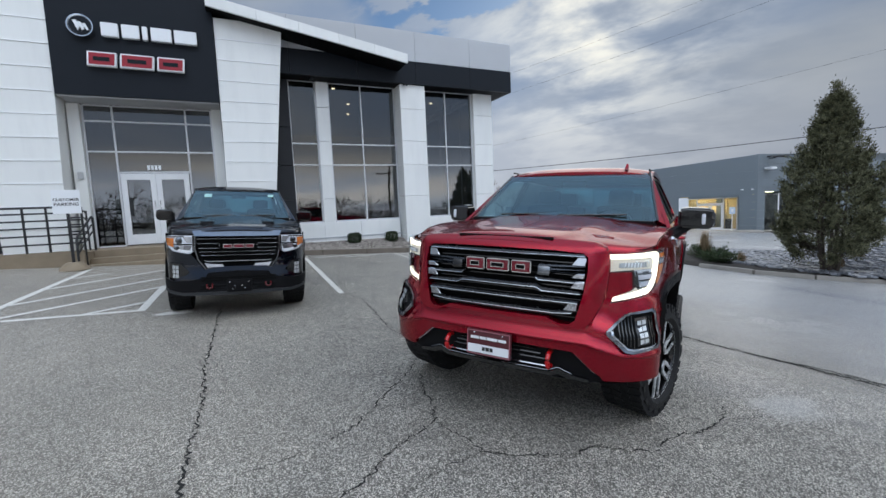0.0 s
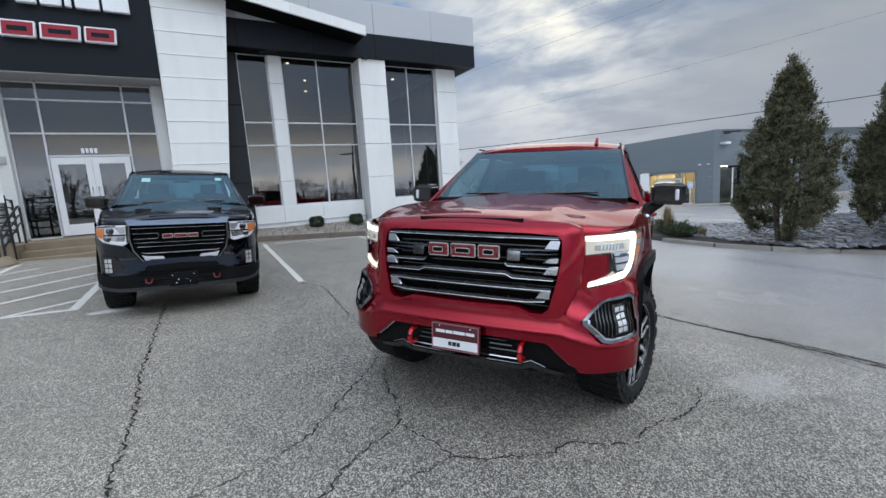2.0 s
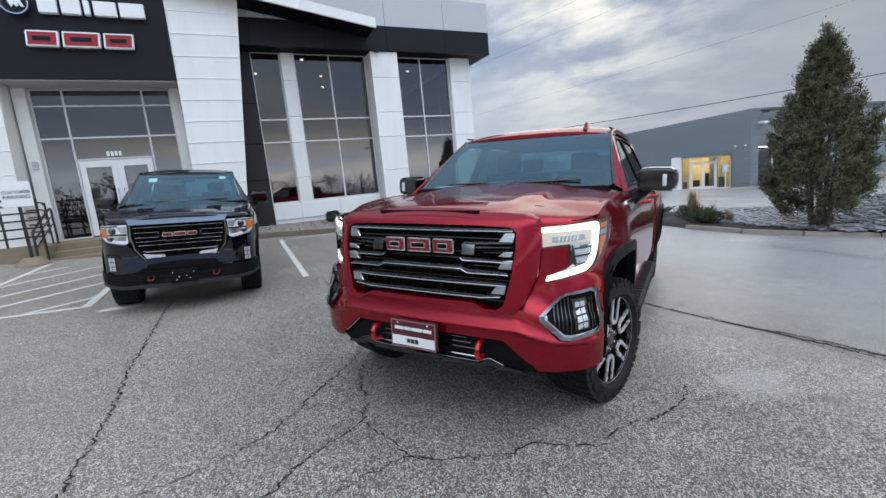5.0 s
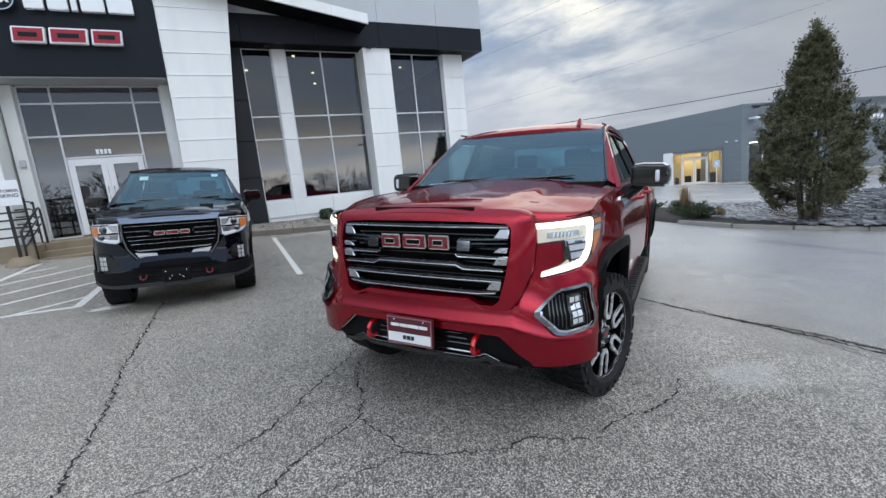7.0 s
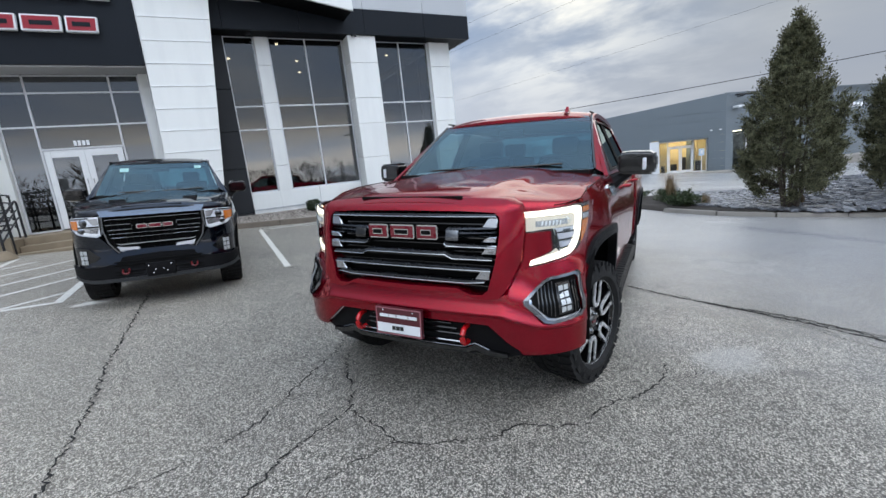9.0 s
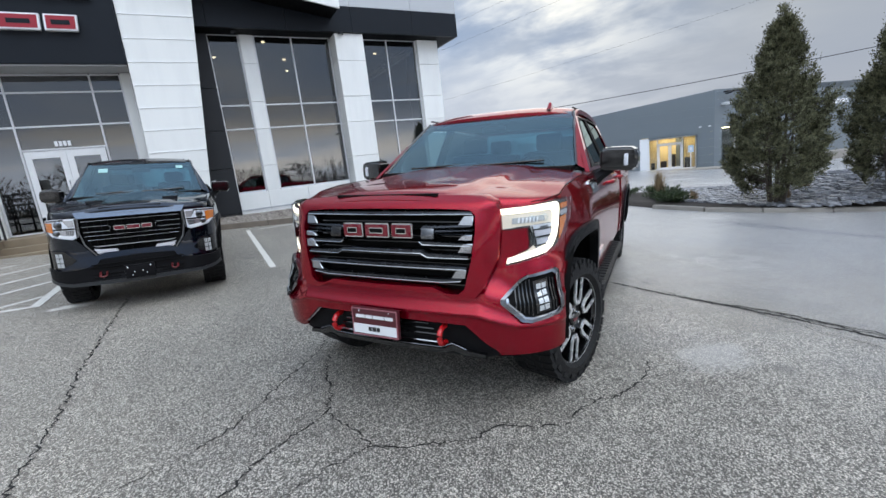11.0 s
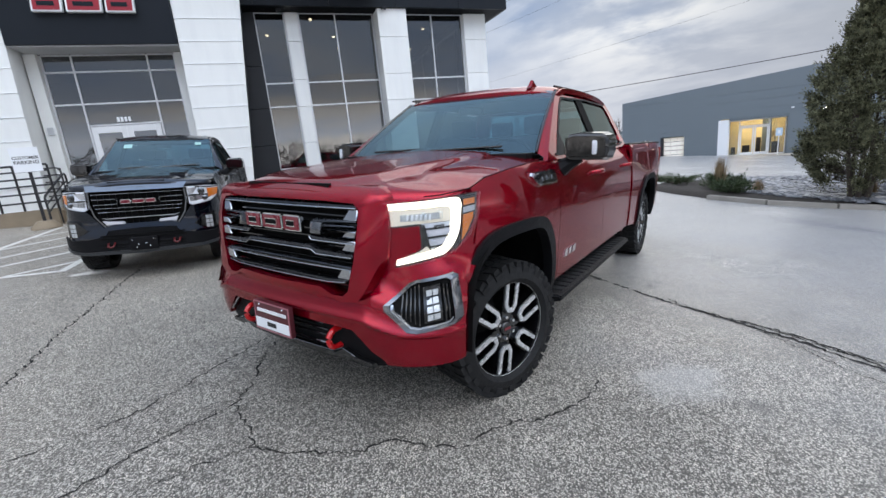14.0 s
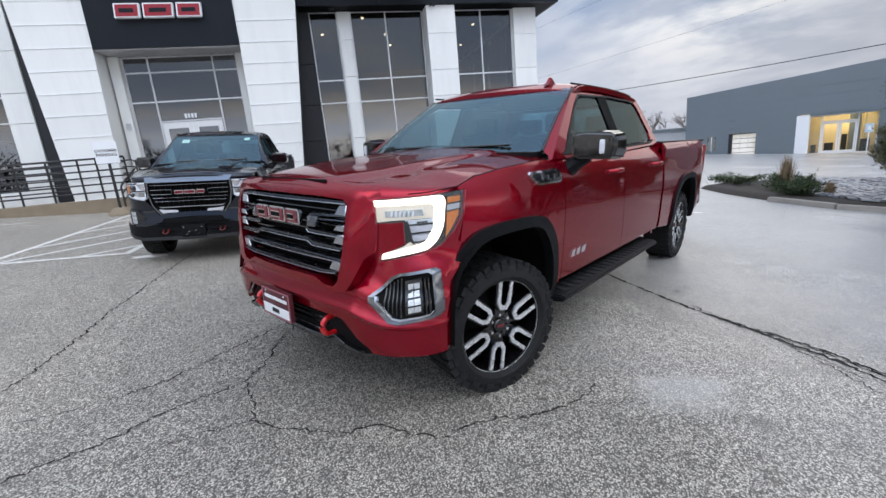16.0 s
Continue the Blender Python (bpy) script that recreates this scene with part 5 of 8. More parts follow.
def handle(self, s, y, parent):
    z = 1.205
    x = side_x(y, z)
    bm = bmesh.new()
    tube(bm, [(s * (x - 0.01), y - 0.11, z), (s * (x + 0.035), y - 0.085, z + 0.002), (s * (x + 0.045), y, z + 0.004), (s * (x + 0.035), y + 0.085, z + 0.002), (s * (x - 0.01), y + 0.11, z)], [0.014, 0.019, 0.020, 0.019, 0.014], 8)
    self.add("door_handle", bm, self.paint, "body-coloured door handle", parent, 60)


Truck.handle = handle


def build_wheels(t, steer, spokes=6, blocks=True, back=0.0):
    """Four wheels, each a tyre with lugs and a machined rim."""
    R, W = 0.405, 0.15
    tyre_bm = bmesh.new()
    lathe(tyre_bm, [(-W + 0.02, 0.280), (-W - 0.005, 0.308), (-W, 0.345), (-W + 0.016, 0.382), (-W + 0.036, 0.3945), (W - 0.036, 0.3945), (W - 0.016, 0.382), (W, 0.345), (W + 0.005, 0.308), (W - 0.02, 0.280)], 56, "x")
    lugs = []
    for k in range(40):
        a = 2 * math.pi * k / 40
        for x0, x1, off in ((-W + 0.006, -W + 0.075, 0.0), (-0.062, -0.006, 0.5), (0.006, 0.062, 0.0), (W - 0.075, W - 0.006, 0.5)):
            rr = Matrix.Rotation(a + off * 2 * math.pi / 40, 4, "X")
            lugs.append((x0, rr @ Matrix.Rotation(radians(12 if x0 < -0.07 or x0 > 0.05 else -18), 4, "Z")))
        if k % 2 == 0:
            for s in (1, -1):
                lugs.append((s * 9, Matrix.Rotation(a, 4, "X")))

    def lug_bm(kind, bm=None, m=None):
        bm = bm or bmesh.new()
        if abs(kind) > 5:
            s = 1 if kind > 0 else -1
            return box(bm, min(s * (W - 0.012), s * (W + 0.0025)), max(s * (W - 0.012), s * (W + 0.0025)), -0.026, 0.026, 0.346, 0.376, 0, m)
        return box(bm, kind, kind + (0.056 if abs(kind + 0.028) < 0.04 else 0.069), -0.024, 0.024, 0.372, R - 0.002, 0, m)
    bmesh.ops.scale(tyre_bm, vec=t.s, verts=tyre_bm.verts[:])
    tyre_me = finish("tyre", tyre_bm, M_RUBBER, 40)
    lug_me = {}
    for kind, m in lugs:
        if kind not in lug_me:
            bm = lug_bm(kind)
            bmesh.ops.scale(bm, vec=t.s, verts=bm.verts[:])
            lug_me[kind] = finish("tread_block", bm, M_RUBBER)
    if not blocks:
        bm = bmesh.new()
        for kind, m in lugs:
            lug_bm(kind, bm, m)
        bmesh.ops.scale(bm, vec=t.s, verts=bm.verts[:])
        tread_me = finish("tread", bm, M_RUBBER)

    rim_bm = bmesh.new()
    lathe(rim_bm, [(0.118, 0.289), (0.128, 0.285), (0.124, 0.275), (0.10, 0.268), (0.02, 0.256), (-0.12, 0.250)], 56, "x")
    bmesh.ops.scale(rim_bm, vec=t.s, verts=rim_bm.verts[:])
    rim_me = finish("rim", rim_bm, M_GLOSS, 40)
    lip_bm = bmesh.new()
    lathe(lip_bm, [(0.1285, 0.279), (0.132, 0.285), (0.130, 0.291), (0.120, 0.2915)], 56, "x")
    bmesh.ops.scale(lip_bm, vec=t.s, verts=lip_bm.verts[:])
    lip_me = finish("rim_lip", lip_bm, M_MACH, 40)
    disc_bm = bmesh.new()
    lathe(disc_bm, [(0.045, 0.001), (0.045, 0.15), (0.02, 0.18), (-0.02, 0.25)], 36, "x")
    bmesh.ops.scale(disc_bm, vec=t.s, verts=disc_bm.verts[:])
    disc_me = finish("brake_disc", disc_bm, M_UNDER, 40)
    hub_bm = bmesh.new()
    lathe(hub_bm, [(0.110, 0.001), (0.110, 0.036), (0.104, 0.042), (0.09, 0.046), (0.085, 0.085), (0.05, 0.10)], 28, "x")
    bmesh.ops.scale(hub_bm, vec=t.s, verts=hub_bm.verts[:])
    hub_me = finish("hub", hub_bm, M_GLOSS, 40)
    cap_bm = boxed(0.1105, 0.1125, -0.024, 0.024, -0.008, 0.008)
    bmesh.ops.scale(cap_bm, vec=t.s, verts=cap_bm.verts[:])
    cap_me = finish("hub_badge", cap_bm, M_EMRED)
    nut_bm = bmesh.new()
    for k in range(6):
        a = 2 * math.pi * (k + 0.5) / 6
        tube(nut_bm, [(0.08, 0.066 * math.cos(a), 0.066 * math.sin(a)), (0.107, 0.066 * math.cos(a), 0.066 * math.sin(a))], 0.0095, 6)
    bmesh.ops.scale(nut_bm, vec=t.s, verts=nut_bm.verts[:])
    nut_me = finish("lug_nuts", nut_bm, M_CHROME, 40)

    def spoke_mesh(machined):
        """A U-shaped twin spoke: two legs to the rim joined by a bow near the hub."""
        bm = bmesh.new()
        legs = [(-0.054, 0.282), (-0.031, 0.284), (-0.027, 0.150), (-0.013, 0.127), (0.013, 0.127), (0.027, 0.150), (0.031, 0.284), (0.054, 0.282), (0.049, 0.138), (0.023, 0.101), (-0.023, 0.101), (-0.049, 0.138)]
        if machined:
            prism(bm, legs, 0.113, 0.122, "x")
        else:
            prism(bm, [(y * 1.18, z - 0.006) for y, z in legs], 0.03, 0.1125, "x")
            prism(bm, [(-0.030, 0.03), (0.030, 0.03), (0.045, 0.11), (-0.045, 0.11)], 0.03, 0.095, "x")
        bmesh.ops.scale(bm, vec=t.s, verts=bm.verts[:])
        return finish("spoke_face" if machined else "spoke", bm, M_MACH if machined else M_GLOSS)

    sp_me, sf_me = spoke_mesh(False), spoke_mesh(True)
    for sx in (1, -1):
        for y, ang in ((YF_ + back, steer), (YR_, 0.0)):
            w = new("wheel")
            w.parent = t.root
            w.matrix_basis = pose(sx * 0.835 * t.s[0], y * t.s[1], 0.40 * t.s[2], 0, 0, ang + (0 if sx > 0 else 180))
            for nm, me_ in (("tyre", tyre_me), ("rim", rim_me), ("rim_lip", lip_me), ("brake_disc", disc_me), ("hub", hub_me), ("lug_nuts", nut_me), ("hub_badge", cap_me)):
                o = new(nm, me_)
                o.parent = w
            if blocks:
                for kind, m in lugs:
                    o = new("tread_block", lug_me[kind])
                    o.parent, o.matrix_basis = w, m
            else:
                o = tagged(new("tread", tread_me), kind="stuff")
                o.parent = w
            for k in range(spokes):
                for nm, me_ in (("spoke", sp_me), ("spoke_face", sf_me)):
                    o = new(nm, me_)
                    o.parent, o.matrix_basis = w, Matrix.Rotation(2 * math.pi * k / spokes - 0.13, 4, "X")


def build_mirrors(t, body_mat, white_lamp=True):
    for s in (1, -1):
        bm = bmesh.new()
        prism(bm, [(1.0, 1.322), (1.245, 1.318), (1.266, 1.35), (1.266, 1.475), (1.24, 1.505), (1.04, 1.512), (0.985, 1.495), (0.98, 1.345)], 1.46, 1.63, "y")
        for v in bm.verts:
            if v.co.y < 1.53:
                v.co.x = 1.10 + (v.co.x - 1.10) * 0.93
                v.co.z = 1.42 + (v.co.z - 1.42) * 0.88
            v.co.y += (v.co.x - 1.0) * 0.28
            v.co.x *= s
        bmesh.ops.bevel(bm, geom=bm.edges[:], offset=0.02, segments=3, affect="EDGES")
        mir = t.add("mirror", bm, body_mat, "gloss black door mirror", smooth=50)
        bm = bmesh.new()
        tube(bm, [(s * 0.945, 1.52, 1.265), (s * 0.99, 1.54, 1.30), (s * 1.07, 1.57, 1.345)], [0.062, 0.050, 0.034], 8)
        t.add("mirror_arm", bm, M_SATIN, "", mir)
        bm = bmesh.new()
        box(bm, min(s * 1.02, s * 1.21), max(s * 1.02, s * 1.21), 1.622, 1.634, 1.350, 1.480, 0.003)
        for v in bm.verts:
            v.co.y += (abs(v.co.x) - 1.0) * 0.28
        t.add("mirror_glass", bm, M_CHROME, "mirror glass", mir)
        if white_lamp:
            bm = bmesh.new()
            box(bm, min(s * 1.160, s * 1.190), max(s * 1.160, s * 1.190), 1.492, 1.58, 1.362, 1.452, 0.012)
            t.add("mirror_lamp", bm, M_LAMPCAP, "white mirror lamp", mir)


def emblem_blocks(t, parent, spans, z0, z1, y, slant=0.0, slots=True):
    """Plain chrome-edged red blocks, each with a dark slot where they are large."""
    for k, (a, b) in enumerate(spans):
        bm = bmesh.new()
        prism(bm, [(a, z0), (b, z0), (b + slant, z1), (a + slant, z1)], y, y + 0.03, "y")
        bmesh.ops.bevel(bm, geom=bm.edges[:], offset=0.006, segments=2, affect="EDGES")
        blk = t.add("emblem_block", bm, M_CHROME, "chrome-rimmed red emblem block", parent)
        d = 0.007
        bm = bmesh.new()
        prism(bm, [(a + d, z0 + d), (b - d, z0 + d), (b - d + slant, z1 - d), (a + d + slant, z1 - d)], y - 0.004, y + 0.01, "y")
        t.add("emblem_face", bm, M_EMRED, "", blk)
        if not slots:
            continue
        zc, h = (z0 + z1) / 2, (z1 - z0) * 0.14
        bm = bmesh.new()
        box(bm, a + 0.034, b - 0.034, y - 0.007, y + 0.01, zc - h - 0.005, zc + h + 0.005)
        t.add("emblem_slot_rim", bm, M_CHROME, "", blk)
        bm = bmesh.new()
        box(bm, a + 0.039, b - 0.039, y - 0.010, y + 0.01, zc - h, zc + h)
        t.add("emblem_slot", bm, M_UNDER, "", blk)


def truck_pose(x, y, angle):
    n = Vector((0.054915, -0.026027, 1)).normalized()
    r = Vector((math.cos(radians(angle)), math.sin(radians(angle)), 0))
    r = (r - n * r.dot(n)).normalized()
    l = r.cross(n)
    return Matrix(((l.x, r.x, n.x, x), (l.y, r.y, n.y, y), (l.z, r.z, n.z, ground_z(x, y)), (0, 0, 0, 1)))


# the red truck
RT = Truck("red_pickup_truck", "dark red metallic crew-cab pickup truck with lit headlights on wet asphalt", truck_pose(1.81, 2.59, 35), M_RED, (1, 1, 1), -0.012, 0.014)
build_body(RT)
build_wheels(RT, -16.0)
build_mirrors(RT, M_GLOSS)


PROUD = [(0.70, 0.118), (0.80, 0.112), (1.08, 0.088), (1.20, 0.055), (1.25, 0.045), (1.30, 0.018)]


def front_red(t):
    add = t.add

    def stand(name, bm, material, label="", parent=None, smooth=35):
        for v in bm.verts:
            v.co.y -= lerp_table(PROUD, v.co.z) + 0.012 * max(0.0, 1 - (v.co.x / 0.56) ** 2)
        return add(name, bm, material, label, parent, smooth)

    us = [0.06 * k for k in range(-22, 23)]
    # raised ring about the grille
    ring_out = [(0, 1.285), (0.36, 1.283), (0.58, 1.272), (0.64, 1.245), (0.672, 1.19), (0.675, 1.10), (0.655, 0.95), (0.60, 0.80), (0.56, 0.755), (0.46, 0.740), (0.37, 0.774), (0, 0.776)]
    ring_in = [(0, 0.80), (0.33, 0.803), (0.41, 0.772), (0.475, 0.772), (0.508, 0.80), (0.545, 0.95), (0.565, 1.10), (0.560, 1.18), (0.53, 1.205), (0.36, 1.214), (0, 1.217)]
    bm = bmesh.new()
    sheet(bm, ring_out + ring_in, us, [0.8, 0.9, 1.0, 1.1, 1.2, 1.235, 1.25, 1.262, 1.275], lambda u, z: on_nose(u, z, 0.012 - 0.04 * max(0, z - 1.23) / 0.05 + lerp_table(PROUD, z) * min(1.0, max(0.0, (0.70 - u) / 0.09)) + 0.012 * max(0.0, 1 - (u / 0.56) ** 2)), lambda c: (0, 0.12, 0))
    mirrored(bm)
    add("grille_surround", bm, t.paint, "raised red grille surround", smooth=50)

    def bulge(u, z):
        z += 0.058 * max(0.0, min(1.0, (u - 0.58) / 0.16))
        d = lerp_table([(0.42, 0.045), (0.46, 0.085), (0.52, 0.106), (0.60, 0.114), (0.648, 0.116), (0.656, 0.131), (0.668, 0.130), (0.690, 0.112), (0.72, 0.096), (0.78, 0.086), (0.83, 0.030), (0.90, 0.010), (1.2, 0.0)], z)
        corner = 0.045 * math.exp(-((u - 0.96) / 0.20) ** 2) * max(0.0, min(1.0, (1.0 - z) / 0.10))
        return d * (1.0 if u < 0.60 else max(0.22, 1 - (u - 0.60) / 0.62)) + corner

    cover = [(0, 0.605), (0, 0.774), (0.37, 0.772), (0.46, 0.738), (0.56, 0.752), (0.605, 0.80), (0.66, 0.93), (0.678, 1.09), (0.832, 1.098), (0.836, 0.998), (0.82, 0.985), (0.705, 0.94), (0.695, 0.905), (0.93, 0.945), (1.03, 0.985), (1.10, 1.06), (1.16, 1.19), (1.17, 1.10), (1.135, 0.985), (1.215, 0.955), (1.06, 0.80), (1.02, 0.62), (1.02, 0.455), (0.665, 0.44), (0.648, 0.47), (0.50, 0.60)]
    bm = bmesh.new()
    sheet(bm, cover, [0.03 * k for k in range(1, 42)], [0.44, 0.46, 0.49, 0.52, 0.56, 0.59] + [0.60 + 0.0055 * k for k in range(20)] + [0.72, 0.74, 0.77, 0.80, 0.85, 0.9, 0.95], lambda u, z: on_nose(u, z, bulge(u, z)), lambda c: (-0.02 * c.x, 0.05, 0))
    mirrored(bm)
    add("front_bumper", bm, t.paint, "red bumper cover", smooth=34)
    # lower intake
    bm = bmesh.new()
    low = [(0, 0.606), (0.505, 0.602), (0.655, 0.468), (0.67, 0.43), (0.60, 0.405), (0, 0.40)]
    sheet(bm, low, us, [0.45, 0.5, 0.55], lambda u, z: on_nose(u, z, 0.055), (0, 0.05, 0))
    mirrored(bm)
    lo = add("lower_intake", bm, M_SATIN, "black lower intake")
    for z, w in ((0.575, 0.27), (0.545, 0.30), (0.515, 0.33), (0.47, 0.36)):
        bm = bmesh.new()
        pts = [on_nose(-w + 2 * w * k / 12, z, 0.075) for k in range(13)]
        tube(bm, pts, 0.007, 6)
        add("intake_bar", bm, M_GLOSS if z > 0.5 else M_BARCHROME, "", lo)
    bm = bmesh.new()
    lip = [(0, 0.445), (0.36, 0.445), (0.42, 0.475), (0.50, 0.445), (0.60, 0.435), (0.60, 0.415), (0.48, 0.42), (0.42, 0.44), (0.36, 0.42), (0, 0.42)]
    sheet(bm, lip, us, [], lambda u, z: on_nose(u, z, 0.098), (0, 0.03, 0))
    mirrored(bm)
    add("skid_lip", bm, M_GLOSS, "gloss black skid lip", lo)
    for s in (1, -1):
        bm = bmesh.new()
        tube(bm, [on_nose(s * u, z, 0.108) for u, z in ((0.05, 0.458), (0.20, 0.458), (0.355, 0.459), (0.42, 0.487), (0.50, 0.458))], 0.0034, 6)
        add("lip_line", bm, M_DCHROME, "bright skid lip line", lo)
    for s in (1, -1):
        bm = bmesh.new()
        pts = [on_nose(s * u, z, 0.085) for u, z in ((0.50, 0.598), (0.56, 0.545), (0.63, 0.485))]
        tube(bm, pts, 0.009, 6)
        add("corner_trim", bm, M_BARCHROME, "", lo)
        bm = bmesh.new()
        tube(bm, [(s * 0.36, 0.0, 0.565)] + [(s * 0.36, -0.040 - 0.052 * math.sin(k * math.pi / 10), 0.518 + 0.048 * math.cos(k * math.pi / 10)) for k in range(11)] + [(s * 0.36, 0.0, 0.470)], 0.0155, 10)
        add("tow_hook", bm, M_HOOK, "glossy red tow hook", smooth=60)
    bm = bmesh.new()
    sheet(bm, [(0, 0.425), (0.66, 0.43), (1.0, 0.45), (1.05, 0.415), (0.7, 0.385), (0, 0.38)], us, [], lambda u, z: on_nose(u, z, -0.02), (0, 0.05, 0.0))
    mirrored(bm)
    add("air_dam", bm, M_UNDER, "black lower air dam")
    # grille: mesh, bars, brackets
    bm = bmesh.new()
    box(bm, -0.57, 0.57, 0.115, 0.14, 0.77, 1.22)
    gr = stand("grille", bm, M_UNDER, "black grille with dark chrome bars")
    for k in range(11):
        bm = bmesh.new()
        box(bm, -0.54, 0.54, 0.098, 0.114, 0.80 + 0.037 * k, 0.807 + 0.037 * k)
        stand("grille_slat", bm, M_GLOSS, "", gr)

    def bar(points, h, depth=0.035, mat=M_BAR):
        bm = bmesh.new()
        h *= 0.78
        prism_pts = [(x, z + h / 2) for x, z in points] + [(x, z - h / 2) for x, z in reversed(points)]
        prism(bm, prism_pts, 0.0, depth, "y")
        for v in bm.verts:
            v.co.y += 0.042 + 0.03 * v.co.x ** 2
        bmesh.ops.bevel(bm, geom=bm.edges[:], offset=0.004, segments=1, affect="EDGES")
        body = stand("grille_bar", bm, mat, "dark satin grille bar", gr)
        if h < 0.012:
            return
        bm = bmesh.new()
        edge = [(x, 0.037 + 0.03 * x ** 2, z - h * 0.42) for x, z in points]
        tube(bm, [edge[0]] + [(a[0] + (b[0] - a[0]) * k / 4, 0.037 + 0.03 * (a[0] + (b[0] - a[0]) * k / 4) ** 2, a[2] + (b[2] - a[2]) * k / 4) for a, b in zip(edge, edge[1:]) for k in range(1, 5)], 0.0032, 6)
        stand("bar_edge", bm, M_BARCHROME, "thin bright lower edge", body)

    bar([(-0.545, 1.190), (0.545, 1.190)], 0.022)
    for s in (1, -1):
        bar([(s * x, z) for x, z in ((0.545, 1.100), (0.33, 1.100), (0.30, 1.085), (0.545, 1.082))], 0.010)
        bar([(s * x, z) for x, z in ((0.255, 1.045), (0.27, 1.03), (0.545, 1.028))], 0.018)
        bar([(s * x, z) for x, z in ((0.255, 1.105), (0.27, 1.12), (0.545, 1.122))], 0.014)
    bar([(-0.53, 0.965), (-0.30, 0.965), (-0.26, 0.985), (0.26, 0.985), (0.30, 0.965), (0.53, 0.965)], 0.024)
    bar([(-0.52, 0.905), (0.52, 0.905)], 0.018)
    bar([(-0.49, 0.845), (-0.38, 0.835), (0.38, 0.835), (0.49, 0.845)], 0.020)
    for s in (1, -1):
        for x0, z0, z1, dx in ((0.50, 1.125, 1.178, 0.0), (0.50, 0.985, 1.035, -0.01), (0.465, 0.85, 0.90, -0.02), (0.50, 1.05, 1.08, 0.0)):
            bm = bmesh.new()
            prism(bm, [(s * (x0 - 0.035), z0), (s * (x0 + 0.05), z0), (s * (x0 + 0.055), z1), (s * x0, z1)], 0.048, 0.09, "y")
            bmesh.ops.bevel(bm, geom=bm.edges[:], offset=0.004, segments=1, affect="EDGES")
            stand("grille_bracket", bm, M_BARCHROME, "bright grille bracket", gr)
        bm = bmesh.new()
        box(bm, min(s * 0.265, s * 0.345), max(s * 0.265, s * 0.345), 0.030, 0.08, 1.055, 1.115, 0.012)
        stand("grille_bracket", bm, M_DCHROME if s > 0 else M_GLOSS, "", gr)
    emblem_blocks(t, gr, ((-0.222, -0.087), (-0.073, 0.086), (0.100, 0.232)), 1.062, 1.142, -0.092, 0.0)
    # plate
    bm = bmesh.new()
    box(bm, -0.175, 0.135, -0.145, -0.118, 0.495, 0.665, 0.006)
    pl = add("front_plate", bm, M_PLATE, "maroon dealer plate with plain white bars")
    for x0, x1, z0, z1 in ((-0.172, 0.132, 0.655, 0.661), (-0.172, 0.132, 0.499, 0.505), (-0.172, -0.166, 0.5055, 0.6545), (0.126, 0.132, 0.5055, 0.6545)):
        bm = bmesh.new()
        box(bm, x0, x1, -0.149, -0.144, z0, z1, 0.0)
        add("plate_border", bm, M_PINK, "dull pink border", pl)
    bm = bmesh.new()
    box(bm, -0.165, 0.125, -0.149, -0.144, 0.511, 0.566, 0.0)
    add("plate_bar", bm, M_SIGNW, "white bar", pl)
    for a, b in ((-0.145, -0.085), (-0.079, -0.035), (-0.029, 0.045), (0.051, 0.105)):
        bm = bmesh.new()
        box(bm, a, b, -0.149, -0.144, 0.604, 0.622, 0.0)
        add("plate_bar", bm, M_SIGNW, "", pl)
    for a, b in ((-0.060, -0.040), (-0.035, -0.010), (-0.005, 0.015)):
        bm = bmesh.new()
        box(bm, a, b, -0.152, -0.148, 0.530, 0.554, 0.0)
        add("plate_bar", bm, M_BLACKTXT, "dark bar", pl)
    for x in (-0.12, 0.08):
        bm = bmesh.new()
        bmesh.ops.create_uvsphere(bm, u_segments=8, v_segments=6, radius=0.006, matrix=Matrix.Translation((x, -0.148, 0.645)))
        add("plate_screw", bm, M_CHROME, "", pl, 60)
    # headlights
    for s in (1, -1):
        hl = new("headlight")
        hl.parent = t.root
        tagged(hl, "lit headlight with bright C-shaped white strip")
        house = [(0.655, 1.203), (0.80, 1.214), (1.0, 1.226), (1.17, 1.235), (1.155, 1.12), (1.10, 1.04), (1.02, 0.975), (0.93, 0.942), (0.69, 0.905), (0.703, 0.942), (0.818, 0.984), (0.834, 0.998), (0.830, 1.10), (0.66, 1.09)]

        def lens(name, outline, mat, d, lab=""):
            bm = bmesh.new()
            pts = [(s * u, z) for u, z in outline]
            sheet(bm, pts, us, [0.95, 1.0, 1.05, 1.1, 1.15, 1.2], lambda u, z: on_nose(u, z, d), lambda c: (-0.3 * 0.03 * s, 0.02, 0))
            return add(name, bm, mat, lab, hl)

        lens("housing", house, M_GLOSS, 0.002, "black lamp housing")
        strip_out = [(0.668, 1.198), (0.99, 1.218)] + smooth_line([(1.02, 1.218), (1.042, 1.210), (1.052, 1.185)], 3) + smooth_line([(1.046, 1.13), (1.036, 1.065), (1.0, 1.0), (0.95, 0.962)], 3) + [(0.702, 0.915)]
        strip_in = [(0.708, 0.942), (0.905, 0.988)] + smooth_line([(0.935, 1.003), (0.972, 1.05), (0.992, 1.12), (0.996, 1.160)], 3) + smooth_line([(0.990, 1.176), (0.97, 1.184)], 2) + [(0.668, 1.171)]
        lens("light_strip", strip_out + strip_in, M_LED, 0.012, "lit white C-shaped strip")
        # upper and low reflectors glow in place of light caught from the strip
        lens("upper_reflector", [(0.668, 1.168), (1.0, 1.182), (1.0, 1.115), (0.90, 1.112), (0.78, 1.106), (0.668, 1.094)], M_REFLGLOW, 0.007, "lit clear light guide")
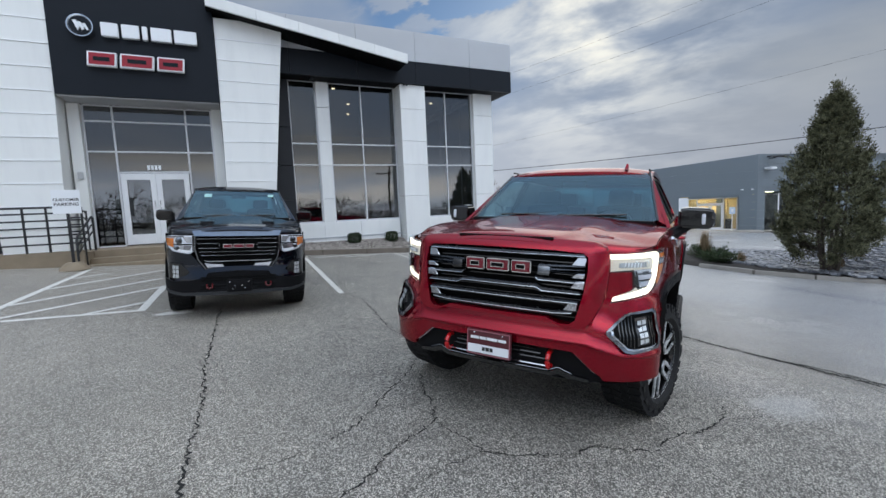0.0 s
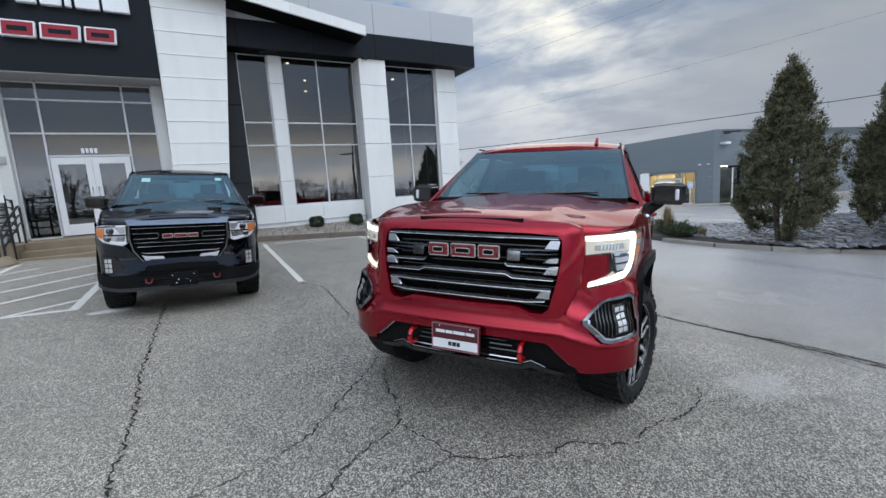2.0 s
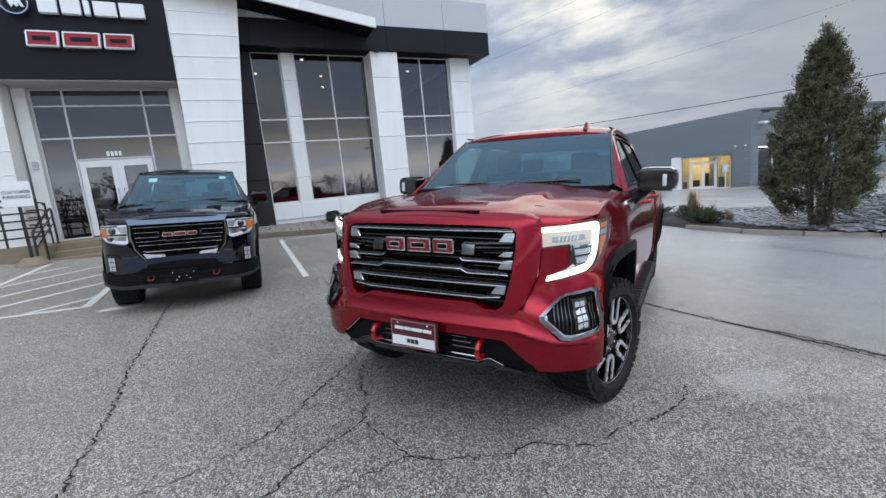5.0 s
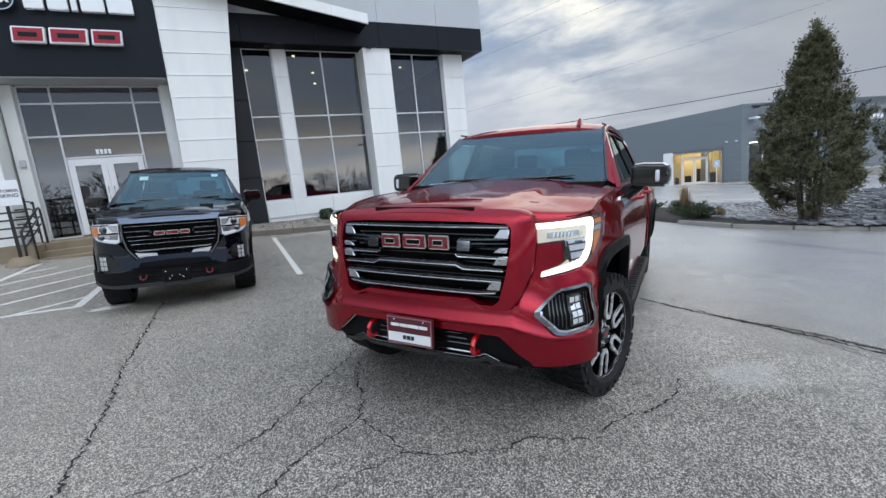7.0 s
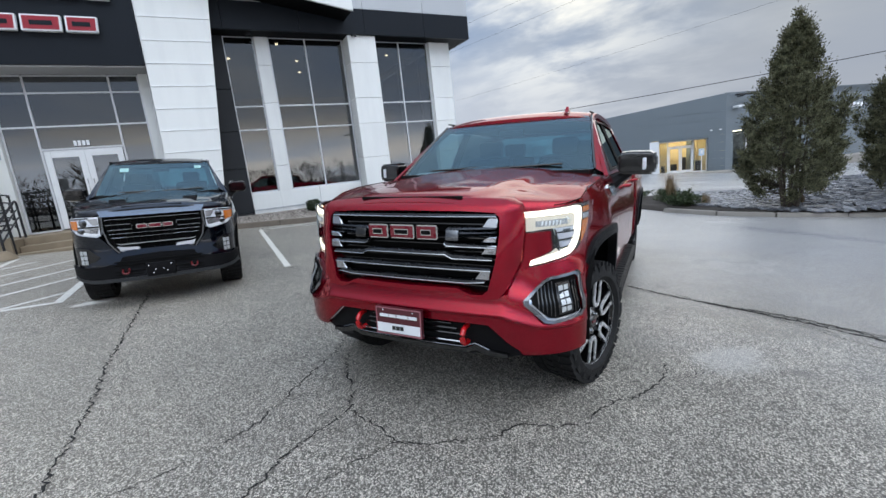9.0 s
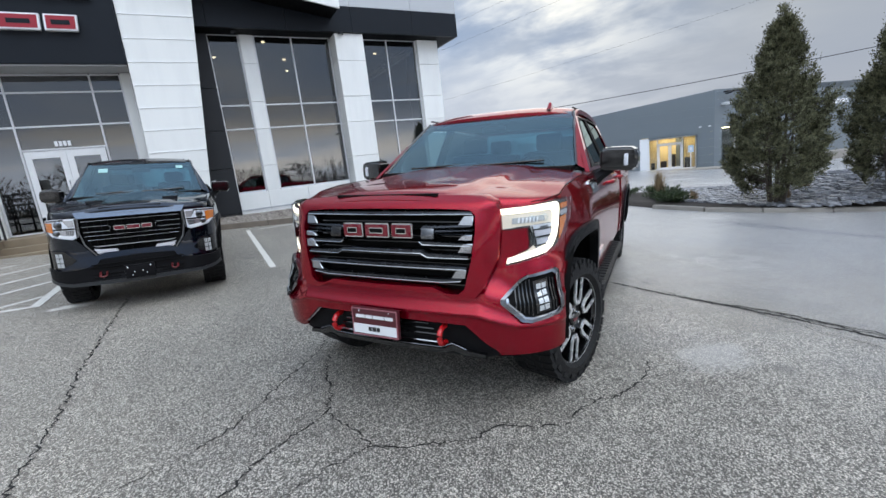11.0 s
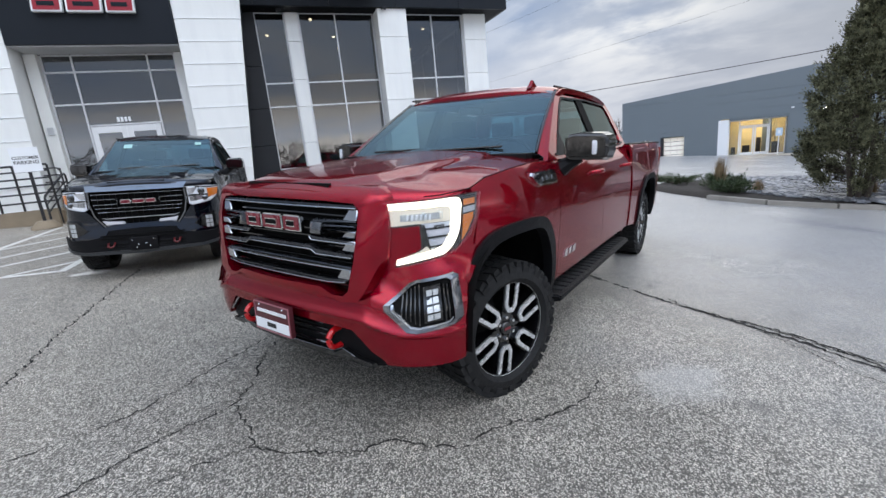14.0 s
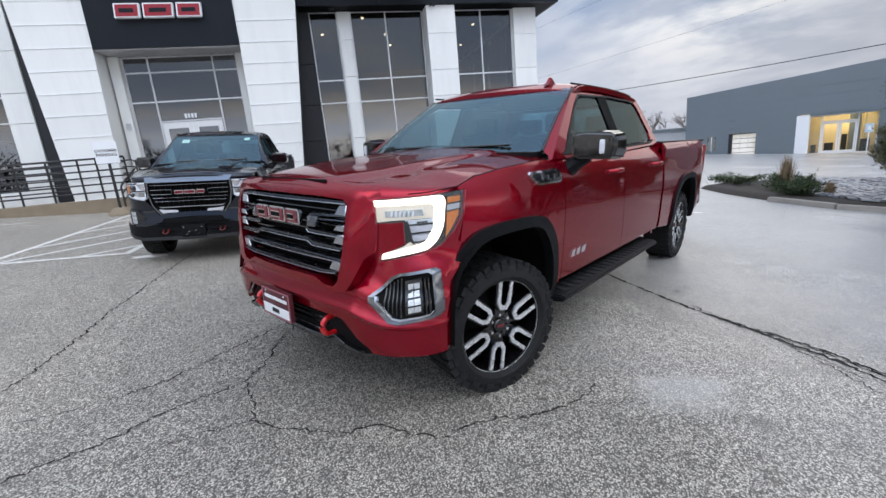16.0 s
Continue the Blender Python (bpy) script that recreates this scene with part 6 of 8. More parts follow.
        lens("ribbed_block", [(0.735, 1.150), (0.93, 1.158), (0.935, 1.128), (0.735, 1.120)], M_LEDDIM, 0.012, "ribbed clear block")
        for k in range(6):
            u = 0.765 + 0.022 * k
            lens("rib", [(u, 1.126), (u + 0.010, 1.126), (u + 0.014, 1.150), (u + 0.004, 1.150)], M_SIGNW, 0.016)
        lens("lower_reflector", [(0.838, 1.108), (0.99, 1.112), (0.968, 1.04), (0.925, 1.0), (0.885, 0.985), (0.87, 1.03)], M_LAMPCAP, 0.008, "pale reflector")
        lens("low_reflector", [(0.715, 0.944), (0.912, 0.988), (0.88, 0.982), (0.86, 1.002), (0.82, 0.978)], M_REFLGLOW, 0.009, "silver reflector")
        lens("divider", [(0.862, 1.078), (0.985, 1.084), (0.984, 1.058), (0.90, 1.050), (0.872, 1.052)], M_SILVER, 0.016, "bright reflector shelf")
        lens("divider", [(0.875, 1.034), (0.965, 1.042), (0.952, 1.014), (0.90, 1.006), (0.875, 1.010)], M_SILVER, 0.016, "bright reflector shelf")
        lens("projector_bowl", [(0.90, 1.100), (0.955, 1.103), (0.95, 1.080), (0.905, 1.078)], M_BEZEL, 0.015)
        for line in ([(0.850, 1.088), (0.985, 1.094), (0.985, 1.087), (0.850, 1.081)], [(0.868, 1.048), (0.975, 1.054), (0.972, 1.046), (0.868, 1.040)], [(0.876, 1.004), (0.945, 1.010), (0.938, 1.002), (0.878, 0.997)], [(0.842, 1.104), (0.852, 1.104), (0.880, 1.0), (0.868, 0.998)]):
            lens("cavity_edge", line, M_GLOSS, 0.018, "dark edge of the reflector")
        lens("amber_lens", [(1.064, 1.135), (1.132, 1.142), (1.128, 1.115), (1.085, 1.050), (1.052, 1.015), (1.060, 1.07)], M_AMBER, 0.010, "amber side lens")
        lens("amber_lens", [(1.068, 1.206), (1.142, 1.210), (1.140, 1.184), (1.068, 1.178)], M_AMBER, 0.010, "amber side lens")
        lens("side_strip", [(1.064, 1.170), (1.140, 1.176), (1.138, 1.150), (1.062, 1.143)], M_REFL, 0.012)
        for cx, cz in ((0.85, 1.14), (0.93, 1.145), (0.89, 1.02)):
            p = Vector(on_nose(s * cx, cz, 0.006))
            bm = bmesh.new()
            bmesh.ops.create_uvsphere(bm, u_segments=14, v_segments=8, radius=0.024, matrix=Matrix.Translation(p) @ Matrix.Diagonal((1, 0.6, 1, 1)))
            add("projector", bm, M_LENS, "", hl, 60)
        cv = lens("lens_cover", house, M_LENS, 0.024, "clear lens cover")
        cv.visible_shadow = False
        # fog lamp
        def swell(u, z):
            return max(bulge(u, z), 0.028)

        fg = new("fog_lamp")
        fg.parent = t.root
        tagged(fg, "fog lamp in a dark chrome hexagonal bezel")
        outer = [(0.668, 0.748), (0.768, 0.842), (0.80, 0.857), (0.952, 0.878), (0.974, 0.864), (0.976, 0.670), (0.955, 0.650), (0.80, 0.626), (0.758, 0.632), (0.670, 0.724)]
        cx, cz = 0.86, 0.748
        inner = [(cx + (u - cx) * 0.88, cz + (z - cz) * 0.885) for u, z in outer]
        deep = [(cx + (u - cx) * 0.815, cz + (z - cz) * 0.81) for u, z in outer]

        def fog(name, outline, mat, d, lab=""):
            bm = bmesh.new()
            sheet(bm, [(s * u, z) for u, z in outline], us, [0.64, 0.66, 0.68, 0.7, 0.725, 0.75, 0.8, 0.85], lambda u, z: on_nose(u, z, swell(abs(u), z) + d), (0, 0.05, 0))
            return add(name, bm, mat, lab, fg)

        mid = len(outer) // 2
        fog("bezel", outer[:mid + 1] + inner[:mid + 1][::-1], M_DCHROME, 0.020, "dark chrome bezel")
        fog("bezel", outer[mid:] + [outer[0], inner[0]] + inner[mid:][::-1], M_DCHROME, 0.021, "dark chrome bezel")
        fog("bezel_bevel", inner[mid:] + [inner[0], deep[0]] + deep[mid:][::-1], M_BARCHROME, 0.014, "bright inner bevel")
        fog("recess", inner, M_UNDER, 0.003, "black recess")
        for u in (0.735, 0.754, 0.773, 0.792, 0.811, 0.923, 0.940):
            h = min(0.085, 0.045 + (u - 0.735) * 0.55)
            fog("louvre", [(u, 0.738 - h), (u + 0.006, 0.738 - h), (u + 0.006, 0.748 + h), (u, 0.748 + h)], M_GLOSS, 0.008)
        fog("lamp_frame", [(0.832, 0.662), (0.911, 0.676), (0.911, 0.838), (0.832, 0.822)], M_GLOSS, 0.009)
        for k in range(4):
            for j in range(2):
                u0, z0 = 0.846 + 0.028 * j, 0.676 + 0.035 * k + 0.005 * j
                fog("led_cell", [(u0, z0), (u0 + 0.023, z0 + 0.004), (u0 + 0.023, z0 + 0.030), (u0, z0 + 0.026)], M_LEDDIM, 0.013, "clear lamp cell")
    # side details
    for s in (1, -1):
        bm = bmesh.new()
        sheet(bm, [(0.955, 1.262), (0.975, 1.278), (1.29, 1.284), (1.335, 1.268), (1.33, 1.205), (1.30, 1.196), (1.03, 1.200), (0.99, 1.218)], [1.1, 1.2], [1.24], lambda y, z: (s * (side_x(y, z) + 0.014), y, z), (-s * 0.02, 0, 0))
        vn = add("fender_vent", bm, M_CHROME, "chrome-rimmed black fender badge")
        bm = bmesh.new()
        sheet(bm, [(0.985, 1.258), (1.0, 1.267), (1.285, 1.272), (1.318, 1.260), (1.315, 1.214), (1.29, 1.208), (1.04, 1.212), (1.01, 1.226)], [1.1, 1.2], [1.24], lambda y, z: (s * (side_x(y, z) + 0.018), y, z), (-s * 0.01, 0, 0))
        add("vent_face", bm, M_GLOSS, "", vn)
        for a, b in ((1.075, 1.135), (1.150, 1.215), (1.230, 1.285)):
            bm = bmesh.new()
            sheet(bm, [(a, 1.226), (b - 0.008, 1.226), (b, 1.252), (a + 0.008, 1.252)], [], [], lambda y, z: (s * (side_x(y, z) + 0.022), y, z), (-s * 0.01, 0, 0))
            add("vent_badge_bar", bm, M_DCHROME, "", vn)
        for a, b in ((1.50, 1.565), (1.580, 1.645), (1.660, 1.74)):
            bm = bmesh.new()
            sheet(bm, [(a, 0.66), (b - 0.01, 0.66), (b, 0.715), (a + 0.015, 0.705)], [], [], lambda y, z: (s * (side_x(y, z) + 0.008), y, z), (-s * 0.01, 0, 0))
            add("model_badge_bar", bm, M_CHROME, "small chrome badge bar on the door")
        bm = bmesh.new()
        prism(bm, [(0.80, 0.395), (1.025, 0.382), (1.056, 0.398), (1.060, 0.420), (1.036, 0.436), (0.80, 0.442)], 1.25, 3.50, "y")
        for v in bm.verts:
            if v.co.x > 0.9:
                v.co.y += 0.07 if v.co.y < 2 else -0.10
            v.co.x *= s
        bmesh.ops.bevel(bm, geom=bm.edges[:], offset=0.012, segments=2, affect="EDGES")
        rb = add("running_board", bm, M_SATIN, "black running board")
        for k in range(20):
            y = 1.42 + 0.097 * k
            bm = bmesh.new()
            box(bm, min(s * 0.90, s * 1.024), max(s * 0.90, s * 1.024), y, y + 0.070, 0.434, 0.4425, 0.003)
            add("tread_pad", bm, M_RUBBER, "", rb)
        for y in (1.62, 2.45, 3.25):
            bm = bmesh.new()
            box(bm, min(s * 0.70, s * 0.86), max(s * 0.70, s * 0.86), y, y + 0.08, 0.43, 0.49, 0.01)
            add("board_bracket", bm, M_UNDER, "", rb)
    bm = bmesh.new()
    prism(bm, [(2.01, 1.876), (2.18, 1.89), (2.14, 1.902), (2.105, 1.938), (2.085, 1.942), (2.055, 1.898)], -0.018, 0.018, "x")
    for v in bm.verts:
        v.co.x = v.co.x * (0.5 if v.co.z > 1.92 else 1.0) + 0.49
    add("roof_antenna", bm, M_RED, "red fin antenna", smooth=50)


front_red(RT)

# the dark truck
CT = Truck("dark_pickup_truck", "blue-black crew-cab pickup truck parked before the entrance", truck_pose(0.186, 6.22, 90), M_NAVY, (0.872, 0.90, 0.915))
YF_ = 0.84
build_body(CT)
build_wheels(CT, 0.0, blocks=False, back=0.06)
build_mirrors(CT, M_GLOSS, False)


def front_dark(t):
    add = t.add
    us = [0.06 * k for k in range(-22, 23)]
    cover = [(0, 0.68), (0, 0.74), (0.33, 0.74), (0.45, 0.70), (0.60, 0.90), (0.62, 0.915), (0.90, 0.955), (1.05, 1.02), (1.16, 1.19), (1.17, 1.10), (1.135, 0.985), (1.215, 0.955), (1.06, 0.80), (1.02, 0.62), (1.02, 0.40), (0.70, 0.37), (0.62, 0.52), (0.44, 0.60), (0.40, 0.66)]
    bm = bmesh.new()
    sheet(bm, cover, us, [0.45, 0.5, 0.55, 0.6, 0.65, 0.7, 0.75, 0.8, 0.9], lambda u, z: on_nose(u, z, 0.02 + 0.05 * max(0, 1 - abs(z - 0.55) / 0.2) * max(0.2, 1 - max(0, u - 0.7) / 0.4)), lambda c: (-0.02 * c.x, 0.05, 0))
    mirrored(bm)
    add("front_bumper", bm, t.paint, "dark painted bumper cover")
    bm = bmesh.new()
    low = [(0, 0.675), (0.40, 0.655), (0.44, 0.595), (0.62, 0.565), (0.84, 0.555), (1.0, 0.60), (0.985, 0.425), (0.86, 0.385), (0.7, 0.36), (0, 0.345)]
    sheet(bm, low, us, [0.4, 0.5, 0.6], lambda u, z: on_nose(u, z, 0.045 + 0.035 * max((z < 0.45), min(1, max(0, abs(u) - 0.42) / 0.15))), (0, 0.05, 0))
    mirrored(bm)
    lo = add("lower_bumper", bm, M_SATIN, "black lower bumper with intake")
    bm = bmesh.new()
    sheet(bm, [(0, 0.398), (0.70, 0.402), (0.88, 0.428), (0.965, 0.470), (0.985, 0.428), (0.86, 0.386), (0.7, 0.361), (0, 0.346)], us, [], lambda u, z: on_nose(u, z, 0.088), (0, 0.02, 0))
    mirrored(bm)
    add("lower_lip", bm, M_LOWLIP, "grey lower lip", lo)
    for z in (0.60, 0.56, 0.48, 0.44):
        bm = bmesh.new()
        tube(bm, [on_nose(-0.5 + k / 12, z, 0.07) for k in range(13)], 0.008, 6)
        add("intake_bar", bm, M_UNDER, "", lo)
    bm = bmesh.new()
    box(bm, -0.165, 0.165, -0.085, -0.05, 0.39, 0.56, 0.01)
    pb = add("plate_bracket", bm, M_SATIN, "empty black plate bracket")
    for x, z in ((-0.13, 0.53), (0.12, 0.53), (-0.06, 0.47), (0.03, 0.475), (-0.09, 0.43), (0.07, 0.44)):
        bm = bmesh.new()
        bmesh.ops.create_uvsphere(bm, u_segments=8, v_segments=6, radius=0.009, matrix=Matrix.Translation((x, -0.088, z)))
        add("screw", bm, M_CHROME, "", pb, 60)
    for s in (1, -1):
        bm = bmesh.new()
        tube(bm, [(s * 0.39 - 0.035, -0.01, 0.50), (s * 0.39 - 0.032, -0.065, 0.465), (s * 0.39, -0.08, 0.452), (s * 0.39 + 0.032, -0.065, 0.465), (s * 0.39 + 0.035, -0.01, 0.50)], 0.012, 8)
        add("tow_hook", bm, M_HOOKD, "dull red tow hook", smooth=60)
    # grille
    bm = bmesh.new()
    prism(bm, [(-0.55, 1.17), (0.55, 1.17), (0.53, 0.85), (0.42, 0.69), (-0.42, 0.69), (-0.53, 0.85)], 0.09, 0.12, "y")
    gr = add("grille", bm, M_UNDER, "black grille with bright bars")
    frame_ = [(0.57, 1.20), (0.575, 1.0), (0.54, 0.84), (0.42, 0.675), (0, 0.672), (0, 0.687), (0.41, 0.69), (0.522, 0.846), (0.557, 1.0), (0.552, 1.163), (0, 1.165), (0, 1.205)]
    bm = bmesh.new()
    sheet(bm, frame_[::-1], us, [0.8, 0.9, 1.0, 1.1], lambda u, z: on_nose(u, z, 0.014), (0, 0.06, 0))
    mirrored(bm)
    add("grille_frame", bm, M_DCHROME, "dark chrome grille frame", gr)
    bm = bmesh.new()
    sheet(bm, [(0, 1.165), (0.56, 1.165), (0.60, 1.235), (0.30, 1.245), (0, 1.245)], us, [1.2], lambda u, z: on_nose(u, z, 0.055 - 1.15 * (z - 1.165)), (0, 0.05, 0))
    mirrored(bm)
    add("grille_top_bar", bm, M_TOPBAR, "wide dark chrome top bar", gr)

    def bar(points, h):
        bm = bmesh.new()
        h *= 0.75
        prism(bm, [(x, z + h / 2) for x, z in points] + [(x, z - h / 2) for x, z in reversed(points)], 0.025, 0.07, "y")
        bmesh.ops.bevel(bm, geom=bm.edges[:], offset=0.003, segments=1, affect="EDGES")
        add("grille_bar", bm, M_BARCHROME, "bright grille bar", gr)

    bar([(-0.53, 1.125), (0.53, 1.125)], 0.014)
    for s in (1, -1):
        bar([(s * 0.53, 1.06), (s * 0.26, 1.06)], 0.014)
        bar([(s * 0.52, 0.995), (s * 0.26, 0.995)], 0.014)
        bar([(s * 0.26, 1.06), (s * 0.235, 1.028), (s * 0.26, 0.995)], 0.014)
        bm = bmesh.new()
        prism(bm, [(s * 0.20, 0.738), (s * 0.41, 0.738), (s * 0.445, 0.790), (s * 0.38, 0.778), (s * 0.22, 0.768)], 0.0, 0.06, "y")
        add("skid_bracket", bm, M_SILVER, "bright bracket", gr)
    bar([(-0.51, 0.945), (0.51, 0.945)], 0.012)
    bar([(-0.49, 0.895), (0.49, 0.895)], 0.012)
    bar([(-0.45, 0.825), (-0.40, 0.81), (0.40, 0.81), (0.45, 0.825)], 0.016)
    bar([(-0.43, 0.742), (-0.40, 0.722), (0.40, 0.722), (0.43, 0.742)], 0.022)
    for k in range(14):
        bm = bmesh.new()
        box(bm, -0.50 + k * 0.0715, -0.48 + k * 0.0715, 0.072, 0.089, 0.73, 1.14)
        add("grille_slat", bm, M_UNDER, "", gr)
    emblem_blocks(t, gr, ((-0.205, -0.085), (-0.07, 0.075), (0.09, 0.205)), 0.996, 1.050, 0.0, 0.0, False)
    for s in (1, -1):
        hl = new("headlight")
        hl.parent = t.root
        tagged(hl, "clear headlight with amber corner, unlit")

        def lens(name, outline, mat, d, lab=""):
            bm = bmesh.new()
            sheet(bm, [(s * u, z) for u, z in outline], us, [1.0, 1.05, 1.1, 1.15], lambda u, z: on_nose(u, z, d), (0, 0.02, 0))
            return add(name, bm, mat, lab, hl)

        lens("housing", [(0.565, 1.17), (0.85, 1.17), (1.15, 1.15), (1.12, 1.03), (0.95, 0.965), (0.64, 0.92), (0.58, 0.95)], M_LAMPCAP, 0.01, "bright reflector")
        lens("divider", [(0.60, 1.06), (0.88, 1.055), (0.88, 1.04), (0.60, 1.04)], M_GLOSS, 0.016)
        lens("lower_strip", [(0.60, 0.965), (0.66, 0.932), (0.94, 0.978), (0.94, 1.004)], M_SIGNW, 0.016, "white strip")
        lens("amber_lens", [(0.87, 1.13), (1.135, 1.125), (1.115, 1.035), (0.88, 1.01)], M_AMBER, 0.016, "amber corner lens")
        lens("inner_bezel", [(0.60, 1.035), (0.88, 1.038), (0.92, 1.0), (0.70, 0.962), (0.62, 0.965)], M_REFL, 0.013)
        lens("inner_bezel", [(0.60, 1.15), (0.72, 1.15), (0.66, 1.07), (0.60, 1.07)], M_REFL, 0.013)
        lens("upper_bezel", [(0.70, 1.165), (1.13, 1.147), (1.128, 1.132), (0.70, 1.150)], M_GLOSS, 0.015)
        lens("inner_edge", [(0.567, 1.165), (0.592, 1.165), (0.597, 0.945), (0.582, 0.953)], M_GLOSS, 0.015)
        for k in range(4):
            lens("reflector_rib", [(0.615 + 0.022 * k, 1.03), (0.622 + 0.022 * k, 1.03), (0.637 + 0.022 * k, 0.972), (0.630 + 0.022 * k, 0.972)], M_GLOSS, 0.016)
        for cx, cz in ((0.76, 1.10), (0.80, 1.005)):
            p = Vector(on_nose(s * cx, cz, 0.004))
            bm = bmesh.new()
            bmesh.ops.create_uvsphere(bm, u_segments=16, v_segments=8, radius=0.064, matrix=Matrix.Translation(p) @ Matrix.Diagonal((1, 0.28, 0.85 if cz > 1.05 else 0.6, 1)))
            add("projector_ring", bm, M_DCHROME, "dark chrome ring", hl, 60)
            p = Vector(on_nose(s * cx, cz, 0.0))
            bm = bmesh.new()
            bmesh.ops.create_uvsphere(bm, u_segments=14, v_segments=8, radius=0.042, matrix=Matrix.Translation(p) @ Matrix.Diagonal((1, 0.62, 1 if cz > 1.05 else 0.7, 1)))
            add("projector", bm, M_GLOSS, "dark projector", hl, 60)
        fg = new("fog_lamp")
        fg.parent = t.root
        bm = bmesh.new()
        sheet(bm, [(s * u, z) for u, z in ((0.63, 0.68), (0.74, 0.79), (0.93, 0.80), (0.94, 0.60), (0.76, 0.565))], us, [0.65, 0.7, 0.75], lambda u, z: on_nose(u, z, 0.05), (0, 0.05, 0))
        add("bezel", bm, M_GLOSS, "black bezel", fg)
        for k in range(3):
            for j in range(2):
                bm = bmesh.new()
                u0, z0 = 0.765 + 0.052 * j, 0.60 + 0.058 * k
                sheet(bm, [(s * u, z) for u, z in ((u0, z0), (u0 + 0.044, z0), (u0 + 0.044, z0 + 0.049), (u0, z0 + 0.049))], us, [], lambda u, z: on_nose(u, z, 0.058), (0, 0.02, 0))
                add("led_cell", bm, M_LEDDIM, "white lamp cell", fg)
    # hood ridges that catch the light, window stickers, roof rails
    for s in (1, -1):
        bm = bmesh.new()
        box(bm, min(s * 0.34, s * 0.52), max(s * 0.34, s * 0.52), 0.42, 1.14, 1.30, 1.40, 0.012)
        for v in bm.verts:
            if v.co.z > 1.35:
                v.co.z = 1.350 + 0.034 * max(0.0, (v.co.y - 0.42) / 0.72) ** 0.8
        add("hood_ridge", bm, t.paint)
        bm = bmesh.new()
        tube(bm, [(s * 0.62, 2.1, 1.84), (s * 0.62, 2.2, 1.88), (s * 0.62, 3.1, 1.88), (s * 0.62, 3.2, 1.84)], 0.018, 8)
        add("roof_rail", bm, M_SATIN, "black roof rail")
    for x0, x1, v0, v1 in ((-0.55, -0.43, 1.715, 1.775), (0.50, 0.60, 1.74, 1.785)):
        bm = bmesh.new()
        prism(bm, [(x0, v0), (x1, v0), (x1, v1), (x0, v1)], 0.0, 0.003, "y")
        for v in bm.verts:
            v.co.y += 1.26 + 0.72 * (v.co.z - 1.385) / 0.45 - 0.03
        add("window_sticker", bm, M_STICK, "pale paper sticker inside the windscreen")


front_dark(CT)

# ---- planting island with conifers ----
M_SLATE = slab_stone()
M_SOIL = plain("dark_mulch", (0.030, 0.024, 0.019), 0.9, vary=0.5, scale=14.0, bump=0.7, bump_scale=40.0)
M_CONIFER = foliage("conifer_needles", (0.013, 0.016, 0.009), (0.250, 0.250, 0.145), 9.0)
M_JUNIPER = foliage("juniper_needles", (0.018, 0.035, 0.016), (0.085, 0.11, 0.05), 4.0)
M_STRAW = foliage("dry_grass", (0.16, 0.11, 0.06), (0.42, 0.32, 0.20), 4.0)
M_TWIG = plain("bare_twigs", (0.12, 0.095, 0.085), 0.9, vary=0.3)
M_KERBP = plain("pale_kerb_concrete", (0.29, 0.27, 0.24), 0.75, vary=0.3, scale=3.0, bump=0.3)

ISLE = [(12.0, 10.3), (11.55, 9.0), (11.35, 7.6), (11.45, 6.3), (11.95, 5.3), (12.8, 4.35), (14.0, 3.0), (15.6, 1.2), (18.0, -1.0), (24.0, -5.0), (26.0, 0.0), (20.5, 6.3), (16.6, 8.6), (13.6, 10.9)]


def isle_z(x, y):
    rise = max(0.0, min(1.0, (x - 12.7) / 4.5)) * max(0.12, min(1.0, (8.2 - y) / 3.2))
    return ground_z(x, y) + 0.10 + 0.66 * rise


bm = bmesh.new()
cx, cy = 16.0, 4.5
rings = []
for f in (1.0, 0.97, 0.85, 0.65, 0.4, 0.15):
    ring = []
    for k in range(len(ISLE) * 6):
        a, b = ISLE[k // 6], ISLE[(k // 6 + 1) % len(ISLE)]
        t = (k % 6) / 6
        x, y = cx + (a[0] + (b[0] - a[0]) * t - cx) * f, cy + (a[1] + (b[1] - a[1]) * t - cy) * f
        ring.append(bm.verts.new((x, y, (ground_z(x, y) - 0.05 if f == 1.0 else isle_z(x, y)) + (random.uniform(-0.03, 0.03) if f < 0.9 else 0))))
    rings.append(ring)
for a, b in zip(rings, rings[1:]):
    n = len(a)
    for i in range(n):
        bm.faces.new((a[i], a[(i + 1) % n], b[(i + 1) % n], b[i]))
bm.faces.new(rings[-1])
solid("planting_island", bm, M_SOIL, "dark mulch and slate planting island", "planting bed", kind="structure", smooth=60)
ik = tagged(new("kerb"), "pale weathered concrete kerb round the planting island", "kerb", kind="structure")
front = ISLE[2:10]
